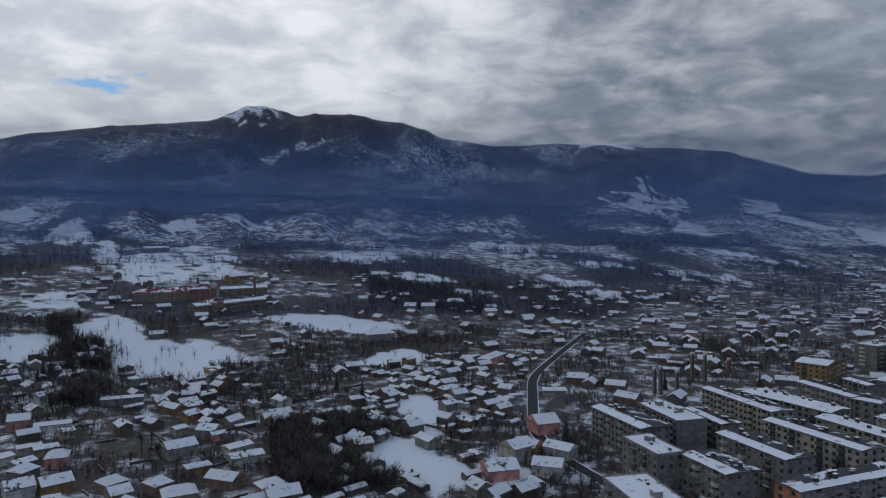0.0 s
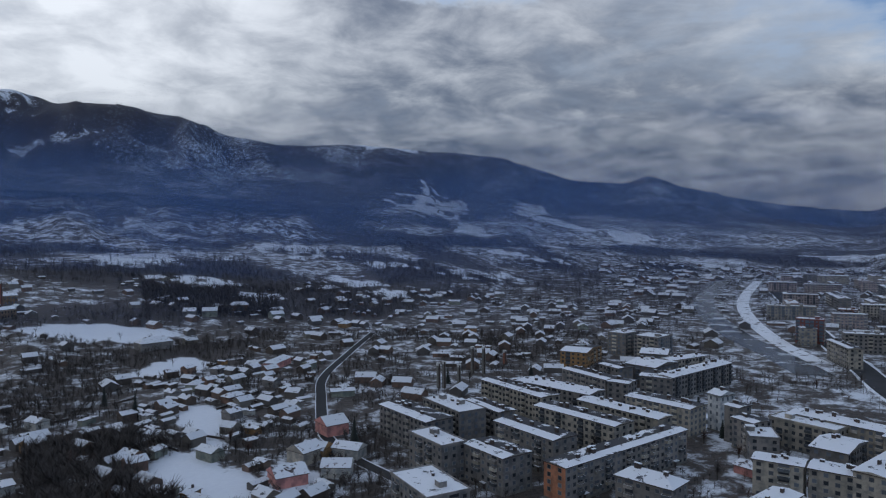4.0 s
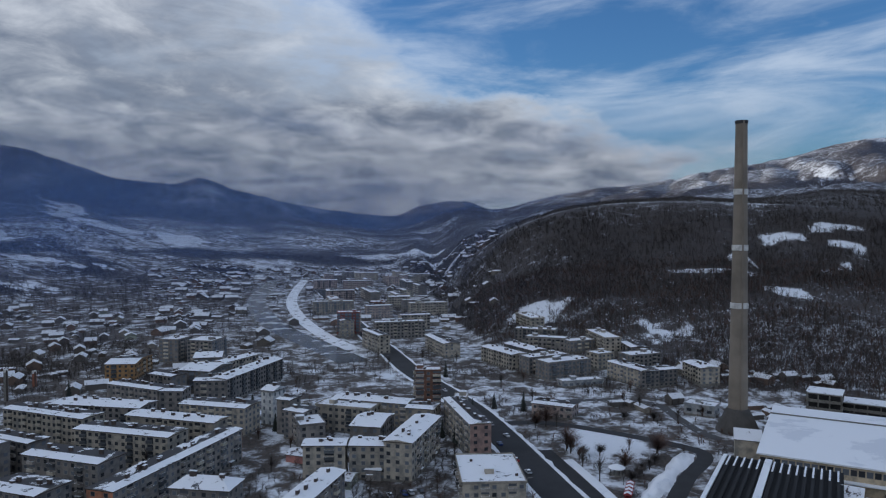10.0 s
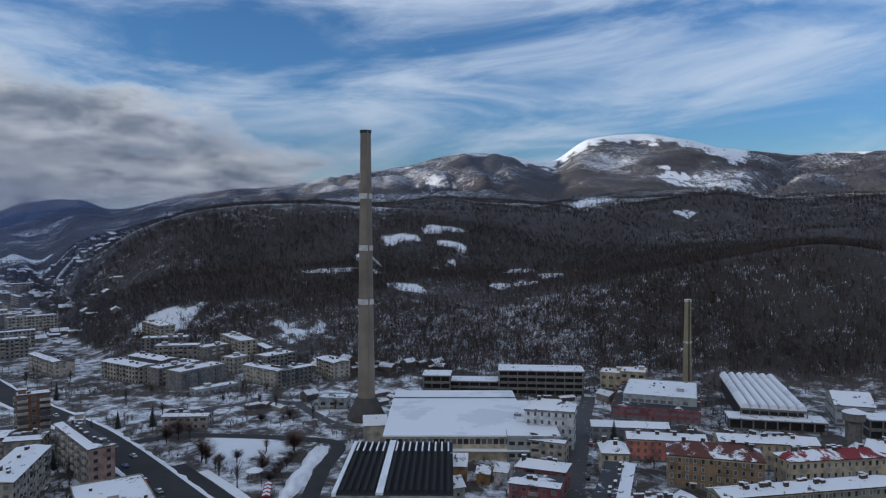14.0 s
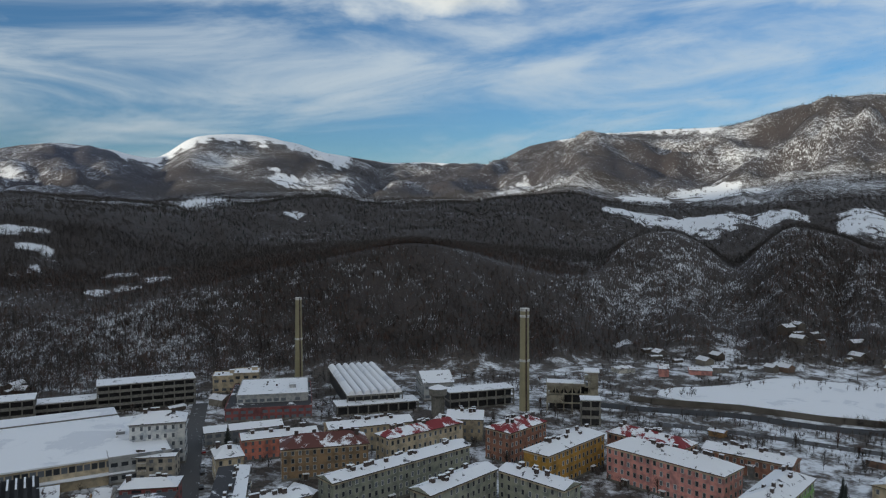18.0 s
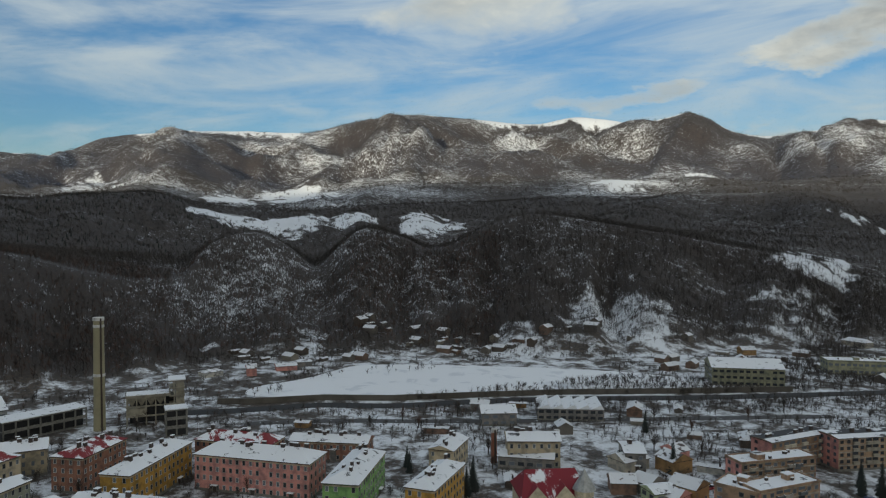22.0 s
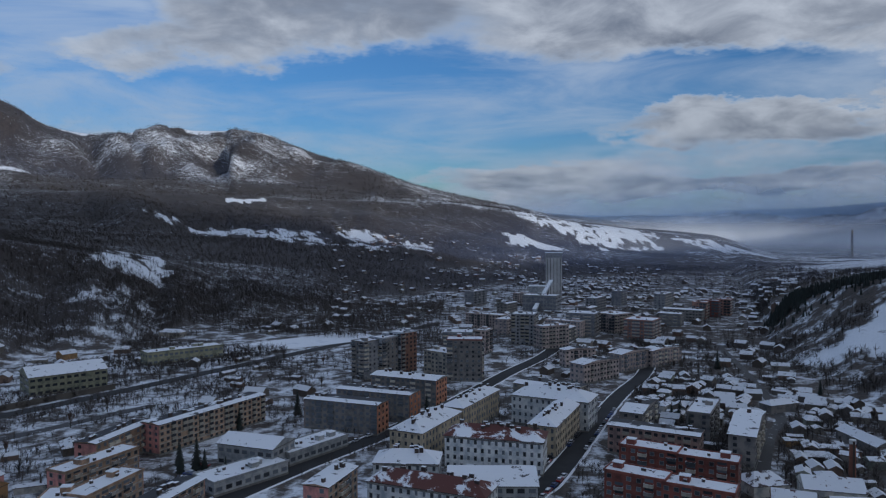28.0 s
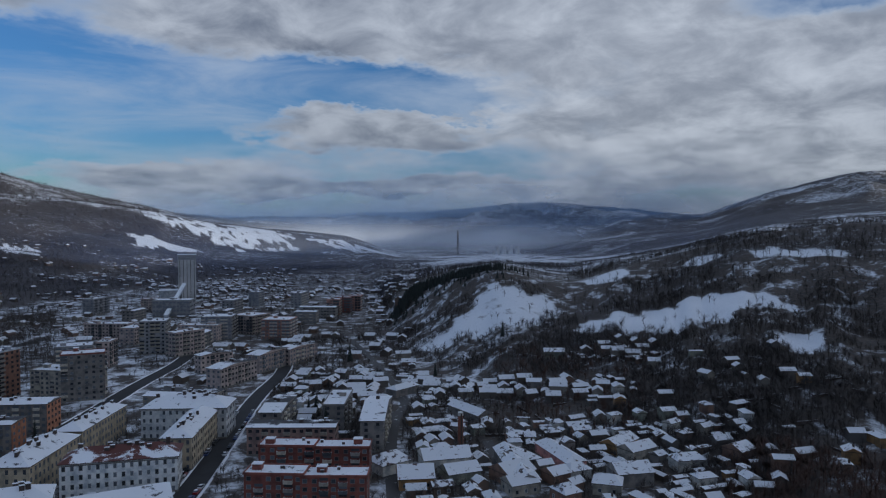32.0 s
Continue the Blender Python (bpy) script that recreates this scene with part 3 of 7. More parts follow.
clearing(183.4, 1480, 65, 58, ragged=0.55)
clearing(181.2, 1907, 46, 57, ragged=0.55)
clearing(132.6, 2110, 97, 226, ragged=0.55)
clearing(159.1, 2139, 67, 115, ragged=0.55)
clearing(165.4, 2302, 56, 21, ragged=0.55)
clearing(190.8, 1551, 69, 120, ragged=0.55)
clearing(186.8, 1475, 54, 62, ragged=0.55)
clearing(209.4, 2323, 150, 220, ragged=0.9)
clearing(204.1, 1896, 83, 68, ragged=0.55)
clearing(194.9, 1581, 49, 71, ragged=0.55)
clearing(207.1, 2176, 156, 78, ragged=0.55)
clearing(229.9, 560, 46, 40, ragged=0.8, full=0.6)
clearing(245.7, 520, 70, 33, ragged=0.75, full=0.85)
clearing(253.1, 434, 13, 12, ragged=0.55)
clearing(246.0, 642, 21, 15, ragged=0.55)
clearing(239.3, 648, 24, 21, ragged=0.55)
clearing(257.3, 334, 9, 14, ragged=1, full=0.3)
clearing(252.2, 625, 50, 17, ragged=0.55)
clearing(219.3, 2298, 148, 110, ragged=0.55)
for h, r, w, d, turn, g in ((78.2, 884, 40, 15, 14, 0.35), (81.2, 922, 36, 10, 10, 0.35), (82.3, 872, 22, 10, -12, 0.4), (83.0, 838, 15, 15, -20, 0.4), (72.6, 752, 33, 15, 8, 0.35), (76.2, 742, 10, 12, 0, 0.4),
                           (78.6, 692, 24, 11, -8, 0.4), (82.0, 800, 9, 22, -30, 0.4), (87.8, 784, 20, 12, 10, 0.5), (87.4, 716, 30, 9, 6, 0.6), (90.3, 742, 14, 10, 0, 0.5), (75.4, 800, 9, 26, 25, 0.4),
                           (5.6, 1330, 58, 150, 0, 0.8), (172.9, 940, 46, 66, 0, 0.7), (339.8, 1432, 35, 42, 0, 0.7), (135.2, 1354, 86, 110, 0, 0.6), (144.4, 1393, 83, 80, 0, 0.8)):
    clearing(h, r, w, d, turn, g)
for h, r, w, d, g in ((53.2, 1480, 46, 48, 0.9), (55.3, 1330, 38, 44, 0.9), (51.9, 1760, 60, 56, 0.9), (54.6, 1700, 40, 50, 0.9), (356.2, 290, 13, 24, 0.4), (50.6, 2000, 60, 60, 0.9)):
    clearing(h, r, w, d, ragged=g)
# bare snowy summits along the crests: first and last heading, how far down they reach, how much farther back their middle lies
for h0, h1, reach, back in ((83.5, 87.5, 90, -20), (88.0, 104.0, 430, -90), (107.5, 116.0, 120, 40), (122.5, 133.0, 190, 20), (143.0, 144.0, 60, 0), (148.5, 156.0, 110, 45), (157.0, 163.2, 230, 40),
                            (167.5, 175.5, 140, 40), (177.5, 182.5, 120, -10)):
    count = int((h1 - h0) / 1.2) + 1
    for k in range(count + 1):
        h = h0 + (h1 - h0) * k / count
        clearing(h, float(SKYLINE[0](h)) + back, 60, reach, ragged=0.4)


# ---- woods ----
BARK = surface("winter_bark", (0.060, 0.048, 0.041), scale=0.02, grain=0.4, bump=0.0)
BARK_RUSSET = surface("russet_twigs", (0.088, 0.046, 0.031), scale=0.02, grain=0.4, bump=0.0)
NEEDLES = surface("dark_needles", (0.020, 0.027, 0.022), scale=0.05, grain=0.8, bump=0.0)


def bare_tree(rng, twigs, height, spread, width, stem=0.72):
    """Triangles of a leafless tree: a tapered trunk and slender limbs that climb outwards."""
    tri = []
    for a in (0.3, 1.9):
        d = np.array([math.cos(a), math.sin(a), 0]) * width
        tri.append([-d, d, np.array([0.15 * d[1], 0, height * stem])])
    for k in range(twigs):
        # each limb ends on a rounded crown
        a, e = k * 2.4 + rng.uniform(-0.5, 0.5), math.asin(rng.uniform(-0.55, 0.8))
        tip = np.array([math.cos(a) * math.cos(e) * spread, math.sin(a) * math.cos(e) * spread, height * (0.64 + 0.36 * math.sin(e))]) * rng.uniform(0.78, 1.06)
        base = np.array([0, 0, max(height * 0.2, tip[2] * rng.uniform(0.42, 0.7))])
        side = np.array([-math.sin(a), math.cos(a), 0.35]) * width * 0.8
        tri.append([base - side, base + side, tip])
    return np.array(tri)


def spruce(rng, height, spread):
    tri = []
    for z0, z1, r in ((0.08, 0.55, 1.0), (0.32, 0.78, 0.72), (0.58, 1.0, 0.46)):
        ph = rng.uniform(0, 6)
        for k in range(5):
            a, b = ph + k * 1.2566, ph + (k + 1) * 1.2566
            rr = r * spread * rng.uniform(0.8, 1.15)
            tri.append([np.array([math.cos(a) * rr, math.sin(a) * rr, z0 * height]), np.array([math.cos(b) * rr, math.sin(b) * rr, z0 * height]), np.array([0, 0, z1 * height])])
    return np.array(tri)


def scatter_mesh(name, shapes, x, y, z, sizes, material, rng, label, category="trees"):
    """One mesh of many plants, each turned and sized by itself."""
    pieces = []
    pick = rng.integers(0, len(shapes), len(x))
    for k, shape in enumerate(shapes):
        on = pick == k
        if not on.any():
            continue
        a = rng.uniform(0, 6.283, on.sum())
        c, s, g = np.cos(a)[:, None, None], np.sin(a)[:, None, None], sizes[on][:, None, None]
        sx, sy, sz = shape[None, :, :, 0], shape[None, :, :, 1], shape[None, :, :, 2]
        tilt = rng.normal(0, 0.04, on.sum())[:, None, None]
        pieces.append(np.stack([(sx * c - sy * s + sz * tilt) * g + x[on][:, None, None], (sx * s + sy * c) * g + y[on][:, None, None], sz * g + z[on][:, None, None]], -1).reshape(-1, 3))
    co = np.concatenate(pieces).astype(np.float32)
    me = bpy.data.meshes.new(name)
    me.vertices.add(len(co))
    me.vertices.foreach_set("co", co.ravel())
    me.loops.add(len(co))
    me.loops.foreach_set("vertex_index", np.arange(len(co)))
    me.polygons.add(len(co) // 3)
    me.polygons.foreach_set("loop_start", np.arange(0, len(co), 3))
    me.polygons.foreach_set("loop_total", np.full(len(co) // 3, 3))
    me.update(calc_edges=True)
    me.materials.append(material)
    return tagged(new(name, me), label, category, kind="stuff")


def sow(rng, count, h0, h1, r0, r1):
    a = np.radians(rng.uniform(h0, h1, count))
    r = np.sqrt(rng.uniform(r0 * r0, r1 * r1, count))
    return np.sin(a) * r, np.cos(a) * r


def plant(name, seed, count, h0, h1, r0, r1, shapes, material, low, high, label, keep=1.0, dark=0.0):
    rng = np.random.default_rng(seed)
    x, y = sow(rng, count, h0, h1, r0, r1)
    z, up = land(x, y)
    w = woodland(x, y, z, up)
    w = np.maximum(w, 0.07 * (up > 0.08) * (up < 2.6))
    clump = fbm(x / 95, y / 95, 4, 77)
    chance = w * np.clip(0.42 + 2.4 * (clump - 0.36) + dark, 0.12, 1) * keep
    on = rng.uniform(0, 1, count) < chance
    x, y, z = x[on], y[on], z[on]
    return scatter_mesh(name, shapes, x, y, z - 0.3, rng.uniform(low, high, len(x)), material, rng, label)


_rng = np.random.default_rng(5)
NEAR_TREES = [bare_tree(_rng, 15, 1.0, 0.42, 0.014, 0.5) for _ in range(6)]
MID_TREES = [bare_tree(_rng, 9, 1.0, 0.60, 0.032, 0.35) for _ in range(5)]
FAR_TREES = [bare_tree(_rng, 6, 1.0, 0.62, 0.06, 0.3) for _ in range(5)]
SPRUCES = [spruce(_rng, 1.0, 0.22) for _ in range(4)]

plant("hillside_forest", 1, 86000, 52, 222, 440, 960, NEAR_TREES, BARK, 6, 11, "leafless grey-brown beech wood on a snowy hillside")
plant("hillside_forest", 2, 24000, 55, 150, 420, 800, NEAR_TREES, BARK_RUSSET, 5, 9, "russet scrub and young oaks among the snow")
plant("valley_forest", 3, 60000, -36, 52, 380, 1300, NEAR_TREES, BARK, 7, 13, "leafless trees along the snowy terraces", 0.75)
plant("hill_forest", 4, 46000, 214, 262, 260, 1300, NEAR_TREES, BARK, 7, 12, "leafless trees on the snowy hill above the houses", 0.7)
plant("mountain_forest", 5, 46000, 52, 225, 950, 1800, MID_TREES, BARK, 6, 9.5, "dark leafless forest on the middle slopes", 1.0, 0.3)
plant("mountain_forest", 6, 30000, -36, 52, 1300, 2000, MID_TREES, BARK, 8, 12, "dark leafless forest below the mountain", 1.0, 0.3)
plant("mountain_forest", 7, 14000, -36, 105, 1750, 2900, FAR_TREES, BARK, 6, 9, "dark leafless forest on the high mountain slopes", 1.0, 0.2)
plant("mountain_forest", 11, 26000, 100, 204, 1900, 3250, FAR_TREES, BARK, 7, 12, "leafless beech forest on the sunlit spurs", 1.0, 0.2)
plant("spruce_wood", 8, 5200, 221, 233, 655, 745, SPRUCES, NEEDLES, 4, 7.5, "dark green spruce wood along the crest of the hill", 0.5)
CREST_LINE = ((222.2, 701), (223.1, 712), (224.2, 714), (226.4, 690), (228.2, 668), (230.6, 645))


def crest_spruces(count):
    """A close stand of spruces along the western shoulder of the hill."""
    rng = np.random.default_rng(77)
    along = rng.uniform(0, 1, count) ** 1.25
    h = np.interp(along, np.linspace(0, 1, 6), [p[0] for p in CREST_LINE]) + rng.normal(0, 0.25, count)
    r = np.interp(along, np.linspace(0, 1, 6), [p[1] for p in CREST_LINE]) + rng.normal(4, 11, count)
    x, y = np.sin(np.radians(h)) * r, np.cos(np.radians(h)) * r
    scatter_mesh("spruce_wood", SPRUCES, x, y, land(x, y)[0] - 0.3, rng.uniform(6.5, 12, count) * (1 - 0.35 * along), NEEDLES, rng, "close dark spruce wood on the shoulder of the hill")


crest_spruces(750)
plant("spruce_wood", 9, 2600, 88, 128, 950, 1600, SPRUCES, NEEDLES, 4.5, 7.5, "dark green spruces among the leafless wood", 0.4)
plant("mountain_forest", 10, 18000, 84, 200, 900, 1700, MID_TREES, BARK, 6, 9, "dark leafless forest in the shade behind the crest", 1.0, 0.4)

build_ground()


# ---- parts and buildings ----
def link_part(name, me, parent, label="", m=None):
    ob = new(name, me)
    ob.parent = parent
    if m is not None:
        ob.matrix_basis = m
    if label:
        ob["label"] = label
    return ob


def part(name, bm, material, parent, label="", m=None):
    me = bpy.data.meshes.new(name)
    bm.to_mesh(me)
    bm.free()
    for k in (material if isinstance(material, (list, tuple)) else (material,)):
        me.materials.append(k)
    return link_part(name, me, parent, label, m)


def box(bm, x0, y0, z0, x1, y1, z1, slot=0):
    v = [bm.verts.new(p) for p in ((x0, y0, z0), (x1, y0, z0), (x1, y1, z0), (x0, y1, z0), (x0, y0, z1), (x1, y0, z1), (x1, y1, z1), (x0, y1, z1))]
    for f in ((3, 2, 1, 0), (4, 5, 6, 7), (0, 1, 5, 4), (1, 2, 6, 5), (2, 3, 7, 6), (3, 0, 4, 7)):
        bm.faces.new([v[i] for i in f]).material_index = slot
    return bm


def prism(bm, outline, x0, x1, slot=0):
    """A closed outline of (y, z), counter-clockwise seen from +x, drawn out along x."""
    a = [bm.verts.new((x0, y, z)) for y, z in outline]
    b = [bm.verts.new((x1, y, z)) for y, z in outline]
    k = len(outline)
    bm.faces.new(a[::-1]).material_index = slot
    bm.faces.new(b).material_index = slot
    for i in range(k):
        bm.faces.new((a[i], a[(i + 1) % k], b[(i + 1) % k], b[i])).material_index = slot
    return bm


def tube(bm, rings, sides=16, slot=0, x=0.0, y=0.0):
    """A round solid through (radius, height) rings, closed at both ends."""
    loops = [[bm.verts.new((x + r * math.cos(2 * math.pi * k / sides), y + r * math.sin(2 * math.pi * k / sides), z)) for k in range(sides)] for r, z in rings]
    for lo, hi in zip(loops, loops[1:]):
        for k in range(sides):
            bm.faces.new((lo[k], lo[(k + 1) % sides], hi[(k + 1) % sides], hi[k])).material_index = slot
    bm.faces.new(loops[0][::-1]).material_index = slot
    bm.faces.new(loops[-1]).material_index = slot
    return bm


SHARED = {}


def window_mesh(w, h):
    """A glazed window that stands in the plane y = 0 and looks towards -y: pane, frame, middle bar and sill."""
    key = ("window", round(w, 1), round(h, 1))
    if key not in SHARED:
        bm = bmesh.new()
        rows = []
        for x, z, y in ((w / 2 + 0.1, 0.1, 0.05), (w / 2 + 0.1, 0.1, -0.1), (w / 2 - 0.03, -0.03, -0.1), (w / 2 - 0.03, -0.03, -0.02)):
            rows.append([bm.verts.new(p) for p in ((-x, y, -z), (x, y, -z), (x, y, h + z), (-x, y, h + z))])
        for lo, hi in zip(rows, rows[1:]):
            for k in range(4):
                bm.faces.new((lo[k], lo[(k + 1) % 4], hi[(k + 1) % 4], hi[k])).material_index = 1
        bm.faces.new(rows[-1])
        me = bpy.data.meshes.new("window")
        bm.to_mesh(me)
        bm.free()
        me.materials.append(PANE)
        me.materials.append(FRAME_LIGHT if w < 1.2 else FRAME_WHITE)
        SHARED[key] = me
    return SHARED[key]


def door_mesh():
    """An entrance: dark leaf in a frame under a small concrete canopy, looking towards -y."""
    if "door" not in SHARED:
        bm = box(bmesh.new(), -0.7, -0.16, 0, 0.7, 0.05, 2.2)
        box(bm, -0.95, -0.24, 0, -0.7, 0.05, 2.4, 1)
        box(bm, 0.7, -0.24, 0, 0.95, 0.05, 2.4, 1)
        box(bm, -1.3, -1.3, 2.4, 1.3, 0.05, 2.6, 2)
        me = bpy.data.meshes.new("door")
        bm.to_mesh(me)
        bm.free()
        for k in (TIMBER, CONCRETE, SNOW_CAP):
            me.materials.append(k)
        SHARED["door"] = me
    return SHARED["door"]


def balcony_mesh(w, paint):
    key = ("balcony", round(w, 1), paint.name)
    if key not in SHARED:
        bm = bmesh.new()
        o = [(-w / 2, 0.05), (-w / 2, -1.15), (w / 2, -1.15), (w / 2, 0.05)]
        i = [(-w / 2 + 0.12, 0.05), (-w / 2 + 0.12, -1.02), (w / 2 - 0.12, -1.02), (w / 2 - 0.12, 0.05)]
        low, top = [bm.verts.new((x, y, -0.2)) for x, y in o], [bm.verts.new((x, y, 1.0)) for x, y in o]
        rim, well = [bm.verts.new((x, y, 1.0)) for x, y in i], [bm.verts.new((x, y, 0.05)) for x, y in i]
        bm.faces.new(low[::-1])
        for k in range(3):
            bm.faces.new((low[k], low[k + 1], top[k + 1], top[k]))
            bm.faces.new((top[k], top[k + 1], rim[k + 1], rim[k])).material_index = 2
            bm.faces.new((rim[k], rim[k + 1], well[k + 1], well[k]))
        bm.faces.new(well).material_index = 2
        up = [bm.verts.new((x, -0.04, 2.35)) for x in (-w / 2 + 0.12, w / 2 - 0.12)]
        bm.faces.new((well[0], well[3], up[1], up[0])).material_index = 1
        me = bpy.data.meshes.new("balcony")
        bm.to_mesh(me)
        bm.free()
        for k in (paint, PANE, SNOW_CAP):
            me.materials.append(k)
        SHARED[key] = me
    return SHARED[key]


SNOW_CAP = snowy("snow_cap", (0.5, 0.52, 0.55), 0.2)
BALCONY_PAINTS = [surface("balcony_concrete", (0.36, 0.33, 0.29), spread=0.3), surface("balcony_glazed", (0.10, 0.11, 0.12), spread=0.4), surface("balcony_cream", (0.50, 0.45, 0.36), spread=0.3)]
COLOUR_WORDS = {"grey": "weathered grey", "cream": "cream", "white": "white", "ochre": "ochre-brown", "brick": "brown brick", "pink": "faded pink", "brown": "brown", "red": "red",
                "brownstone": "brown stone-fronted", "beige": "beige", "greygreen": "grey-green", "salmon": "salmon", "palegrey": "pale grey", "brickred": "brick-red", "yellow": "yellow ochre",
                "teal": "turquoise", "green": "green", "palegreen": "pale green", "orange": "orange-brown", "concrete": "concrete", "olive": "olive-green", "orangedark": "dark orange-brown",
                "towergrey": "grey and white", "towerred": "dark red and grey", "palepink": "pale pink", "redpale": "pale red", "darkred": "dark red", "greyred": "grey-red", "rose": "rose", "terracotta": "terracotta"}
FOOTPRINTS = []
EAVES = []
OLD = {"brownstone", "beige", "greygreen", "salmon", "brickred", "yellow", "green", "teal", "white", "rose"}


def facade(root, rng, sx, sy, face, length, depth, height, storeys, near, style, wall, plain=False, lined=False):
    """Windows, and balconies where the kind has them, on one side of a building. face: degrees about z of its outward normal from -y."""
    run = length if face in (0, 180) else depth
    off = depth / 2 if face in (0, 180) else length / 2 + (0.1 if lined else 0.0)
    turn = pose(0, 0, 0, 0, 0, face)
    step = height / storeys
    bay = {"flats": 2.9, "old": 2.6, "hall": 3.4, "tower": 3.0}[style]
    count = int((run - 1.6) / bay)
    if count < 1:
        return
    gap = run / count
    w, h = {"flats": (1.45, 1.35), "old": (1.05, 1.65), "hall": (2.4, 1.5), "tower": (1.5, 1.35)}[style]
    loggia = {(k + rng.integers(0, 2)) for k in range(1, count - 1, 2 if wall == "orange" else 3)} if style == "flats" and run > 14 else {c for c in range(count) if c % 3 != 1} if style == "tower" and run > 8 else set()
    row = None if near else bmesh.new()
    if plain:
        loggia = {0}
    for s in range(storeys):
        z = s * step + (step - h) * 0.52
        for c in range(count):
            x = -run / 2 + gap * (c + 0.5)
            if rng.uniform() < 0.04:
                continue
            if c in loggia and s > 0:
                paint = BALCONY_PAINTS[int(rng.integers(0, 3))]
                if near:
                    link_part("balcony", balcony_mesh(gap * 0.94, paint), root, "", turn @ pose(x, -off, s * step + 0.25))
                else:
                    box(row, x - gap * 0.45, -off - 0.9, s * step + 0.1, x + gap * 0.45, -off, s * step + 1.25, 1)
                    box(row, x - gap * 0.42, -off - 0.06, s * step + 1.25, x + gap * 0.42, -off, s * step + 2.4, 0)
            elif near:
                link_part("window", window_mesh(w, h), root, "", turn @ pose(x, -off, z))
            else:
                box(row, x - w / 2, -off - 0.07, z, x + w / 2, -off, z + h, 0)
    if wall == "orange" and run > 14:
        for s in range(1, storeys + 1):
            band = box(bmesh.new(), -run / 2 + 0.2, -off - 0.05, s * step - 0.42, run / 2 - 0.2, -off - 0.002, s * step - 0.02)
            part("string_course", band, wall_paint("cream"), root, "cream band between two storeys", turn)
    if row is not None:
        part("glazing", row, (PANE, BALCONY_PAINTS[2 if wall == "orange" else int(rng.integers(0, 3))]), root, "", turn)["kind"] = "stuff"


def roof_shell(bm, hl, hd, height, rise_, inset, o=0.55, thick=0.28, lee=None):
    """A pitched roof with thickness and eaves: gable where inset is 0, hipped otherwise."""
    crest = -0.3 * hd * lee if lee else 0.0
    lo = [(-hl - o, -hd - o, height), (hl + o, -hd - o, height), (hl + o, hd + o, height), (-hl - o, hd + o, height)]
    base = [bm.verts.new(p) for p in lo]
    eave = [bm.verts.new((x, y, z + thick)) for x, y, z in lo]
    top = [bm.verts.new((-hl - o + inset, crest, height + thick + rise_)), bm.verts.new((hl + o - inset, crest, height + thick + rise_))]
    bm.faces.new(base[::-1]).material_index = 1
    for i in range(4):
        bm.faces.new((base[i], base[(i + 1) % 4], eave[(i + 1) % 4], eave[i])).material_index = 1
    bm.faces.new((eave[0], eave[1], top[1], top[0])).material_index = 3 if lee == -1 else 0
    bm.faces.new((eave[2], eave[3], top[0], top[1])).material_index = 3 if lee == 1 else 0
    s = 0 if inset else 2
    bm.faces.new((eave[1], eave[2], top[1])).material_index = s
    bm.faces.new((eave[3], eave[0], top[0])).material_index = s
    return bm


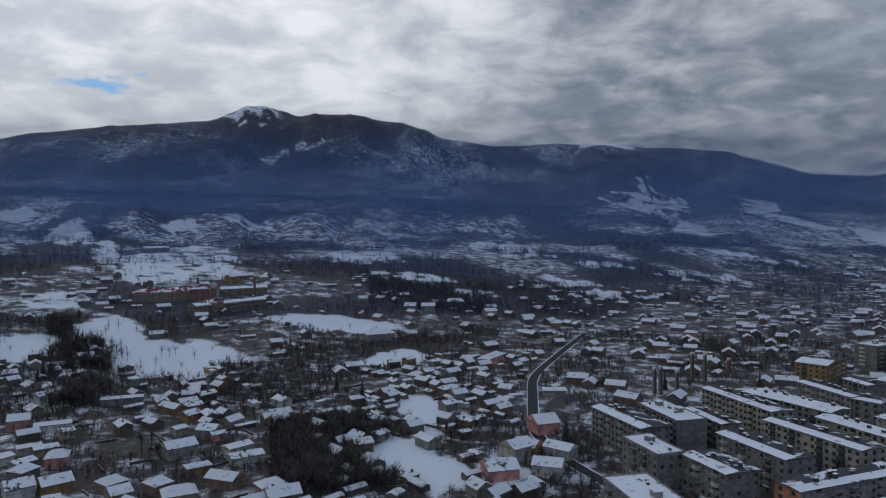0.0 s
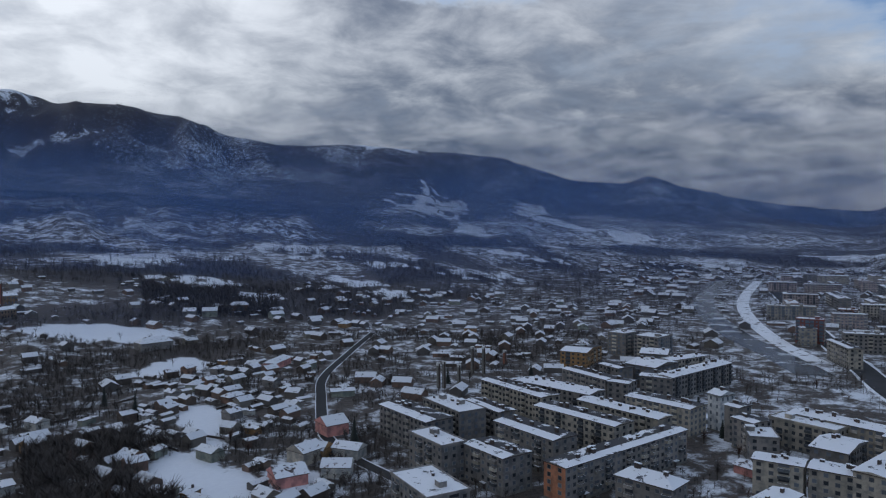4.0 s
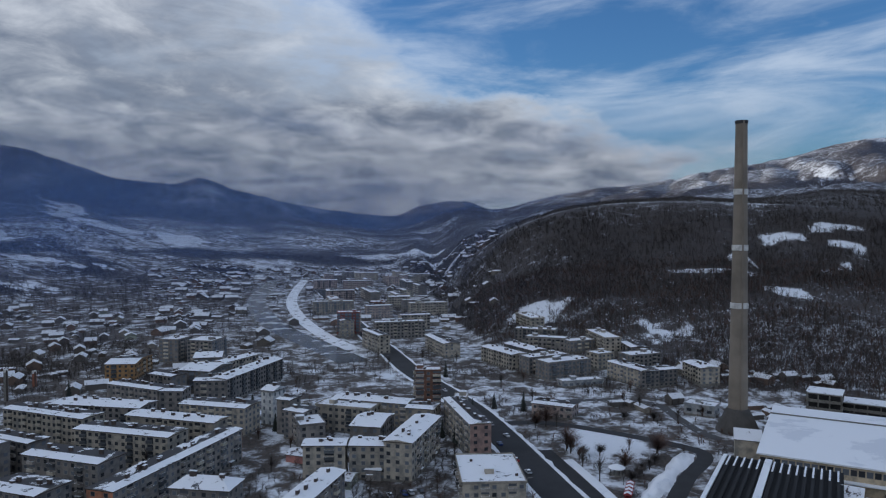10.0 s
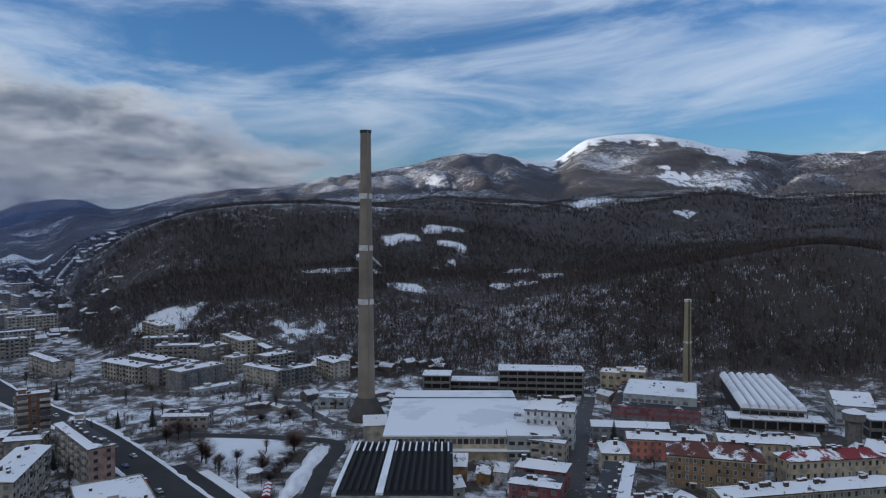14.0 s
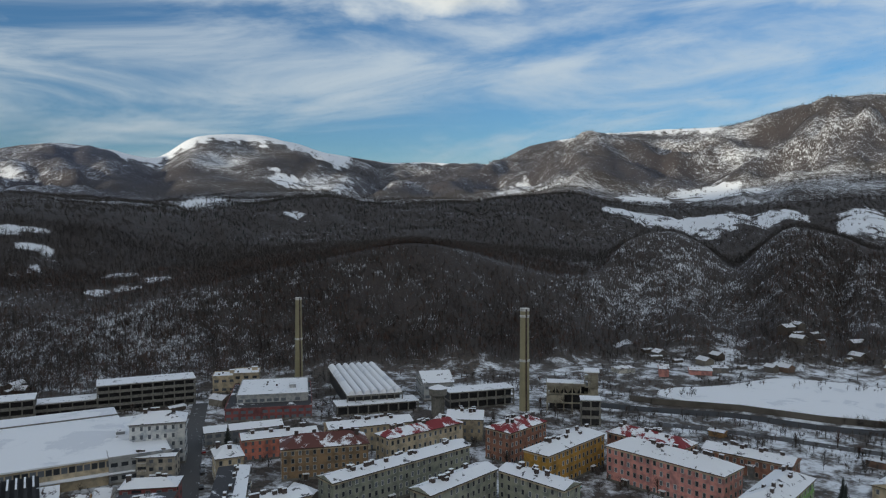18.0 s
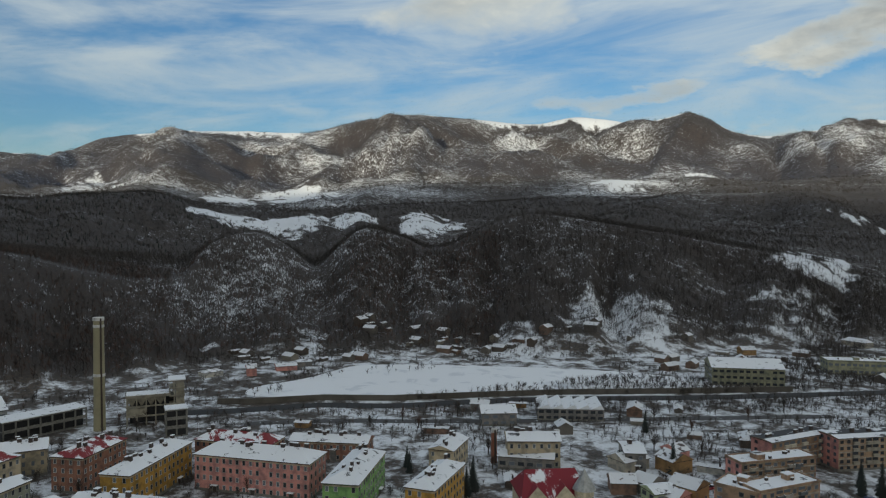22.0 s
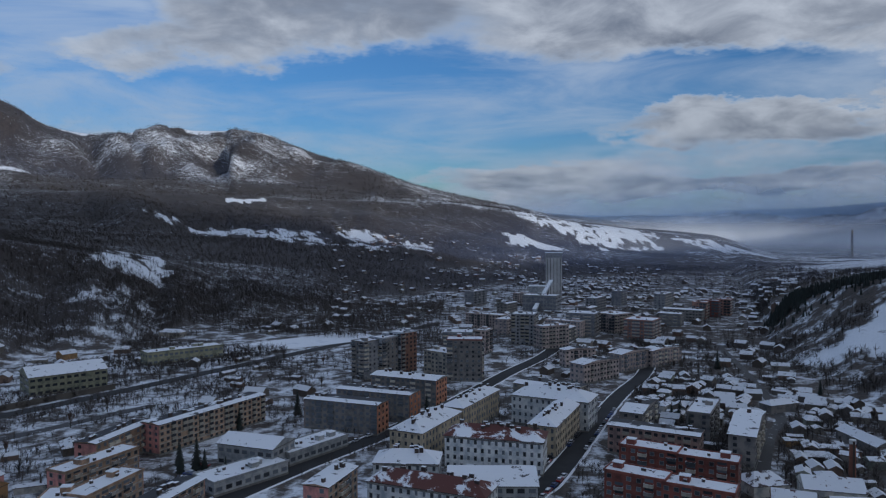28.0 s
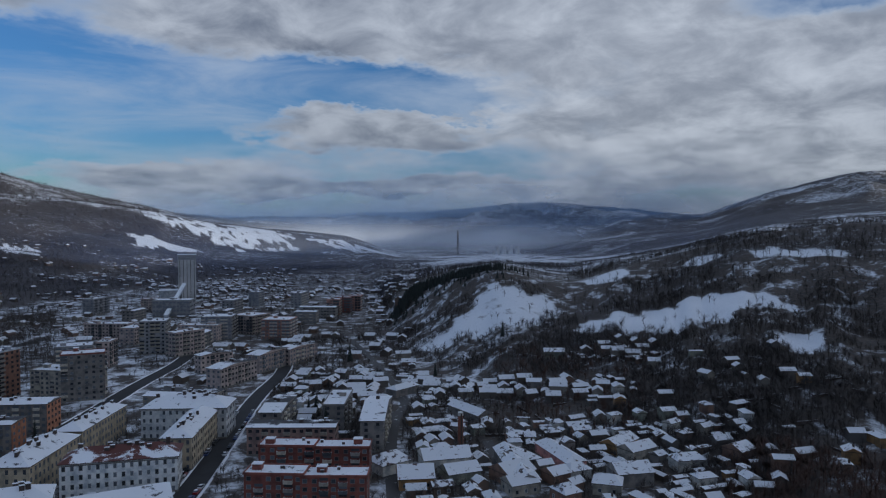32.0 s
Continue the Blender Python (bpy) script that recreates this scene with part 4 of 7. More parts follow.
def block(x, y, turn, length, depth, height, wall, roof="flat", z=None, melt=None, style=None, label=None, name=None, chimneys=None, ends=None):
    """A building on a rectangular plan, its eaves at that height."""
    rng = np.random.default_rng(int(abs(x * 31 + y * 17 + length * 7)) % 100000)
    z = max(level(x, y), 0) if z is None else z
    dist = math.hypot(x, y)
    near = dist < (470 if style == "tower" else 300)
    if style is None:
        style = "tower" if height > 22 else "old" if wall in OLD else "hall" if wall in ("concrete", "olive") or height <= 6 else "flats"
    kind = name or {"tower": "tower_block", "old": "tenement_house", "hall": "works_hall", "flats": "apartment_block"}[style]
    root = new(kind)
    root.matrix_world = pose(x, y, z, 0, 0, turn)
    # where two wings meet, the later roof lies a little lower
    gx, gy = np.meshgrid(np.linspace(-0.5, 0.5, 9) * length, np.linspace(-0.5, 0.5, 5) * depth)
    ct, st = math.cos(radians(turn)), math.sin(radians(turn))
    for cx, cy, ca, cl, cd, ch in EAVES:
        u, v = x + gx * ct - gy * st - cx, y + gx * st + gy * ct - cy
        hit = (np.abs(u * math.cos(ca) + v * math.sin(ca)) < cl) & (np.abs(v * math.cos(ca) - u * math.sin(ca)) < cd)
        if hit.any() and abs(ch - height) < 0.3:
            height = ch - 0.45
    EAVES.append((x, y, radians(turn), length / 2 + 0.6, depth / 2 + 0.6, height))
    FOOTPRINTS.append((x, y, radians(turn), length / 2 + 2, depth / 2 + 2))
    noun = kind.replace("_", " ")
    shape = {"flat": "flat snowy roof", "gable": "low pitched snowy roof", "hip": "hipped snow-covered roof", "brownhip": "brown roof half free of snow", "redhip": "red roof under patchy snow", "saw": "saw-toothed snowy roof"}[roof]
    tagged(root, label or f"{COLOUR_WORDS[wall]} {noun} with a {shape}", "building")
    hl, hd = length / 2, depth / 2
    bm = box(bmesh.new(), -hl, -hd, -3, hl, hd, height)
    part("wall", bm, wall_paint(wall), root)
    if ends:
        for s in (-1, 1):
            part("gable_wall", box(bmesh.new(), s * hl - 0.1, -hd, 0.9, s * hl + 0.1, hd, height), wall_paint(ends), root, f"{COLOUR_WORDS[ends]} end wall")
    bm = box(bmesh.new(), -hl - 0.12, -hd - 0.12, -3, hl + 0.12, hd + 0.12, 0.9)
    part("plinth", bm, CONCRETE, root)
    storeys = max(1, round(height / {"flats": 2.8, "old": 3.4, "hall": 4.0, "tower": 2.8}[style]))
    m = root.matrix_world.to_3x3()
    for face in (0, 90, 180, 270):
        out = m @ (pose(0, 0, 0, 0, 0, face).to_3x3() @ Vector((0, -1, 0)))
        centre = Vector((x, y, 0)) + out * (hd if face in (0, 180) else hl)
        if out.dot(-centre) > 0 and dist < 1300:
            facade(root, rng, x, y, face, length, depth, height, storeys, near, style, wall, bool(ends) and style == "tower" and face in (90, 270), bool(ends))
            if near and face in (0, 180) and style != "hall":
                for k in range(max(1, int(length // 15))):
                    dx = -hl + (k + 0.5) * length / max(1, int(length // 15)) + 0.7
                    link_part("door", door_mesh(), root, "", pose(0, 0, 0, 0, 0, face) @ pose(dx, -hd, 0))
    snow = melt or (ROOF_BROWN if "brown" in roof else ROOF_RED if "red" in roof else ROOF_SNOW)
    if roof == "flat":
        cover = part("roof", box(bmesh.new(), -hl - 0.2, -hd - 0.2, height, hl + 0.2, hd + 0.2, height + 0.35), snow, root)
        bm = bmesh.new()
        for a, b, c, d in ((-hl - 0.3, -hd - 0.3, hl + 0.3, -hd), (-hl - 0.3, hd, hl + 0.3, hd + 0.3), (-hl - 0.3, -hd, -hl, hd), (hl, -hd, hl + 0.3, hd)):
            box(bm, a, b, height - 0.1, c, d, height + 0.75)
        part("parapet", bm, wall_paint(wall), root)
        for k in range(max(1, int(length // 16))):
            cx, cy = rng.uniform(-hl * 0.7, hl * 0.7), rng.uniform(-hd * 0.4, hd * 0.4)
            bm = box(bmesh.new(), cx - 1.6, cy - 1.3, height, cx + 1.6, cy + 1.3, height + 2.2)
            box(bm, cx - 1.8, cy - 1.5, height + 2.2, cx + 1.8, cy + 1.5, height + 2.45, 1)
            part("stair_head", bm, (wall_paint(wall), ROOF_SNOW), cover)
            for q in range(2):
                vx, vy = rng.uniform(-hl * 0.8, hl * 0.8), rng.uniform(-hd * 0.6, hd * 0.6)
                part("vent", box(box(bmesh.new(), vx - 0.5, vy - 0.35, height + 0.3, vx + 0.5, vy + 0.35, height + 1.3), vx - 0.6, vy - 0.45, height + 1.3, vx + 0.6, vy + 0.45, height + 1.45, 1), (SOOT, SNOW_CAP), cover)
    elif roof == "saw":
        teeth = max(3, int(length // 6))
        for k in range(teeth):
            w = length / teeth
            bm = bmesh.new()
            x0 = -hl + k * w
            vs = [bm.verts.new(p) for p in ((x0, -hd - 0.4, height), (x0 + w, -hd - 0.4, height), (x0 + w * 0.8, -hd - 0.4, height + 2.2), (x0, hd, height), (x0 + w, hd, height), (x0 + w * 0.8, hd, height + 2.2))]
            for f in ((0, 1, 2), (5, 4, 3), (0, 2, 5, 3), (2, 1, 4, 5), (1, 0, 3, 4)):
                bm.faces.new([vs[i] for i in f])
            part("roof_tooth", bm, snow, root)
    else:
        gable = roof == "gable"
        away = (m @ Vector((0, 1, 0))).dot(Vector((x, y, 0)))
        lee = None if style != "flats" or rng.uniform() < 0.35 else (1 if away > 0 else -1)
        rise_ = depth * ((0.045 if lee else 0.075 if style == "flats" else 0.17) if gable else 0.24)
        cover = part("roof", roof_shell(bmesh.new(), hl, hd, height, rise_, 0 if gable else min(hd, hl * 0.9), lee=lee), (snow, TIMBER, wall_paint(wall), ROOF_MELT), root)
        if style != "hall":
            for k in range(chimneys if chimneys is not None else int(length // (4 if style == "old" else 7)) + 1):
                cx, cy = rng.uniform(-hl * 0.8, hl * 0.8), rng.uniform(-hd * 0.35, hd * 0.35)
                zc = height + rise_ * (1 - abs(cy) / hd)
                tall = rng.uniform(1.1, 2.1)
                bm = box(bmesh.new(), cx - 0.75, cy - 0.42, zc - 0.6, cx + 0.75, cy + 0.42, zc + tall)
                box(bm, cx - 0.85, cy - 0.52, zc + tall, cx + 0.85, cy + 0.52, zc + tall + 0.14, 1)
                part("chimney", bm, (SOOT, SNOW_CAP), cover)
        if style == "old":
            bm = bmesh.new()
            for a, b, c, d in ((-hl - 0.2, -hd - 0.2, hl + 0.2, -hd), (-hl - 0.2, hd, hl + 0.2, hd + 0.2), (-hl - 0.2, -hd, -hl, hd), (hl, -hd, hl + 0.2, hd)):
                box(bm, a, b, height - 0.7, c, d, height - 0.35)
            part("cornice", bm, FRAME_WHITE if wall == "white" else wall_paint("beige"), root)
    return root


# ---- blocks of flats, tenements and works ----
block(79, 298, -71, 37, 14, 14, "grey", "gable")
block(99, 305, -76, 32, 14, 14, "grey", "flat")
block(117, 305, -77, 27, 9, 12, "grey", "gable")
block(77, 258, -73, 23, 11, 14, "grey", "flat")
block(95, 240, -71, 22, 14, 14, "grey", "gable")
block(118, 258, -71, 34, 13, 14, "grey", "gable")
block(147, 272, -68, 44, 13, 14, "cream", "gable")
block(141, 327, -74, 48, 12, 14, "cream", "gable")
block(164, 327, -63, 45, 14, 13, "grey", "gable")
block(169, 275, -69, 44, 10, 14, "cream", "gable")
block(141, 231, 21, 72, 10, 13, "grey", "gable", ends="terracotta")
block(133, 199, -61, 20, 11, 12, "grey", "hip")
block(61, 213, -78, 25, 15, 14, "grey", "flat")
block(234, 434, -47, 18, 34, 11, "ochre", "gable")
block(222, 369, -80, 17, 11, 12, "grey", "gable")
block(257, 342, 23, 64, 11, 13, "grey", "gable")
block(229, 336, -47, 17, 15, 13, "grey", "gable")
block(276, 379, 14, 32, 9, 12, "cream", "gable")
block(197, 284, -67, 34, 14, 13, "cream", "gable")
block(197, 354, -77, 36, 12, 12, "grey", "gable")
block(204, 333, -53, 12, 12, 12, "grey", "gable")
block(284, 462, -62, 15, 19, 16, "grey", "flat")
block(295, 440, -62, 19, 21, 16, "grey", "flat")
block(247, 369, -66, 20, 26, 12, "grey", "gable")
block(272, 403, -40, 17, 23, 12, "grey", "gable")
block(220, 273, -78, 7, 10, 17, "white", "gable")
block(215, 256, -75, 7, 9, 16, "grey", "gable")
block(213, 245, -81, 11, 11, 13, "grey", "gable")
block(207, 233, -31, 11, 16, 11, "grey", "flat")
block(247, 232, -71, 38, 11, 13, "cream", "gable")
block(253, 206, -67, 13, 13, 13, "cream", "gable")
block(235, 237, -71, 28, 12, 12, "cream", "flat")
block(222, 209, -64, 13, 22, 12, "grey", "gable")
block(185, 199, -51, 16, 9, 13, "cream", "gable")
block(196, 186, -55, 14, 11, 13, "cream", "gable")
block(215, 180, 22, 39, 11, 15, "cream", "gable")
block(284, 228, -49, 13, 9, 22, "brick", "flat", style="tower")
block(251, 180, 51, 46, 9, 15, "cream", "gable", ends="greyred")
block(272, 198, -60, 6, 9, 15, "cream", "flat")
block(211, 141, -49, 22, 30, 8, "cream", "flat")
block(156, 174, 23, 33, 9, 10, "grey", "gable")
block(318, 172, -79, 21, 12, 6.2, "palepink", "gable")
block(365, 113, -88, 15, 10, 5.5, "concrete", "flat")
block(450, 453, -49, 20, 13, 20, "darkred", "flat", style="tower")
block(404, 377, -117, 39, 9, 14, "cream", "gable")
block(561, 520, -49, 16, 18, 16, "brick", "flat", style="tower")
block(427, 329, 56, 47, 13, 10.5, "cream", "gable")
block(413.5, 264.6, 66, 39, 12, 10.5, "cream", "gable")
block(438, 262, 66, 36, 12, 10, "grey", "gable")
block(404.5, 213, -25, 34, 14, 11, "grey", "flat")
block(413, 232, -25, 32, 12, 10.6, "grey", "flat")
block(388, 193, -36, 27, 8, 3.5, "concrete", "flat")
block(440, 204, -25, 14, 12, 10, "cream", "flat")
block(415.2, 171.6, 61, 33, 12, 10.5, "cream", "gable")
block(416, 158, -33, 26, 12, 10.5, "grey", "gable")
block(433, 135, 47, 22, 12, 10, "cream", "gable")
block(444, 178, -30, 24, 13, 10, "grey", "flat")
block(464, 258.5, -75, 30, 12, 9.4, "grey", "flat")
block(471.5, 236, -30, 22, 12, 8, "grey", "flat")
block(482, 278, -70, 32, 12, 10, "grey", "flat")
block(484, 222.5, 44, 43, 12, 10, "cream", "flat")
block(469.5, 192, 40, 24, 12, 8, "grey", "gable")
block(518, 305, 50, 39, 12, 10, "cream", "flat")
block(313, -2, -96, 21, 14, 17, "white", "hip")
block(292, 0, -104, 17, 9, 9, "cream", "gable")
block(273, -62, -98, 33, 15, 12, "brownstone", "brownhip")
block(296, -87, -91, 37, 11, 11, "beige", "gable")
block(279, -105, -73, 39, 10, 11, "beige", "redhip")
block(240, -82, -71, 62, 9, 12, "greygreen", "gable")
block(301, -49, -91, 31, 10, 9, "salmon", "gable")
block(279, -26, -88, 10, 13, 10, "beige", "hip")
block(239, -23, -10, 39, 10, 11, "palegrey", "gable")
block(224, -34, -76, 23, 9, 11, "greygreen", "gable")
block(242, 3, -101, 17, 11, 9, "red", "gable")
block(258, 1, -103, 18, 10, 9, "red", "hip")
block(294, -133, -118, 16, 15, 10, "beige", "gable")
block(262, -142, 114, 25, 13, 13, "brickred", "redhip")
block(233, -148, -66, 39, 11, 13, "yellow", "hip")
block(203, -174, -160, 46, 14, 13, "rose", "hip")
block(212, -92, -65, 33, 9, 13, "greygreen", "gable")
block(204, -119, -157, 27, 9, 13, "greygreen", "gable")
block(233, -189, -159, 34, 12, 10, "brickred", "redhip")
block(206, -215, -153, 33, 11, 8, "brickred", "gable")
block(200, -125, -152, 9, 11, 9, "teal", "gable")
block(164, -183, -65, 35, 12, 13, "green", "hip")
block(136, -192, -77, 28, 10, 13, "yellow", "hip")
block(158, -232, -75, 19, 10, 10, "beige", "gable")
block(133, -256, -146, 21, 13, 11, "beige", "gable")
block(133, -251, -157, 22, 9, 5, "grey", "gable")
block(153, -335, -150, 33, 22, 6, "grey", "saw")
block(177, -303, -142, 17, 15, 6, "grey", "gable")
block(99, -278, -150, 8, 16, 7, "grey", "gable")
block(76, -241, -129, 9, 9, 6, "palegreen", "gable")
block(10, -342, -136, 63, 11, 13, "orange", "gable", ends="rose")
block(46, -316, -121, 33, 10, 12, "orange", "gable", ends="rose")
block(48, -284, -131, 32, 9, 11, "orange", "flat", ends="rose")
block(40, -253, -123, 26, 9, 12, "orange", "flat", ends="rose")
block(50, -246, 172, 14, 12, 12, "orange", "flat", ends="rose")
block(20, -234, -124, 28, 9, 13, "orange", "gable", ends="rose")
block(-10, -295, 143, 26, 16, 9, "concrete", "gable")
block(-32, -301, -144, 33, 13, 5, "concrete", "flat")
block(-4, -275, -148, 32, 14, 5, "concrete", "flat")
block(96, -471, -156, 42, 26, 11, "olive", "gable")
block(33, -547, -156, 55, 15, 9, "olive", "flat")
block(-32, -234, -126, 21, 9, 13, "orange", "gable", ends="rose")
block(-53, -334, 142, 39, 12, 14, "grey", "gable", ends="terracotta", style="flats")
block(-72, -350, 141, 41, 13, 14, "grey", "gable", ends="terracotta", style="flats")
block(-95, -378, 139, 40, 14, 14, "grey", "gable", ends="terracotta", style="flats")
block(-84, -446, 123, 11, 15, 24, "grey", "flat", style="tower", ends="towergrey")
block(-97, -451, 123, 11, 15, 25, "palegrey", "flat", style="tower", ends="grey")
block(-111, -457, 123, 11, 15, 27, "palegrey", "flat", style="tower", ends="brick")
block(-143, -422, 248, 14, 22, 26, "darkred", "flat", style="tower", ends="grey")
block(-135, -438, 123, 22, 18, 16, "cream", "flat")
block(-81, -290, -133, 38, 15, 13, "beige", "hip")
block(-113, -323, -134, 43, 11, 13, "beige", "hip")
block(-102, -262, 148, 39, 15, 13, "white", "brownhip")
block(-63, -220, 141, 41, 13, 12, "white", "brownhip")
block(-64, -256, 158, 24, 14, 9, "white", "hip")
block(-90, -236, 162, 31, 21, 6, "concrete", "gable")
block(-152, -312, 137, 38, 18, 14, "white", "hip")
block(-139, -284, -131, 45, 12, 13, "beige", "hip")
block(-173, -360, 128, 37, 20, 8, "cream", "gable")
block(-221, -396, 111, 11, 34, 12, "palepink", "gable")
block(-262, -420, 112, 10, 35, 12, "palepink", "gable")
block(-290, -426, 107, 10, 31, 12, "palepink", "gable")
block(-232, -440, 93, 8, 24, 12, "palepink", "gable")
block(-236, -541, 146, 19, 20, 25, "towergrey", "flat", style="tower")
block(-248, -515, 100, 12, 26, 18, "palepink", "flat", style="tower")
block(-306, -570, 138, 26, 23, 20, "towergrey", "flat", style="tower")
block(-343, -580, 109, 24, 25, 17, "palepink", "flat", style="tower")
block(-344, -534, 130, 25, 24, 17, "redpale", "flat", style="tower")
block(-162, -493, 158, 21, 17, 20, "towergrey", "flat", style="tower")
block(-188, -509, 139, 9, 15, 18, "palepink", "flat", style="tower")
block(-150, -227, 132, 21, 9, 14, "darkred", "flat")
block(-164, -212, 134, 21, 9, 14, "darkred", "flat")
block(-130, -204, 131, 20, 9, 14, "darkred", "flat")
block(-143, -189, 134, 22, 9, 14, "darkred", "flat")
block(-170, -254, 134, 37, 11, 12, "greyred", "gable")
block(-210, -275, 134, 10, 31, 13, "grey", "flat")
block(-210, -246, 134, 10, 45, 13, "grey", "gable")
block(-188, -293, 134, 10, 35, 11, "grey", "gable")
block(-477, -631, 40, 13, 14, 18, "redpale", "flat", style="tower")
block(-499, -640, 40, 12, 14, 18, "darkred", "flat", style="tower")
block(-521, -648, 40, 12, 14, 18, "redpale", "flat", style="tower")


# the blocks farther up and down the valley
_rng = np.random.default_rng(44)
for k in range(34):
    a, r = radians(_rng.uniform(42.5, 51.5)), _rng.uniform(600, 1350)
    block(round(math.sin(a) * r), round(math.cos(a) * r), 53 + 90 * int(_rng.integers(0, 2)), round(_rng.uniform(24, 46)), 12, 14, ["cream", "grey", "palepink"][k % 3], "gable" if k % 4 else "flat")
for k in range(13):
    a, r = radians(_rng.uniform(199, 216)), _rng.uniform(600, 950)
    block(round(math.sin(a) * r), round(math.cos(a) * r), 130 + 90 * int(_rng.integers(0, 2)), round(_rng.uniform(18, 40)), 13, [12, 14, 18][k % 3], ["grey", "palepink", "towergrey"][k % 3], "flat" if k % 3 else "gable")


# ---- chimneys and works ----
SHAFT = surface("chimney_concrete", (0.225, 0.19, 0.15), scale=0.05, grain=2.0)
SHAFT_PALE = surface("chimney_pale_concrete", (0.31, 0.275, 0.17), scale=0.05, grain=2.0)
BAND = surface("white_band", (0.62, 0.61, 0.58), grain=3)
# near-black: dark steel, and the shade painted into open insides
DARK_STEEL_AND_SHADE = surface("dark_steel_and_shade", (0.035, 0.035, 0.038), rough=0.5, metal=0.2)
BLACK_ROOF = surface("tarred_roof", (0.010, 0.010, 0.011), rough=0.95, scale=0.1, grain=1.0)
BRICK_RED = surface("red_brick", (0.26, 0.10, 0.06), scale=0.4)
FIELD_SNOW = snowy("field_snow", (0.62, 0.64, 0.68), 0.42, 0.05, 0.80)


def works_chimney(x, y, height, foot, top, bands=(), flare=0.0, paint=None, label="tall tapered concrete factory chimney with pale bands", z=None):
    z = level(x, y) if z is None else z
    root = new("factory_chimney")
    root.matrix_world = pose(x, y, z)
    tagged(root, label, "chimney")
    FOOTPRINTS.append((x, y, 0, foot + 2, foot + 2))
    wide = lambda h: foot + (top - foot) * (h / height) ** 0.85
    steps = [0] + [height * k / 8 for k in range(1, 9)]
    shaft = part("shaft", tube(bmesh.new(), [(wide(h), h) for h in steps], 28), paint or SHAFT, root)
    part("rim", tube(bmesh.new(), [(top * 1.12, height - 1.2), (top * 1.12, height + 0.3), (top * 0.8, height + 0.3)], 28), DARK_STEEL_AND_SHADE if height > 100 else BAND, shaft)
    for b in bands:
        part("band", tube(bmesh.new(), [(wide(b) * 1.04, b), (wide(b) * 1.08, b + 0.1), (wide(b) * 1.08, b + height * 0.014 + 0.5), (wide(b) * 1.03, b + height * 0.014 + 0.6)], 28), BAND, shaft, "weathered white ring")
    if flare:
        part("base", tube(bmesh.new(), [(flare, -2), (flare, 0.8), (foot * 1.25, 9.5), (foot * 1.05, 11)], 28), surface("sooty_concrete", (0.085, 0.078, 0.07), scale=0.2), root, "soot-stained concrete skirt")
    bm = bmesh.new()
    loops = [[bm.verts.new((sx * 0.35, -wide(h) + dy, h)) for sx, dy in ((-1, 0.1), (-1, -0.4), (1, -0.4), (1, 0.1))] for h in steps]
    for lo, hi in zip(loops, loops[1:]):
        for k in range(3):
            bm.faces.new((lo[k], lo[k + 1], hi[k + 1], hi[k]))
    turn = math.degrees(math.atan2(-x, y)) + 20
    part("ladder", bm, SHAFT if height > 100 else TIMBER, shaft, "", pose(0, 0, 0, 0, 0, turn))


works_chimney(344.8, 90.1, 145, 4.6, 2.6, (58, 85, 111), 9.8)
works_chimney(447.5, -85.7, 52.6, 2.7, 1.9, (26,), 0, SHAFT_PALE, "pale concrete chimney behind the works")
works_chimney(326.3, -181.7, 54, 2.75, 2.3, (26, 49.5), 0, SHAFT_PALE, "pale yellowish concrete chimney beside the tenements")
for x, y, h in ((152.3, 429, 16.6), (158.9, 425.9, 16.5), (119.2, 395.7, 14), (122.2, 394.3, 15), (130.2, 390.4, 13.3)):
    works_chimney(x, y, h + 0.6, 1.25, 1.1, (), 0, CONCRETE, "grey concrete boiler-house stack")
for x, y, h in ((183.2, 449.6, 9), (146.9, -248.8, 13.2), (128.6, -269.8, 10.7), (-224.3, -206.8, 14.7), (-189, 703, 22)):
    works_chimney(x, y, h + 0.5, 1.3, 1.1, (), 0, BRICK_RED, "square-topped brick boiler chimney with sooty crown")


def hall_root(name, x, y, turn, length, depth, label):
    root = new(name)
    root.matrix_world = pose(x, y, 0, 0, 0, turn)
    FOOTPRINTS.append((x, y, radians(turn), length / 2 + 2, depth / 2 + 2))
    return tagged(root, label, "building")


def great_hall(x, y, turn, length, depth, height):
    """The wide works hall: a sheet of snow on a shallow roof, and a row of panes under the eaves towards the town."""
    root = hall_root("factory_hall", x, y, turn, length, depth, "wide factory hall under an unbroken sheet of snow")
    hl, hd = length / 2, depth / 2
    part("wall", box(bmesh.new(), -hl, -hd, -2, hl, hd, height), wall_paint("beige"), root)
    part("roof", prism(bmesh.new(), [(-hd - 1, height), (hd + 1, height), (hd + 1, height + 0.7), (0, height + 1.3), (-hd - 1, height + 0.6)], -hl - 1, hl + 1), FIELD_SNOW, root)
    part("gutter", box(bmesh.new(), -hl - 1, hd * 0.55, height + 1.05, hl + 1, hd * 0.57, height + 1.5), CONCRETE, root)
    side = -1 if (root.matrix_world.to_3x3() @ Vector((0, -1, 0))).dot(Vector((-x, -y, 0))) > 0 else 1
    n = int(length // 2.4)
    for k in range(n):
        px = -hl + (k + 0.5) * length / n
        link_part("window", window_mesh(1.9, 2.1), root, "", pose(px, side * hd, height - 3.2, 0, 0, 0 if side < 0 else 180))
    part("ledge", box(bmesh.new(), -hl, side * hd - 3, 4.4, hl, side * hd + 3, 4.8), FIELD_SNOW, root, "snowy lean-to roof")


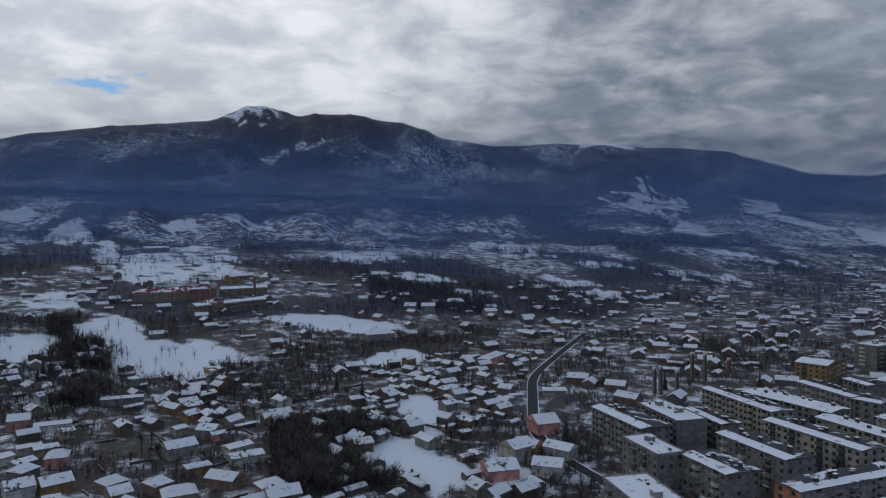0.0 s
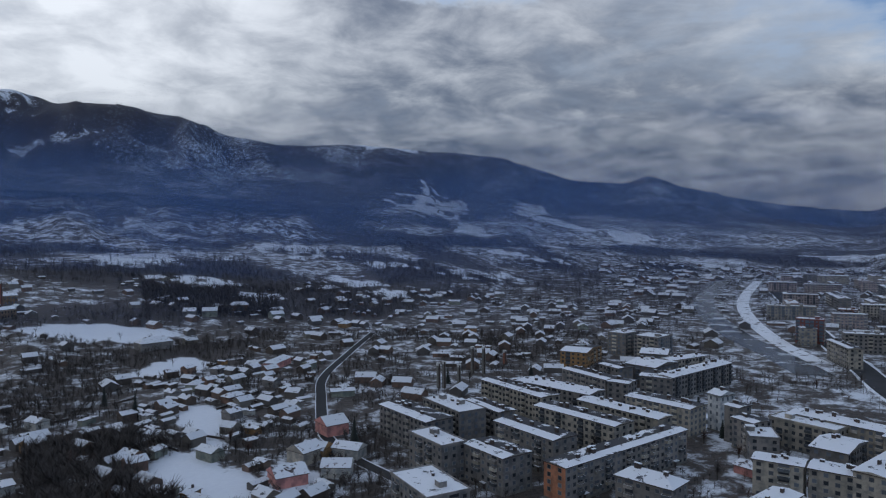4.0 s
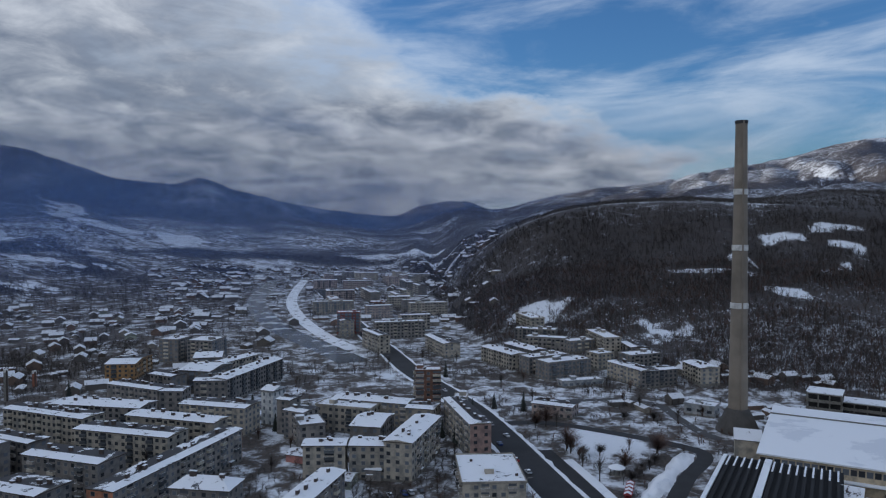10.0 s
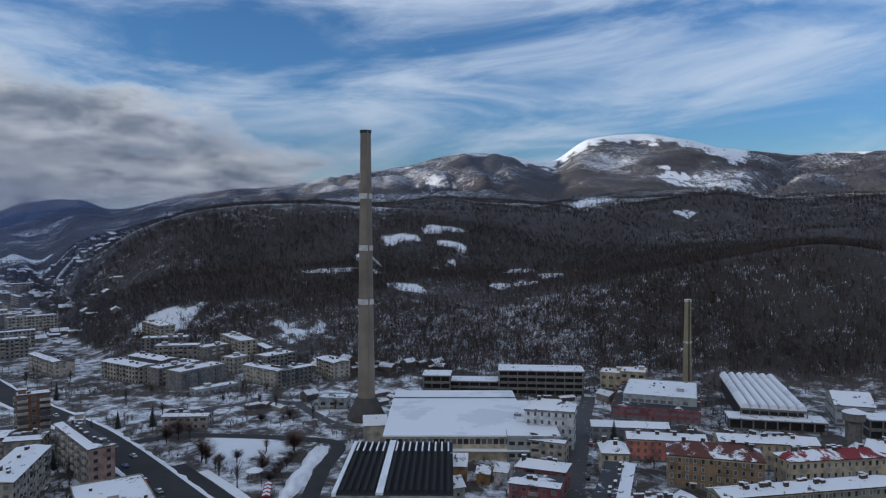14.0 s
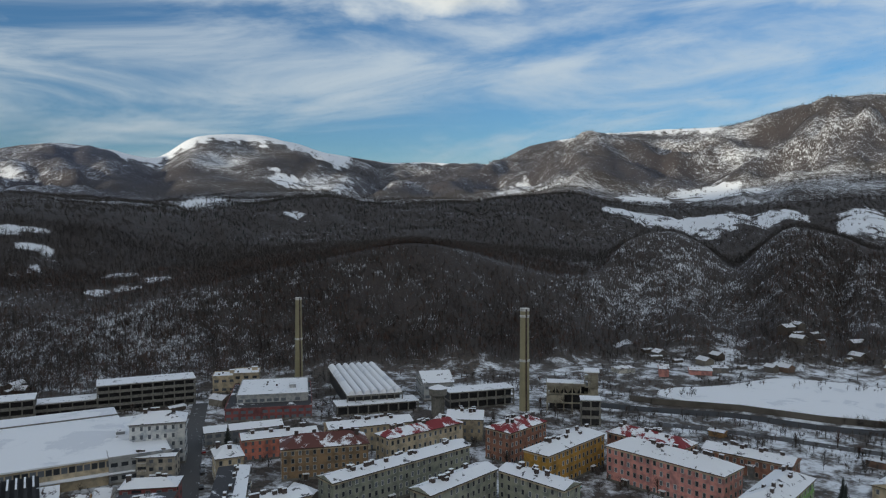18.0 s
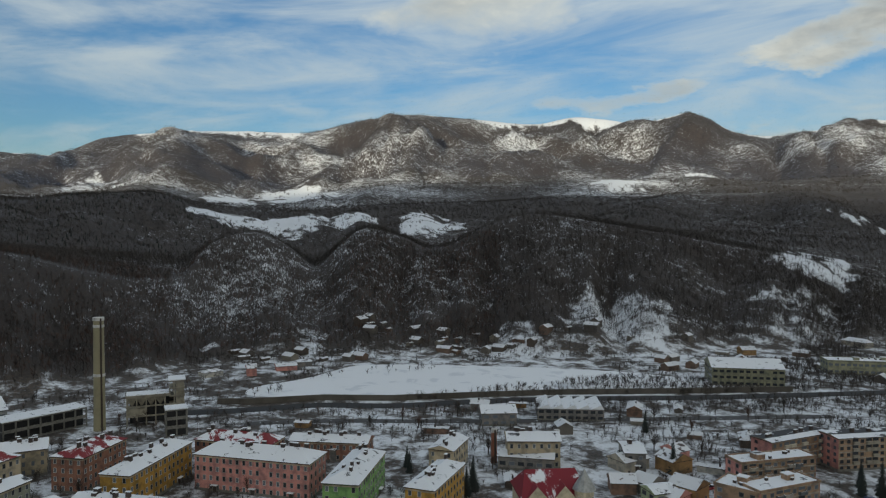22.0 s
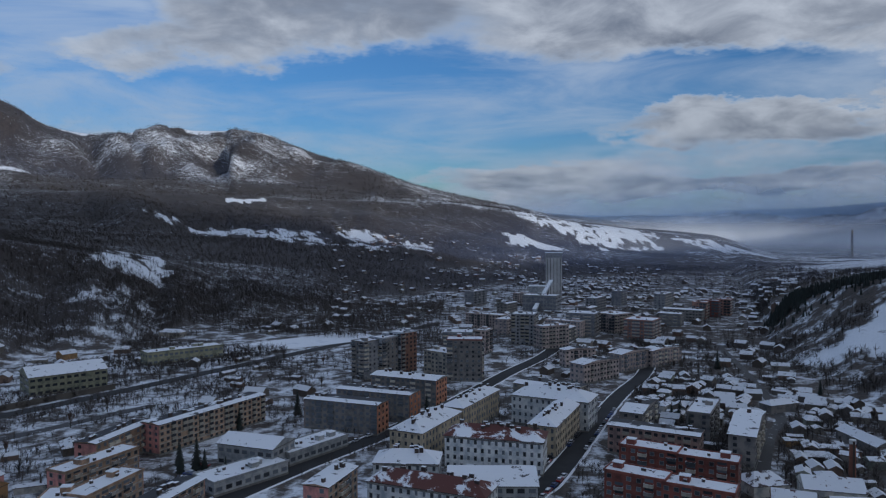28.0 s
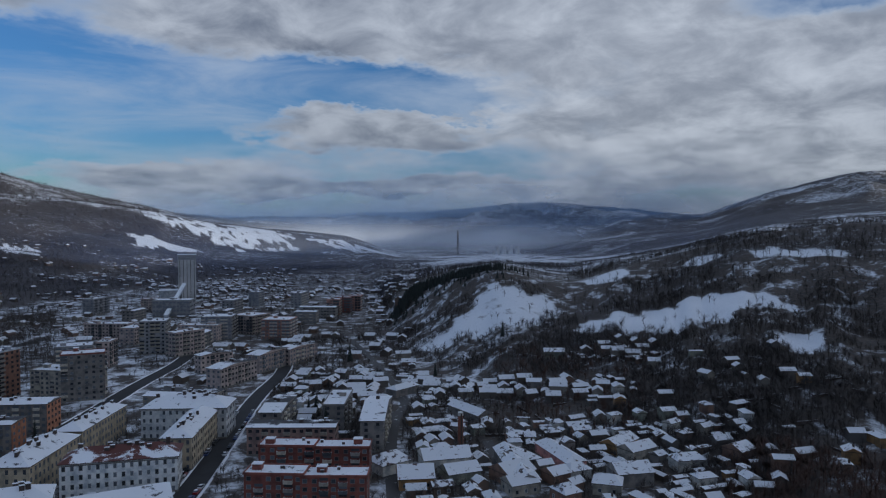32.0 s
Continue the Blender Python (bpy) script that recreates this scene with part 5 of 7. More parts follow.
def ribbed_hall(x, y, turn, length, depth, height):
    root = hall_root("ribbed_hall", x, y, turn, length, depth, "black tarred works hall with long ribbed skylights and a white gutter")
    hl, hd = length / 2, depth / 2
    part("wall", box(bmesh.new(), -hl, -hd, -2, hl, hd, height), wall_paint("concrete"), root)
    part("roof", box(bmesh.new(), -hl, -hd, height, hl, hd, height + 0.3), BLACK_ROOF, root)
    part("gutter", box(bmesh.new(), -hl * 0.32, -hd - 0.5, height + 0.3, -hl * 0.32 + 2.4, hd + 0.5, height + 1.1), FIELD_SNOW, root, "snow-filled white gutter")
    part("verge", box(bmesh.new(), -hl - 1.4, -hd, height - 0.4, -hl, hd, height + 0.9), FIELD_SNOW, root)
    for k in range(15):
        px = -hl + 1.5 + k * (length - 3) / 14
        if -hl * 0.34 < px < -hl * 0.32 + 2.6:
            continue
        part("skylight", prism(bmesh.new(), [(-hd + 1, height + 0.3), (hd - 1, height + 0.3), (hd - 2, height + 1.2), (-hd + 2, height + 1.2)], px - 0.55, px + 0.55), BLACK_ROOF, root)
        part("snow_strip", box(bmesh.new(), px - 0.5, hd - 14, height + 1.2, px + 0.1, hd - 2.2, height + 1.34), FIELD_SNOW, root, "frozen snow left on the skylight")


def concrete_frame(x, y, turn, length, depth, height, floors, label="open concrete frame of an unfinished works building"):
    root = hall_root("concrete_frame", x, y, turn, length, depth, label)
    hl, hd = length / 2, depth / 2
    step = height / floors
    for f in range(floors + 1):
        z = f * step
        part("floor_slab", box(bmesh.new(), -hl - 0.3, -hd - 0.3, z - 0.45, hl + 0.3, hd + 0.3, z + 0.15), CONCRETE, root)
        if 0 < f < floors:
            for s in (-1, 1):
                part("parapet", box(bmesh.new(), -hl, s * hd - 0.15, z + 0.15, hl, s * hd + 0.15, z + 1.0), CONCRETE, root)
    part("roof", box(bmesh.new(), -hl - 0.5, -hd - 0.5, height + 0.15, hl + 0.5, hd + 0.5, height + 0.6), ROOF_SNOW, root)
    # solid near-black block, its colour standing in for shade between the floors
    part("core", box(bmesh.new(), -hl + 0.4, -hd * 0.55, -1, hl - 0.4, hd * 0.55, height - 0.5), DARK_STEEL_AND_SHADE, root, "near-black block for the shaded inside")
    n = max(2, int(length // 5))
    for k in range(n + 1):
        px = -hl + k * length / n
        for s in (-1, 1):
            part("column", box(bmesh.new(), px - 0.3, s * hd - 0.3, -2, px + 0.3, s * hd + 0.3, height), CONCRETE, root)


def folded_hall(x, y, turn, length, depth, height, folds):
    root = hall_root("folded_roof_hall", x, y, turn, length, depth, "open hall under a row of snowy folded roof vaults")
    hl, hd = length / 2, depth / 2
    w = length / folds
    for k in range(folds):
        x0 = -hl + k * w
        bm = bmesh.new()
        prof = [(0, 0), (0.16, 1.1), (0.36, 1.9), (0.58, 2.3), (0.8, 2.2), (1.0, 0.0)]
        a = [bm.verts.new((x0 + u * w, -hd, height + v)) for u, v in prof]
        b = [bm.verts.new((x0 + u * w, hd, height + v)) for u, v in prof]
        bm.faces.new(a)
        bm.faces.new(b[::-1])
        for i in range(5):
            bm.faces.new((a[i + 1], a[i], b[i], b[i + 1])).material_index = 1 if i == 4 else 0
        bm.faces.new((a[0], a[-1], b[-1], b[0])).material_index = 1
        part("vault", bm, (FIELD_SNOW, DARK_STEEL_AND_SHADE), root)
    part("beam", box(bmesh.new(), -hl, -hd, height - 1.0, hl, hd, height), CONCRETE, root)
    # solid near-black block in place of the shade under the vaults
    part("core", box(bmesh.new(), -hl + 1, -hd + 2, -1, hl - 1, hd - 2, height - 1), DARK_STEEL_AND_SHADE, root, "near-black block for the shade under the vaults")
    for k in range(folds + 1):
        for s in (-1, 1):
            part("column", box(bmesh.new(), -hl + k * w - 0.25, s * hd - 0.25, -1, -hl + k * w + 0.25, s * hd + 0.25, height - 1), CONCRETE, root)


great_hall(326.1, 42.2, -81.7, 59.4, 79.7, 10)
block(320, 8, -84, 22, 62, 10, "concrete", "flat", melt=FIELD_SNOW)
ribbed_hall(249.5, 52.5, -82.1, 38.3, 56.7, 9)
concrete_frame(402.4, 62.7, -86, 15.3, 14, 12, 3)
concrete_frame(412.7, 42, -86, 28.7, 12, 7, 2, "low open concrete gallery with a snowy roof")
concrete_frame(415.2, 3.4, -86.8, 48.4, 16, 14, 4)
folded_hall(395.3, -112.4, -96, 29.5, 80, 9, 7)
concrete_frame(355.7, -108.8, -94.7, 42.8, 12, 5, 1, "low open shed on concrete posts")
block(387, -59, -101, 42.5, 58, 6, "red", "flat", style="hall", melt=ROOF_MELT, label="low works building with a red front and patchy roof snow")
block(389, -61, -101, 36, 40, 10, "concrete", "flat", style="hall")
concrete_frame(346.5, -164.2, -92.7, 37.1, 12, 9, 2, "two-storey open concrete gallery with a snowy roof")
block(375.7, -149.9, -100.4, 16.9, 26, 10, "concrete", "gable", style="hall")
block(433.5, -39.5, -101, 13, 14, 10, "beige", "flat", style="hall")
block(428.1, -51.4, -101, 14.2, 16, 12, "beige", "flat", style="hall")
block(328.8, -37.5, -89.4, 33.8, 10, 6, "concrete", "gable")


def water_tower(x, y):
    root = tagged(new("water_tower"), "stubby concrete water tower with a conical snowy cap", "tower")
    root.matrix_world = pose(x, y, 0)
    FOOTPRINTS.append((x, y, 0, 6, 6))
    part("stem", tube(bmesh.new(), [(3.3, -1), (2.9, 9.5), (3.2, 10)], 20), CONCRETE, root)
    part("tank", tube(bmesh.new(), [(3.2, 10), (4.6, 11), (4.7, 14.2), (4.9, 14.4)], 20), CONCRETE, root)
    part("roof", tube(bmesh.new(), [(5.0, 14.4), (2.6, 15.3), (0.3, 16.2)], 20), ROOF_SNOW, root)
    for k in range(8):
        a = k * math.pi / 4
        part("rib", box(bmesh.new(), 2.9, -0.2, -1, 3.6, 0.2, 10), CONCRETE, root, "", pose(0, 0, 0, 0, 0, math.degrees(a)))


def coal_bunker(x, y, turn):
    root = hall_root("coal_bunker", x, y, turn, 28, 10, "ruined concrete coal bunker with hoppers on tall posts")
    old = surface("stained_bunker_concrete", (0.33, 0.30, 0.23), (0.16, 0.14, 0.11), scale=0.25, grain=1.5)
    for px in (-13, -8.6, -4.3, 0, 4.3, 8.6, 13):
        for py in (-4.5, 4.5):
            part("post", box(bmesh.new(), px - 0.3, py - 0.3, -1, px + 0.3, py + 0.3, 15 if px < 6 else 21), old, root)
    part("deck", box(bmesh.new(), -13.6, -5, 13.6, 7, 5, 14.8), old, root)
    for z in (4.2, 9.0):
        for py in (-4.7, 4.7):
            part("beam", box(bmesh.new(), -13.6, py - 0.25, z, 13.6, py + 0.25, z + 0.7), old, root)
    part("wall_panel", box(bmesh.new(), -12.7, -4.2, 4.9, -4.6, 4.2, 8.2), old, root)
    # near-black panel behind the posts, coloured as the shade inside
    part("inner_wall", box(bmesh.new(), -12, 1.5, -1, 12, 2.2, 13.6), DARK_STEEL_AND_SHADE, root, "near-black panel for the inner shade of the bunker")
    for px in (-10.8, -6.4, -2.1, 2.2):
        part("hopper", tube(bmesh.new(), [(0.6, 9.4), (2.9, 12.9), (2.9, 13.6)], 4), old, root, "", pose(px, -2.2, 0, 0, 0, 45))
    for z in (9.0, 13.0, 17.0, 20.4):
        part("floor_slab", box(bmesh.new(), 6.4, -5, z, 13.6, 5, z + 0.6), old, root)
    part("head_wall", box(bmesh.new(), 9.4, -4.4, 9.6, 13.2, 4.4, 20.4), old, root)
    part("roof", box(bmesh.new(), 6, -5.4, 21, 14, 5.4, 21.6), ROOF_SNOW, root)
    part("deck_snow", box(bmesh.new(), -13.4, -4.8, 14.8, 6.2, 4.8, 15.1), ROOF_SNOW, root)


water_tower(333.8, -135.3)
coal_bunker(318, -206, -123)
concrete_frame(290.3, -198.5, -120, 9, 8, 12.5, 3, "roofless concrete stair tower of the old works")


def shaft_tower(x, y, turn):
    root = hall_root("winding_tower", x, y, turn, 22, 18, "tall pale concrete mine winding tower with dark vertical seams")
    part("wall", box(bmesh.new(), -11, -9, -4, 11, 9, 60), surface("tower_concrete", (0.64, 0.62, 0.58), scale=0.05, grain=1.0), root)
    for k in range(5):
        px = -8.8 + k * 4.4
        part("seam", box(bmesh.new(), px - 0.3, -9.2, 2, px + 0.3, 9.2, 56), DARK_STEEL_AND_SHADE, root)
    part("crown", box(bmesh.new(), -11.6, -9.6, 56.5, 11.6, 9.6, 63), surface("tower_crown", (0.30, 0.30, 0.31)), root)
    part("roof", box(bmesh.new(), -11.8, -9.8, 63, 11.8, 9.8, 63.6), ROOF_SNOW, root)
    part("engine_hall", box(bmesh.new(), -34, -11, -4, -11, 11, 17), wall_paint("concrete"), root)
    part("hall_roof", box(bmesh.new(), -34.5, -11.5, 17, -11, 11.5, 17.6), ROOF_SNOW, root)


shaft_tower(-429.8, -885.1, 154)
block(-352, -757, 139, 40, 22, 18, "towergrey", "flat", style="hall")


def gallery(a, b):
    """The sloping conveyor bridge up to the winding tower."""
    a, b = Vector(a), Vector(b)
    run = (b - a).length
    root = tagged(new("conveyor_bridge"), "sloping enclosed conveyor bridge with a snowy roof", "bridge")
    root.matrix_world = Matrix.Translation(a) @ (b - a).to_track_quat("X", "Z").to_matrix().to_4x4()
    part("tunnel", box(bmesh.new(), 0, -2, 0, run, 2, 3.4), wall_paint("palegrey"), root)
    part("roof", box(bmesh.new(), 0, -2.3, 3.4, run, 2.3, 3.8), ROOF_SNOW, root)
    for k in range(1, 4):
        h = (a.z + (b.z - a.z) * k / 4)
        part("leg", box(bmesh.new(), run * k / 4 - 0.6, -1.5, -h * 1.05, run * k / 4 + 0.6, 1.5, 0), CONCRETE, root)


gallery((-328.4, -726.1, 2), (-415, -862, 24))


def villa(x, y, turn, length, depth, height):
    root = hall_root("villa", x, y, turn, length, depth, "large cream villa with a steep crimson roof and a round turret")
    hl, hd = length / 2, depth / 2
    cream, crimson = surface("villa_plaster", (0.62, 0.54, 0.38)), snowy("crimson_tiles", (0.20, 0.012, 0.022), 0.60, 0.10)
    part("wall", box(bmesh.new(), -hl, -hd, -2, hl, hd, height), cream, root)
    part("roof", roof_shell(bmesh.new(), hl, hd, height, 7.0, 3.0, 0.7), (crimson, TIMBER, cream), root, "steep crimson tiled roof with a strip of snow")
    side = -1 if (root.matrix_world.to_3x3() @ Vector((0, -1, 0))).dot(Vector((-x, -y, 0))) > 0 else 1
    turned = pose(0, 0, 0, 0, 0, 0 if side < 0 else 180)
    for px in (-6.2, 2.8):
        g = bmesh.new()
        v = [g.verts.new(p) for p in ((px - 3.6, -hd - 0.5, height - 2), (px + 3.6, -hd - 0.5, height - 2), (px + 3.6, -hd - 0.5, height + 0.5), (px, -hd - 0.5, height + 4.6), (px - 3.6, -hd - 0.5, height + 0.5),
                                      (px - 3.6, 0, height - 2), (px + 3.6, 0, height - 2), (px + 3.6, 0, height + 0.5), (px, 0, height + 4.6), (px - 3.6, 0, height + 0.5))]
        for f in ((0, 1, 2, 3, 4), (9, 8, 7, 6, 5), (0, 5, 6, 1), (1, 6, 7, 2), (4, 9, 5, 0)):
            g.faces.new([v[i] for i in f])
        g.faces.new((v[2], v[7], v[8], v[3])).material_index = 1
        g.faces.new((v[3], v[8], v[9], v[4])).material_index = 1
        part("gable", g, (cream, crimson), root, "", turned)
    for s in range(3):
        for px in (-8, -5, -1.5, 1.5, 4.2):
            link_part("window", window_mesh(1.2, 1.5), root, "", turned @ pose(px, -hd - (0.5 if s == 2 else 0), 1.4 + s * 3.4))
    part("turret", tube(bmesh.new(), [(3.2, -2), (3.2, 12.5), (3.5, 12.8)], 10), cream, root, "", turned @ pose(hl - 1.5, -hd + 0.5, 0))
    part("turret_roof", tube(bmesh.new(), [(3.9, 12.7), (1.7, 16.2), (0.15, 19)], 10), surface("zinc_sheet", (0.42, 0.42, 0.40), rough=0.4, metal=0.3), root, "grey zinc cone", turned @ pose(hl - 1.5, -hd + 0.5, 0))
    for s in range(3):
        for a in (-40, 0, 40):
            link_part("turret_window", window_mesh(1.1, 1.6), root, "", turned @ pose(hl - 1.5, -hd + 0.5, 1.8 + s * 3.6, 0, 0, a) @ pose(0, -3.12, 0))


villa(102.5, -209.7, -139.4, 21.5, 17, 9.5)

# the far plant down the valley
z = level(-1928, -1790)



def cooling_tower(x, y, height):
    root = tagged(new("cooling_tower"), "pale concrete cooling tower standing in the valley haze", "tower", "cooling towers of the far plant")
    root.matrix_world = pose(x, y, level(x, y) - 1)
    part("shell", tube(bmesh.new(), [(11, 0), (9.2, height * 0.35), (7.8, height * 0.7), (8.0, height * 0.9), (8.6, height)], 24), surface("cooling_tower_concrete", (0.62, 0.62, 0.6), scale=0.05, grain=1.0), root)
    # the shell is closed; a near-black disc paints the shaded opening
    part("mouth", tube(bmesh.new(), [(7.4, height - 1.0), (7.6, height + 0.1)], 24), DARK_STEEL_AND_SHADE, root, "near-black disc for the shade inside the mouth")


for h in (230.3, 230.85, 231.4, 231.95):
    spot = bearing(h) * 2640
    cooling_tower(spot.x, spot.y, 32)
works_chimney(-1928, -1790, 92 - z, 4.5, 3.2, (), 0, SHAFT, "thin distant power-station chimney in the haze", z)


# ---- houses ----
WALLS["plaster"] = (0.50, 0.47, 0.41)
COLOUR_WORDS["plaster"] = "off-white"
WALLS["timber"] = (0.11, 0.08, 0.06)
COLOUR_WORDS["timber"] = "dark weathered"
HOUSE_ROOFS = [snowy("tile_roof_snow", (0.09, 0.05, 0.04), 0.39, 0.5, 0.70), snowy("sheet_roof_snow", (0.06, 0.06, 0.065), 0.38, 0.45, 0.66), snowy("old_tile_roof_snow", (0.06, 0.042, 0.038), 0.44, 0.35, 0.72)]


def house_parts(rng, root, length, depth, height, wall, pitch, roof_mat, faces):
    hl, hd = length / 2, depth / 2
    part("wall", box(bmesh.new(), -hl, -hd, -3, hl, hd, height), wall_paint(wall), root)
    cover = part("roof", roof_shell(bmesh.new(), hl, hd, height, depth * pitch, 0 if rng.uniform() < 0.75 else min(hd, hl) * 0.7, 0.45, 0.22), (roof_mat, TIMBER, wall_paint(wall)), root)
    if length > 6 and rng.uniform() < 0.8:
        cx, zc = rng.uniform(-hl * 0.6, hl * 0.6), height + depth * pitch * 0.7
        bm = box(bmesh.new(), cx - 0.35, 0.2, zc - 0.5, cx + 0.35, 0.9, zc + 1.4)
        part("chimney", bm, SOOT, cover)
    for face, run, off in faces:
        n = max(1, int(run // 3.6))
        for k in range(n):
            link_part("window", window_mesh(1.1, 1.3), root, "", pose(0, 0, 0, 0, 0, face) @ pose(-run / 2 + (k + 0.5) * run / n, -off, min(1.1, height - 1.8)))


def seen_faces(x, y, turn, length, depth):
    m = pose(0, 0, 0, 0, 0, turn).to_3x3()
    out = []
    for face in (0, 90, 180, 270):
        v = m @ (pose(0, 0, 0, 0, 0, face).to_3x3() @ Vector((0, -1, 0)))
        run, off = (length, depth / 2) if face in (0, 180) else (depth, length / 2)
        if v.dot(-(Vector((x, y, 0)) + v * off)) > 0:
            out.append((face, run, off))
    return out


def house(x, y, turn, length, depth, height, wall):
    rng = np.random.default_rng(int(abs(x * 13 + y * 7)) % 99991)
    length = max(length, 5)
    root = new("house" if height > 3.2 else "shed")
    root.matrix_world = pose(x, y, max(level(x, y), 0), 0, 0, turn)
    noun = "low house" if height > 3.2 else "low outbuilding"
    tagged(root, f"{COLOUR_WORDS[wall]} {noun} under a snow-covered pitched roof", "house" if height > 3.2 else "shed", "houses of the old quarter")
    FOOTPRINTS.append((x, y, radians(turn), length / 2 + 1, depth / 2 + 1))
    house_parts(rng, root, length, depth, height, wall, 0.27 if height > 3.2 else 0.15, HOUSE_ROOFS[int(rng.integers(0, 3))], seen_faces(x, y, turn, length, depth) if math.hypot(x, y) < 262 else [])


def clear_of(x, y, margin=0.0, since=0, roads=True):
    """True where no building stands."""
    ok = np.ones(len(x), bool)
    for cx, cy, turn, hl, hd in FOOTPRINTS[since:]:
        c, s = math.cos(turn), math.sin(turn)
        u, v = (x - cx) * c + (y - cy) * s, -(x - cx) * s + (y - cy) * c
        ok &= ~((np.abs(u) < hl + margin) & (np.abs(v) < hd + margin))
    for pts, width in ROADS if roads else ():
        for (ax, ay), (bx, by) in zip(pts, pts[1:]):
            dx, dy = bx - ax, by - ay
            t = np.clip(((x - ax) * dx + (y - ay) * dy) / (dx * dx + dy * dy), 0, 1)
            ok &= np.hypot(x - ax - t * dx, y - ay - t * dy) > width / 2 + 1.5 + margin
    return ok


FAR_HOUSES = []


def village(seed, count, h0, h1, r0, r1, grain, size=1.0, things=0, fields=0.35):
    """Houses in loose rows along a common direction; the nearest ones are things, the rest are gathered for one mesh."""
    rng = np.random.default_rng(seed)
    x, y = sow(rng, count * 6, h0, h1, r0, r1)
    z, up = land(x, y)
    keep = clear_of(x, y, 3.5) & (open_snow(x, y) < fields) & (fbm(x / 70, y / 70, 3, seed) > 0.42)
    x, y, z = x[keep], y[keep], z[keep]
    palette = ["plaster", "timber", "ochre", "brown", "grey", "timber", "greygreen"]
    made, first = 0, len(FOOTPRINTS)
    for px, py, pz in zip(x, y, z):
        if made >= count:
            break
        shed = rng.uniform() < 0.45
        ln, dp = (rng.uniform(5, 12), rng.uniform(3.5, 5)) if shed else (rng.uniform(8, 13), rng.uniform(6.5, 8.5))
        ln, dp = ln * size, dp * size
        one = clear_of(np.array([px]), np.array([py]), dp * 0.55, first, False)[0]
        if not one:
            continue
        turn = grain + rng.choice([0, 90]) + rng.normal(0, 9)
        ht = rng.uniform(2.0, 2.6) if shed else rng.uniform(3.25, 4.0)
        made += 1
        if made <= things:
            house(px, py, turn, ln, dp, ht, palette[int(rng.integers(0, 7))])
        else:
            FOOTPRINTS.append((px, py, radians(turn), ln / 2, dp / 2))
            FAR_HOUSES.append((px, py, max(pz, 0), radians(turn), ln / 2, dp / 2, ht, dp * (0.15 if shed else 0.28)))


def far_houses_mesh():
    verts, faces, mats = [], [], []
    for x, y, z, turn, hl, hd, h, rise_ in FAR_HOUSES:
        c, s, k, o = math.cos(turn), math.sin(turn), len(verts), 0.4
        for u, v, w in ((-hl, -hd, -3), (hl, -hd, -3), (hl, hd, -3), (-hl, hd, -3), (-hl, -hd, h), (hl, -hd, h), (hl, hd, h), (-hl, hd, h), (-hl, 0, h + rise_), (hl, 0, h + rise_),
                        (-hl - o, -hd - o, h - 0.1), (hl + o, -hd - o, h - 0.1), (hl + o, hd + o, h - 0.1), (-hl - o, hd + o, h - 0.1), (-hl - o, 0, h + rise_ + 0.15), (hl + o, 0, h + rise_ + 0.15)):
            verts.append((x + u * c - v * s, y + u * s + v * c, z + w))
        for f, m in (((0, 1, 5, 4), 0), ((1, 2, 6, 9, 5), 0), ((2, 3, 7, 6), 0), ((3, 0, 4, 8, 7), 0), ((10, 11, 15, 14), 1), ((12, 13, 14, 15), 1)):
            faces.append([k + i for i in f])
            mats.append(m)
    m = bpy.data.materials.new("mixed_house_walls")
    m.use_nodes = True
    n = Nodes(m.node_tree)
    own = n.put("ShaderNodeNewGeometry", out=8)
    ramp = n.tree.nodes.new("ShaderNodeValToRGB")
    n.tree.links.new(own, ramp.inputs[0])
    ramp.color_ramp.interpolation = "CONSTANT"
    for k, c in enumerate(((0.16, 0.14, 0.12), (0.08, 0.055, 0.04), (0.32, 0.29, 0.24), (0.12, 0.11, 0.105), (0.22, 0.13, 0.09))):
        e = ramp.color_ramp.elements[k] if k < 2 else ramp.color_ramp.elements.new(k / 5)
        e.position, e.color = k / 5, (*c, 1)
    dirt = n.noise(n.put("ShaderNodeTexCoord", out=3), 0.4, 4)
    n.put("ShaderNodeOutputMaterial", {0: n.put("ShaderNodeBsdfPrincipled", {"Base Color": n.mix(dirt, ramp.outputs[0], (0.08, 0.07, 0.06)), "Roughness": 0.85})})
    ob = mesh_object("distant_houses", verts, faces, [m, HOUSE_ROOFS[1]])
    ob.data.polygons.foreach_set("material_index", mats)
    tagged(ob, "small snow-roofed houses spread over the valley", "houses", kind="stuff")


# ---- streets, water ----
ROADS = []
ASPHALT = surface("wet_asphalt", (0.026, 0.026, 0.028), rough=0.92, scale=0.08, grain=2.0)
LANE = snowy("slushy_lane", (0.05, 0.047, 0.046), 0.63, 0.35, 0.55)


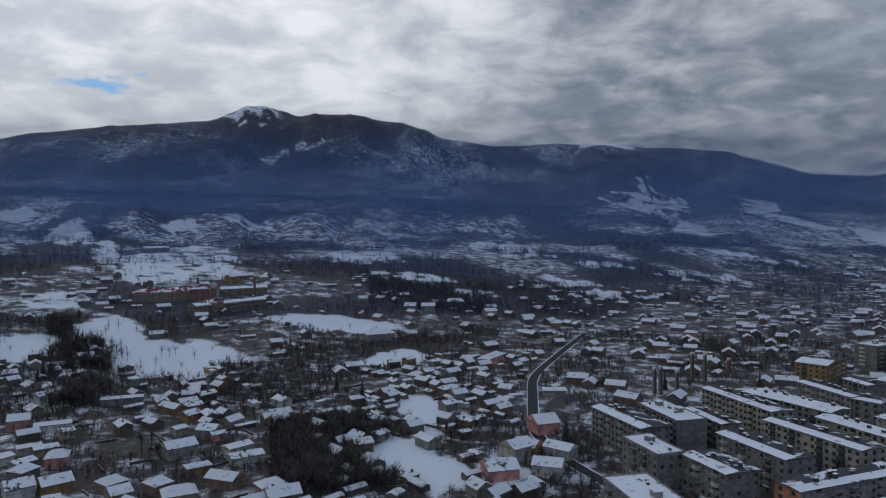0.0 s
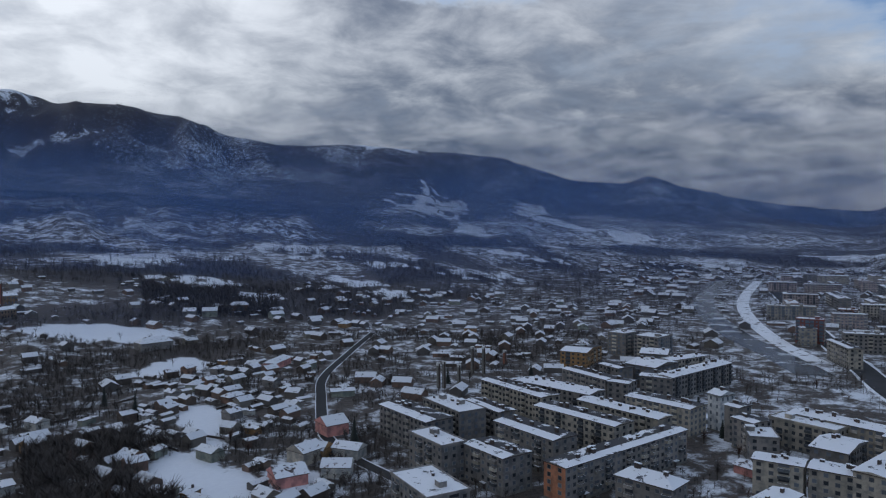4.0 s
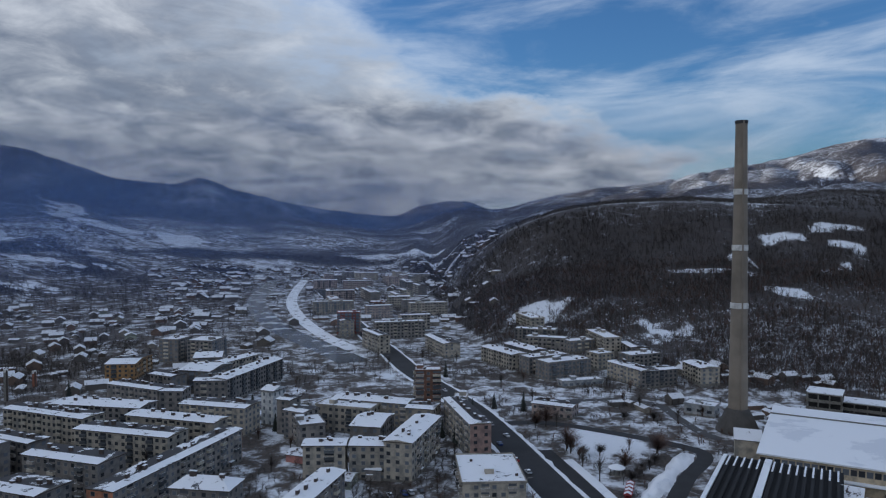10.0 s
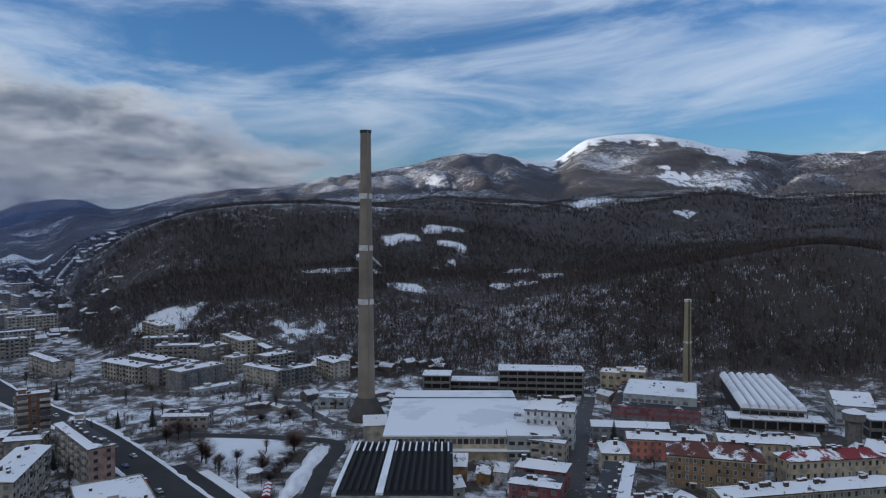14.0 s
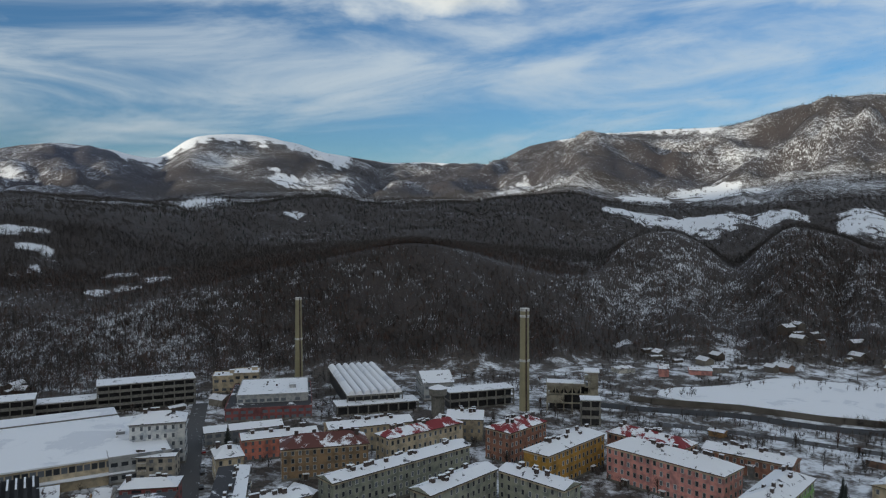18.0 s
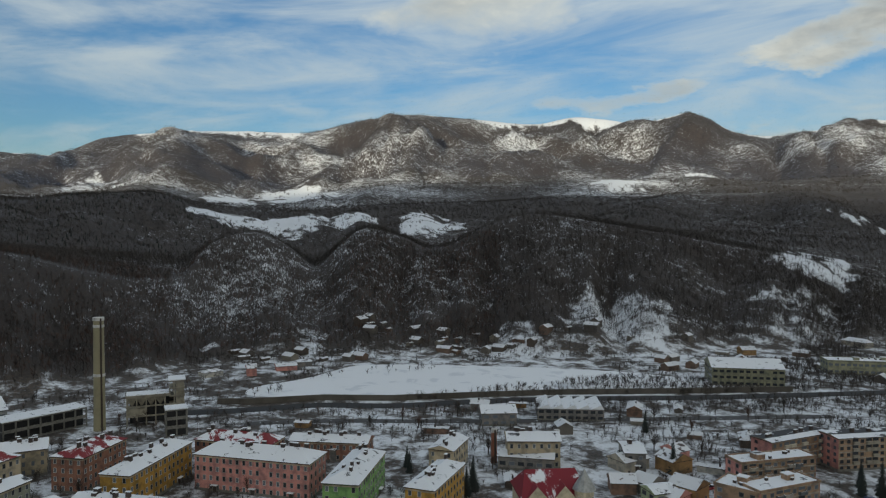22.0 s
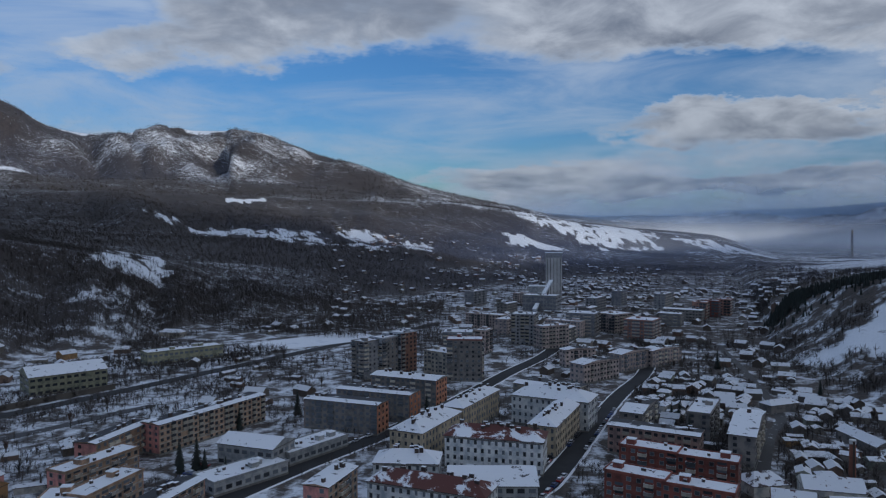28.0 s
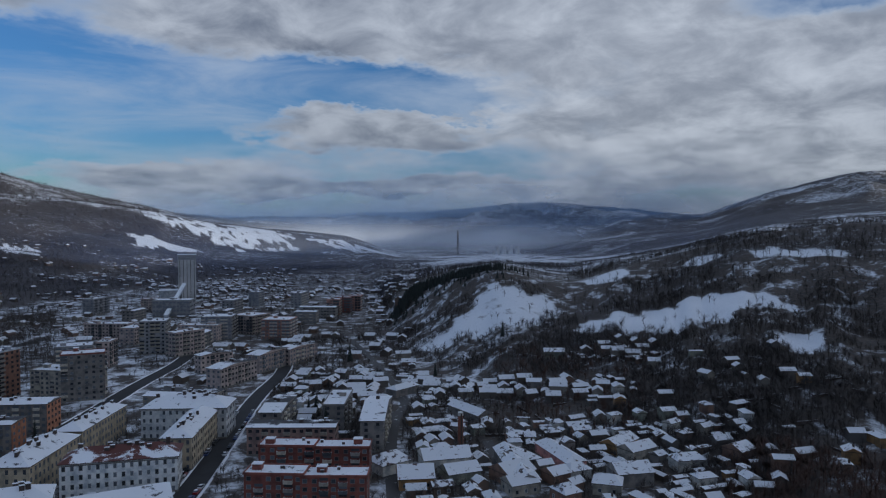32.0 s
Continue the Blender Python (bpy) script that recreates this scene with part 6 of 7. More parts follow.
def strip(name, pts, width, material, label, category, lift=0.07, edge=None):
    """A ribbon laid on the ground along a line of points, smoothed, with a raised kerb of ploughed snow where edge is given."""
    pts = [Vector((*p, 0)) for p in pts]
    line = []
    for i in range(len(pts) - 1):
        p0, p1, p2, p3 = pts[max(i - 1, 0)], pts[i], pts[i + 1], pts[min(i + 2, len(pts) - 1)]
        for k in range(8):
            t = k / 8
            line.append(0.5 * ((2 * p1) + (p2 - p0) * t + (2 * p0 - 5 * p1 + 4 * p2 - p3) * t * t + (3 * p1 - p0 - 3 * p2 + p3) * t ** 3))
    line.append(pts[-1])
    ROADS.append(([(p.x, p.y) for p in line[::4]], width))
    verts, faces = [], []
    for i, p in enumerate(line):
        d = (line[min(i + 1, len(line) - 1)] - line[max(i - 1, 0)]).normalized()
        side = Vector((-d.y, d.x, 0)) * width / 2
        for q, drop in ((p - side * 1.0, -0.3), (p - side, lift), (p, lift + 0.05), (p + side, lift), (p + side, -0.3)):
            verts.append((q.x, q.y, max(level(q.x, q.y), 0) + drop))
    for i in range(len(line) - 1):
        for j in range(4):
            a = i * 5 + j
            faces.append((a + 5, a + 6, a + 1, a))
    ob = tagged(mesh_object(name, verts, faces, [material]), label, category, kind="structure")
    if edge:
        for s in (-1, 1):
            verts, faces = [], []
            for i, p in enumerate(line):
                d = (line[min(i + 1, len(line) - 1)] - line[max(i - 1, 0)]).normalized()
                n_ = Vector((-d.y, d.x, 0)) * s
                jag = edge * (0.7 + 0.6 * noise.noise(p * 0.15))
                for off, up in ((width / 2, 0.05), (width / 2 + jag * 0.5, 0.45), (width / 2 + jag, 0.0)):
                    q = p + n_ * off
                    verts.append((q.x, q.y, max(level(q.x, q.y), 0) + up))
            for i in range(len(line) - 1):
                for j in range(2):
                    a = i * 3 + j
                    faces.append((a, a + 1, a + 4, a + 3) if s < 0 else (a + 3, a + 4, a + 1, a))
            tagged(mesh_object("snow_bank", verts, faces, [FIELD_SNOW], True), "low bank of ploughed snow along the road", "snow", kind="structure")
    return ob


def water_material():
    m = bpy.data.materials.new("river_water")
    m.use_nodes = True
    n = Nodes(m.node_tree)
    v = n.put("ShaderNodeTexCoord", out=3)
    ice = n.ramp(n.noise(v, 0.04, 6, 0.65, 0.5), 0.55, 0.62)
    col = n.mix(ice, (0.028, 0.032, 0.034), (0.52, 0.54, 0.57))
    b = n.put("ShaderNodeBump", {"Height": n.noise(v, 1.2, 4), "Strength": 0.25, "Distance": 0.1})
    n.put("ShaderNodeOutputMaterial", {0: n.put("ShaderNodeBsdfPrincipled", {"Base Color": col, "Roughness": n.ramp(ice, 0, 1, 0.2, 0.8), "Normal": b})})
    return m


strip("main_road", [(176, 64), (230, 127), (257, 158), (279, 184), (304, 216), (329, 255), (360, 304), (404, 363), (461, 442), (538, 542), (630, 660), (752, 819)], 15, ASPHALT, "wide dark wet main road between ploughed snow", "road", edge=3.0)
strip("road", [(61, 254), (49, 285), (44, 308), (43, 332), (50, 394), (58, 445), (83, 514), (126, 623)], 5.5, ASPHALT, "dark wet lane climbing out of the town", "road", edge=0.6)
strip("road", [(-60, -180), (-100, -226), (-114, -239), (-143, -272), (-191, -329), (-219, -360), (-263, -405), (-320, -480)], 9, ASPHALT, "dark street with parked cars between tenements", "road", edge=1.5)
strip("road", [(30, -232), (-19, -277), (-41, -296), (-67, -318), (-118, -367), (-175, -430), (-224, -480), (-267, -533), (-330, -600)], 10, ASPHALT, "dark avenue past the tower blocks", "road", edge=1.5)
strip("road", [(190, -4), (247, -9), (304, -14), (354, -18), (408, -24)], 8, LANE, "slushy works street beside the office", "road")
strip("road", [(-140, -150), (-159, -177), (-199, -224), (-237, -263), (-268, -291), (-323, -379), (-383, -484)], 5, LANE, "slushy street among low houses", "road")
strip("road", [(-170, -110), (-189, -143), (-203, -161), (-240, -205)], 5, LANE, "slushy back lane among sheds", "road")
strip("road", [(285, 188), (302, 168), (306, 137), (305, 101), (296, 90), (268, 88), (232, 82)], 6.5, ASPHALT, "dark wet street round the park", "road")
strip("road", [(320, 198), (352, 178), (368, 156), (370, 138), (350, 120), (333, 104), (326, 92)], 5.5, LANE, "slushy lane below the flats", "road")
strip("road", [(264, 148), (237, 117), (221, 99)], 6.5, ASPHALT, "dark side lane along the main road", "road")
strip("pavement", [(259, 134), (243, 115.5), (225, 96)], 4, FIELD_SNOW, "snow-covered pavement beside the park", "pavement", 0.2)
strip("river", [(820, 1015), (642, 827), (544, 707), (475, 599), (420, 500), (388, 422), (357, 354)], 24, water_material(), "grey half-frozen river", "river", 0.05)
strip("river_bank", [(875, 996), (645, 759), (519, 603), (431, 466), (394, 390)], 14, snowy("gravel_bank_snow", (0.13, 0.12, 0.11), 0.42, 0.10, 0.82), "broad snowy gravel bank of the river", "bank", 0.25)
strip("river", [(330, -215), (300, -246), (274, -277), (241, -298), (208, -332), (171, -366), (115, -408), (62, -452), (-60, -560), (-200, -680)], 11, ASPHALT, "dark narrow river channel", "river", 0.05)
strip("railway", [(278, -229), (249, -255), (212, -280), (175, -306), (128, -342), (40, -410)], 7, LANE, "railway sidings half under snow", "railway")


def snow_field(outline, label):
    """A level field: its outline rounded off and filled."""
    pts = [Vector((*p, 0.3)) for p in outline]
    for _ in range(3):
        pts = [q for a, b in zip(pts, pts[1:] + pts[:1]) for q in (a.lerp(b, 0.25), a.lerp(b, 0.75))]
    n = len(pts)
    verts = [tuple(p) for p in pts] + [(p.x, p.y, -0.5) for p in pts]
    faces = [list(range(n))] + [(i, i + n, (i + 1) % n + n, (i + 1) % n) for i in range(n)]
    mid = sum(pts, Vector()) / n
    FOOTPRINTS.append((mid.x, mid.y, math.atan2(pts[0].y - pts[n // 2].y, pts[0].x - pts[n // 2].x), 105, 34))
    tagged(mesh_object("snow_field", verts, faces, [FIELD_SNOW]), label, "field", kind="structure")


snow_field([(318, -262), (342, -282), (330, -318), (334, -352), (335, -380), (259, -424), (172, -462), (96, -462), (117, -425), (214, -352)], "wide empty snow field by the river")
snow_field([(40, -580), (-113, -660), (-130, -600), (-4, -560)], "snow-covered sports field")


def river_wall(pts):
    verts, faces = [], []
    for x, y in pts:
        for dx, z in ((0, -0.5), (0, 3.2), (0.8, 3.2), (0.8, -0.5)):
            d = Vector((x, y, 0)).normalized() * dx
            verts.append((x + d.x, y + d.y, z))
    for i in range(len(pts) - 1):
        for j in range(3):
            a = i * 4 + j
            faces.append((a, a + 4, a + 5, a + 1))
    tagged(mesh_object("river_wall", verts, faces, [surface("flood_wall_concrete", (0.125, 0.11, 0.092), scale=0.1, grain=1.5)]), "stained concrete flood wall below the field", "wall", kind="structure")


river_wall([(322, -246), (308, -256), (281, -286), (248, -307), (214, -340), (177, -374), (121, -416), (66, -460)])

# ---- the houses that stand out, then the rest of the quarters ----
house(-199, 327, 24, 9, 9, 5, "rose")
house(-181, 323, 25, 15, 7, 3, "plaster")
house(-171, 315, 43, 6, 7, 3, "cream")
house(-176, 295, 40, 9, 6, 3, "cream")
house(-168, 294, 35, 9, 7, 3, "cream")
house(-156, 281, 20, 8, 9, 4, "rose")
house(-168, 277, 59, 8, 7, 3, "greygreen")
house(-161, 266, 71, 8, 8, 3.5, "grey")
house(-179, 282, 61, 6, 7, 3, "plaster")
house(-152, 248, 41, 9, 9, 4, "plaster")
house(-141, 252, 41, 10, 9, 4, "ochre")
house(-121, 253, 53, 8, 8, 3.5, "brown")
house(-114, 243, 43, 7, 8, 3.5, "grey")
house(-103, 250, 54, 7, 8, 4, "brown")
house(-92, 241, 27, 11, 9, 4, "cream")
house(-111, 292, 39, 12, 9, 4.5, "cream")
house(-107, 318, -13, 9, 8, 4, "grey")
house(-102, 314, 35, 6, 6, 3, "rose")
house(-88, 296, 49, 11, 7, 3, "plaster")
house(-81, 284, 32, 13, 8, 3, "plaster")
house(-81, 257, -20, 12, 8, 3.5, "brown")
house(-96, 271, 35, 9, 6, 3, "ochre")
house(-123, 323, 52, 6, 6, 3, "greygreen")
house(-139, 357, -35, 14, 7, 3.5, "brown")
house(-126, 346, 59, 8, 7, 3.5, "ochre")
house(-62, 248, 38, 9, 8, 4, "brown")
house(-56, 240, 27, 11, 9, 4, "grey")
house(-169, 367, 20, 20, 6, 3, "grey")
house(30, 288, 36, 11, 10, 5, "cream")
house(21, 265, 14, 12, 11, 4, "rose")
house(46, 324, 19, 11, 12, 5, "rose")
house(62, 395, -2, 13, 8, 3, "greygreen")
house(33, 492, 61, 24, 9, 4, "rose")
for x, y, turn, length, depth, height, wall, roof in ((-193, 631, 52.6, 74, 12, 7.5, "brownstone", "gable"), (-255, 668, 34, 74, 13, 9, "brownstone", "redhip"),
                                                      (-236, 676, 124, 20, 15, 12, "brickred", "redhip"), (-203, 712, 30, 46, 12, 8, "brownstone", "gable"), (-203, 618, 142.6, 15, 11, 9.5, "brickred", "redhip")):
    block(x, y, turn, length, depth, height, wall, roof, style="old", label="dark brick wing of an old hospital with snowy roof", name="institution_wing")
house(-232, 802, 64, 40, 10, 5, "ochre")
house(-408, 996, 59, 40, 10, 6, "grey")
house(-53, 571, 27, 24, 14, 5, "grey")
house(-33, 701, -3, 11, 11, 5, "grey")
house(-15, 701, -3, 13, 11, 5, "greygreen")
house(12, 733, -3, 18, 11, 5, "ochre")
house(46, 696, 19, 12, 10, 5, "greygreen")
house(48, 288, -39, 12, 8, 4, "plaster")
house(40, 268, -18, 11, 9, 4, "plaster")
house(-22, 263, -33, 8, 7, 3, "greygreen")
house(-29, 313, 52, 7, 6, 3, "greygreen")
house(35, 292, -34, 10, 9, 4, "ochre")
house(-184, -208, 172, 14, 12, 4, "plaster")
house(-180, -189, 141, 13, 13, 4, "ochre")
house(-201, -194, 148, 19, 12, 5, "plaster")
house(-195, -180, 156, 13, 10, 4, "greygreen")
house(-215, -169, 52, 40, 9, 4, "grey")
house(-228, -176, 70, 16, 8, 3, "grey")
house(-220, -174, 150, 7, 10, 3.5, "cream")
house(-209, -166, 169, 13, 12, 4, "brown")
house(-201, -156, 157, 11, 9, 4, "cream")
house(-239, -165, 62, 28, 9, 4, "rose")
house(-219, -153, 165, 8, 8, 3.5, "brown")
house(-228, -150, 155, 9, 8, 3.5, "plaster")
house(-223, -133, 117, 10, 9, 4, "cream")
house(-237, -132, 146, 14, 11, 5, "grey")
house(-205, -139, 163, 7, 9, 4, "brown")
house(-269, -155, 180, 17, 9, 4, "ochre")
house(-266, -145, 167, 14, 9, 4, "cream")
house(-266, -123, 144, 12, 8, 3.5, "plaster")
house(-264, -237, 77, 27, 9, 4, "grey")
house(-275, -299, -176, 19, 8, 4, "grey")
house(-282, -109, 167, 9, 9, 3.5, "brown")
house(-381, -268, 133, 13, 8, 4, "greygreen")
house(-931, -317, 172, 40, 14, 5, "cream")
house(206, -215, -172, 10, 10, 5, "grey")
house(99, -274, -116, 13, 10, 4, "cream")
house(83, -281, 150, 10, 10, 5, "ochre")
house(92, -248, -150, 9, 9, 4, "brown")
house(86, -293, -116, 7, 9, 5, "rose")
house(69, -252, 168, 10, 10, 6, "ochre")
house(72, -242, 167, 9, 9, 5, "rose")
house(84, -253, 162, 8, 9, 4, "grey")
house(49, -674, 149, 21, 10, 4, "cream")
house(116, -580, -141, 11, 9, 4, "ochre")
house(370, -310, -125, 6, 9, 5, "rose")
house(365, -336, -125, 14, 9, 3, "rose")
house(366, -354, -125, 10, 9, 3, "grey")
house(390, -293, -97, 13, 9, 3, "plaster")
house(196, 183, -61, 6, 9, 4, "grey")
house(192, 221, -72, 9, 9, 3, "rose")
house(182, 188, -64, 11, 9, 3, "greygreen")
house(306, 76, -74, 10, 12, 9, "cream")
house(264, 23, -94, 5, 8, 4, "ochre")
house(249, 33, -62, 5, 10, 4, "greygreen")
house(267, 33, -86, 6, 12, 6, "ochre")
house(267, 16, -101, 3, 9, 4, "plaster")
village(1, 260, -36, 8, 205, 520, 40, 0.82, 85)
village(2, 130, -36, 12, 420, 900, 30, 1.0)
village(3, 170, 6, 34, 330, 950, 60, 1.05, 10)
village(4, 165, 222, 250, 205, 350, 60, 0.62, 80)
village(13, 34, 240, 262, 240, 420, 40, 0.64, 12)
village(5, 210, 213, 243, 300, 470, 45, 0.78, 10)
village(6, 300, 203, 224, 430, 1300, 130, 0.88)
village(7, 290, 188, 214, 700, 1700, 40, 0.75)
village(8, 50, 126, 178, 500, 620, 0, 0.9)
village(9, 330, 30, 57, 560, 1700, 45, 1.3, 0, 0.9)
village(10, 60, 57, 82, 380, 480, 60, 0.9)
village(11, 22, 90, 178, 225, 420, 20, 1.0, 12)
village(12, 22, 178, 200, 380, 700, 45, 1.0)
far_houses_mesh()


# ---- trees and bushes of the town ----
def town_plants(name, seed, count, h0, h1, r0, r1, shapes, material, low, high, label, thick=0.4, limit=3.2):
    rng = np.random.default_rng(seed)
    x, y = sow(rng, count, h0, h1, r0, r1)
    z, up = land(x, y)
    clump = fbm(x / 34, y / 34, 3, seed + 40)
    on = clear_of(x, y, 0.3) & (open_snow(x, y) < 0.3) & (rng.uniform(0, 1, count) < np.clip((clump - thick) * 5, 0.03, 1)) & (up < limit)
    x, y, z = x[on], y[on], np.maximum(z[on], 0)
    scatter_mesh(name, shapes, x, y, z - 0.1, rng.uniform(low, high, len(x)), material, rng, label)


_rng = np.random.default_rng(9)
BUSHY = [bare_tree(_rng, 24, 1.0, 0.44, 0.017) for _ in range(6)]
town_plants("garden_trees", 21, 17000, -36, 30, 190, 640, BUSHY, BARK, 3, 7.5, "leafless fruit trees and bushes between the gardens")
town_plants("garden_trees", 22, 19000, 212, 262, 195, 620, BUSHY, BARK, 3, 8, "leafless trees and bushes among the houses")
town_plants("street_trees", 23, 11000, 30, 125, 200, 470, BUSHY, BARK, 2, 6, "leafless street trees and bushes", 0.44)
town_plants("street_trees", 24, 16000, 125, 212, 200, 560, BUSHY, BARK, 2.5, 6, "leafless bushes along the river and railway", 0.44)
town_plants("valley_trees", 25, 16000, 20, 57, 430, 1700, NEAR_TREES, BARK, 6, 11, "leafless trees between the houses up the valley", 0.42)
town_plants("valley_trees", 26, 18000, 178, 224, 480, 1700, NEAR_TREES, BARK, 6, 11, "leafless trees between the houses down the valley", 0.42)
# close thickets on the banks
for s, h0, h1, r0, r1, count, low, high in ((31, 346, 356, 250, 345, 1300, 6, 12), (32, 330.5, 334.5, 400, 610, 1000, 8, 16), (33, 339, 351, 380, 480, 600, 4, 8), (34, 241, 262, 300, 470, 1700, 4, 8),
                                            (35, 248, 262, 225, 310, 1300, 4, 8), (36, 230, 242, 330, 480, 800, 4, 8), (41, 226, 256, 210, 330, 1300, 3, 6), (37, -6, 4, 700, 860, 1500, 8, 14), (38, 346, 362, 480, 560, 600, 4, 8), (42, 236, 252, 270, 420, 2400, 3, 7),
                                            (43, 148, 182, 380, 475, 3200, 2.5, 6), (44, 166, 184, 485, 570, 2000, 3, 7), (45, -14, 16, 222, 350, 2200, 3, 6.5)):
    town_plants("thicket", s, count, h0, h1, r0, r1, BUSHY, BARK_RUSSET if s in (35, 36) else BARK, low, high, "close dark thicket of leafless trees on the bank", 0.30)
town_plants("valley_wood", 39, 9000, 172, 197, 560, 900, NEAR_TREES, BARK, 6, 10, "dark leafless wood at the foot of the slope", 0.25)
town_plants("russet_bushes", 27, 3500, 40, 150, 220, 480, BUSHY, BARK_RUSSET, 3, 6, "russet willow bushes and dry shrubs", 0.5)


def tree_meshes(seed, height, twigs=90, reach=0.33):
    rng = np.random.default_rng(seed)
    bm = bmesh.new()
    tube(bm, [(0.28, -0.4), (0.2, height * 0.3), (0.1, height * 0.62)], 7)
    trunk = bpy.data.meshes.new("trunk")
    bm.to_mesh(trunk)
    bm.free()
    trunk.materials.append(BARK)
    tri = bare_tree(rng, twigs, height, height * reach, 0.11)[2:]
    crown = bpy.data.meshes.new("crown")
    crown.from_pydata([tuple(p) for t in tri for p in t], [], [(i, i + 1, i + 2) for i in range(0, len(tri) * 3, 3)])
    crown.materials.append(BARK if seed % 3 else BARK_RUSSET)
    return trunk, crown


TREES = [tree_meshes(s, h) for s, h in ((1, 9), (2, 11), (3, 8), (4, 13), (6, 10))]
TREES += [tree_meshes(s, h, 320, 0.6) for s, h in ((9, 13), (12, 10), (13, 6))]


def tree(x, y, kind):
    trunk, crown = TREES[kind]
    root = tagged(new("bare_tree"), "leafless winter tree with a twiggy spreading crown", "tree", "winter trees of the town")
    root.matrix_world = pose(x, y, max(level(x, y), 0), 0, 0, (x * 37 + y * 11) % 360)
    link_part("trunk", trunk, root)
    link_part("crown", crown, root)


def fir_mesh(seed, height):
    """A dark conifer of many drooping fans of needles round a stem."""
    rng = np.random.default_rng(seed)
    verts, faces = [], []
    for k in range(150):
        u = (k + 0.5) / 150
        a, z = k * 2.399, height * (0.06 + 0.9 * u)
        reach = (1 - u) ** 0.8 * height * 0.2 * rng.uniform(0.7, 1.2) + 0.12
        b = len(verts)
        for da, rr, dz in ((0, 0.05, 0.25), (-0.42, reach * 0.8, -reach * 0.35), (0, reach, -reach * 0.5), (0.42, reach * 0.8, -reach * 0.35)):
            verts.append((math.cos(a + da) * rr, math.sin(a + da) * rr, z + dz))
        faces += [(b, b + 1, b + 2), (b, b + 2, b + 3)]
    me = bpy.data.meshes.new("crown")
    me.from_pydata(verts, [], faces)
    me.materials.append(NEEDLES)
    return me


FIRS = [fir_mesh(s, h) for s, h in ((1, 11), (2, 14), (3, 9))]
bm_ = tube(bmesh.new(), [(0.22, -0.4), (0.16, 2), (0.06, 8)], 7)
FIR_STEM = bpy.data.meshes.new("trunk")
bm_.to_mesh(FIR_STEM)
bm_.free()
FIR_STEM.materials.append(BARK)


def fir(x, y, kind):
    root = tagged(new("fir_tree"), "dark narrow fir tree with drooping boughs", "tree", "firs of the town")
    root.matrix_world = pose(x, y, max(level(x, y), 0), 0, 0, (x * 53 + y * 7) % 360)
    link_part("trunk", FIR_STEM, root)
    link_part("crown", FIRS[kind], root)


fir(182, 403, 0)
fir(218, 287, 1)
fir(226, 283, 2)
fir(220, 274, 0)
fir(199, 269, 1)
fir(212, 262, 2)
fir(212, 283, 0)
fir(220, 274, 1)
fir(252, 194, 2)
fir(234, 184, 0)
fir(250, 184, 1)
fir(293, 206, 2)
fir(315, 189, 0)
fir(212, 210, 1)
fir(235, 265, 2)
fir(19, -292, 0)
fir(13, -294, 1)
fir(10, -292, 2)
fir(-4, -347, 0)
fir(-33, -366, 1)
fir(2, -280, 2)
fir(20, -301, 0)
fir(-56, -344, 0)
fir(-57, -336, 1)
fir(-211, -301, 2)
fir(-211, -295, 0)
fir(-94, -337, 1)
fir(53, 305, 0)
fir(52, 298, 1)
fir(-238, 415, 2)
fir(128, 405, 0)
fir(-266, 761, 1)
fir(-233, 401, 2)
fir(-63, 410, 0)
fir(-44, 377, 1)
fir(357, 272, 0)
fir(248, 181, 1)
fir(310, 204, 2)
fir(320, -30, 0)
fir(136, -211, 0)
fir(137, -217, 1)
fir(173, -224, 2)
fir(110, -327, 0)
fir(82, -277, 1)
fir(168, -219, 2)
fir(-216, -301, 0)
fir(-195, -265, 1)
fir(-324, -321, 2)
fir(-393, -321, 0)
fir(-317, -401, 1)
tree(254, 125, 0)
tree(286, 119, 2)
tree(352, 141, 3)
tree(361, 154, 4)
tree(336, 196, 0)
tree(341, 117, 1)
tree(360, 111, 2)
tree(244, 113, 3)
tree(388, 161, 4)
tree(391, 177, 0)
tree(175, 219, 0)
tree(202, 188, 1)
tree(199, 236, 2)
tree(247, 175, 3)
tree(195, 196, 4)
tree(272, 141, 0)
tree(299, 161, 1)
tree(261, 130, 2)
tree(351, 226, 3)
tree(373, 224, 4)
tree(405, 299, 0)
tree(358, 322, 1)
tree(329, 326, 2)
tree(389, 317, 3)
tree(250, -131, 0)
tree(237, -127, 1)
tree(219, -163, 2)
tree(214, -166, 3)
tree(202, -167, 4)
tree(309, -190, 0)
tree(317, -200, 1)
tree(329, -193, 2)
tree(232, -169, 3)
tree(204, -180, 4)
tree(264, -99, 0)
tree(224, -260, 0)
tree(154, -256, 1)
tree(143, -241, 2)
tree(163, -320, 3)
tree(148, -328, 4)
tree(124, -330, 0)
tree(113, -349, 1)
tree(203, -272, 2)
tree(198, -299, 3)
tree(216, -276, 4)
tree(98, -303, 0)
tree(78, -304, 1)
tree(92, -340, 2)
tree(62, -403, 3)
tree(74, -375, 4)
tree(42, -470, 0)
tree(20, -481, 1)
tree(-4, -514, 2)
tree(-37, -516, 3)
tree(-63, -497, 4)
tree(-82, -372, 0)
tree(-53, -427, 1)
tree(-140, -324, 2)
tree(-180, -332, 3)
tree(-112, -403, 4)
tree(-160, -437, 0)
tree(139, 343, 0)
tree(141, 402, 1)
tree(199, 258, 2)
tree(145, 257, 3)
tree(173, 252, 4)
tree(85, 286, 0)
tree(-60, 329, 0)
tree(-55, 316, 1)
tree(-52, 304, 2)
tree(-47, 296, 3)
tree(-59, 304, 4)
tree(-53, 289, 0)
tree(-47, 281, 1)
tree(-42, 275, 2)
tree(-41, 288, 3)
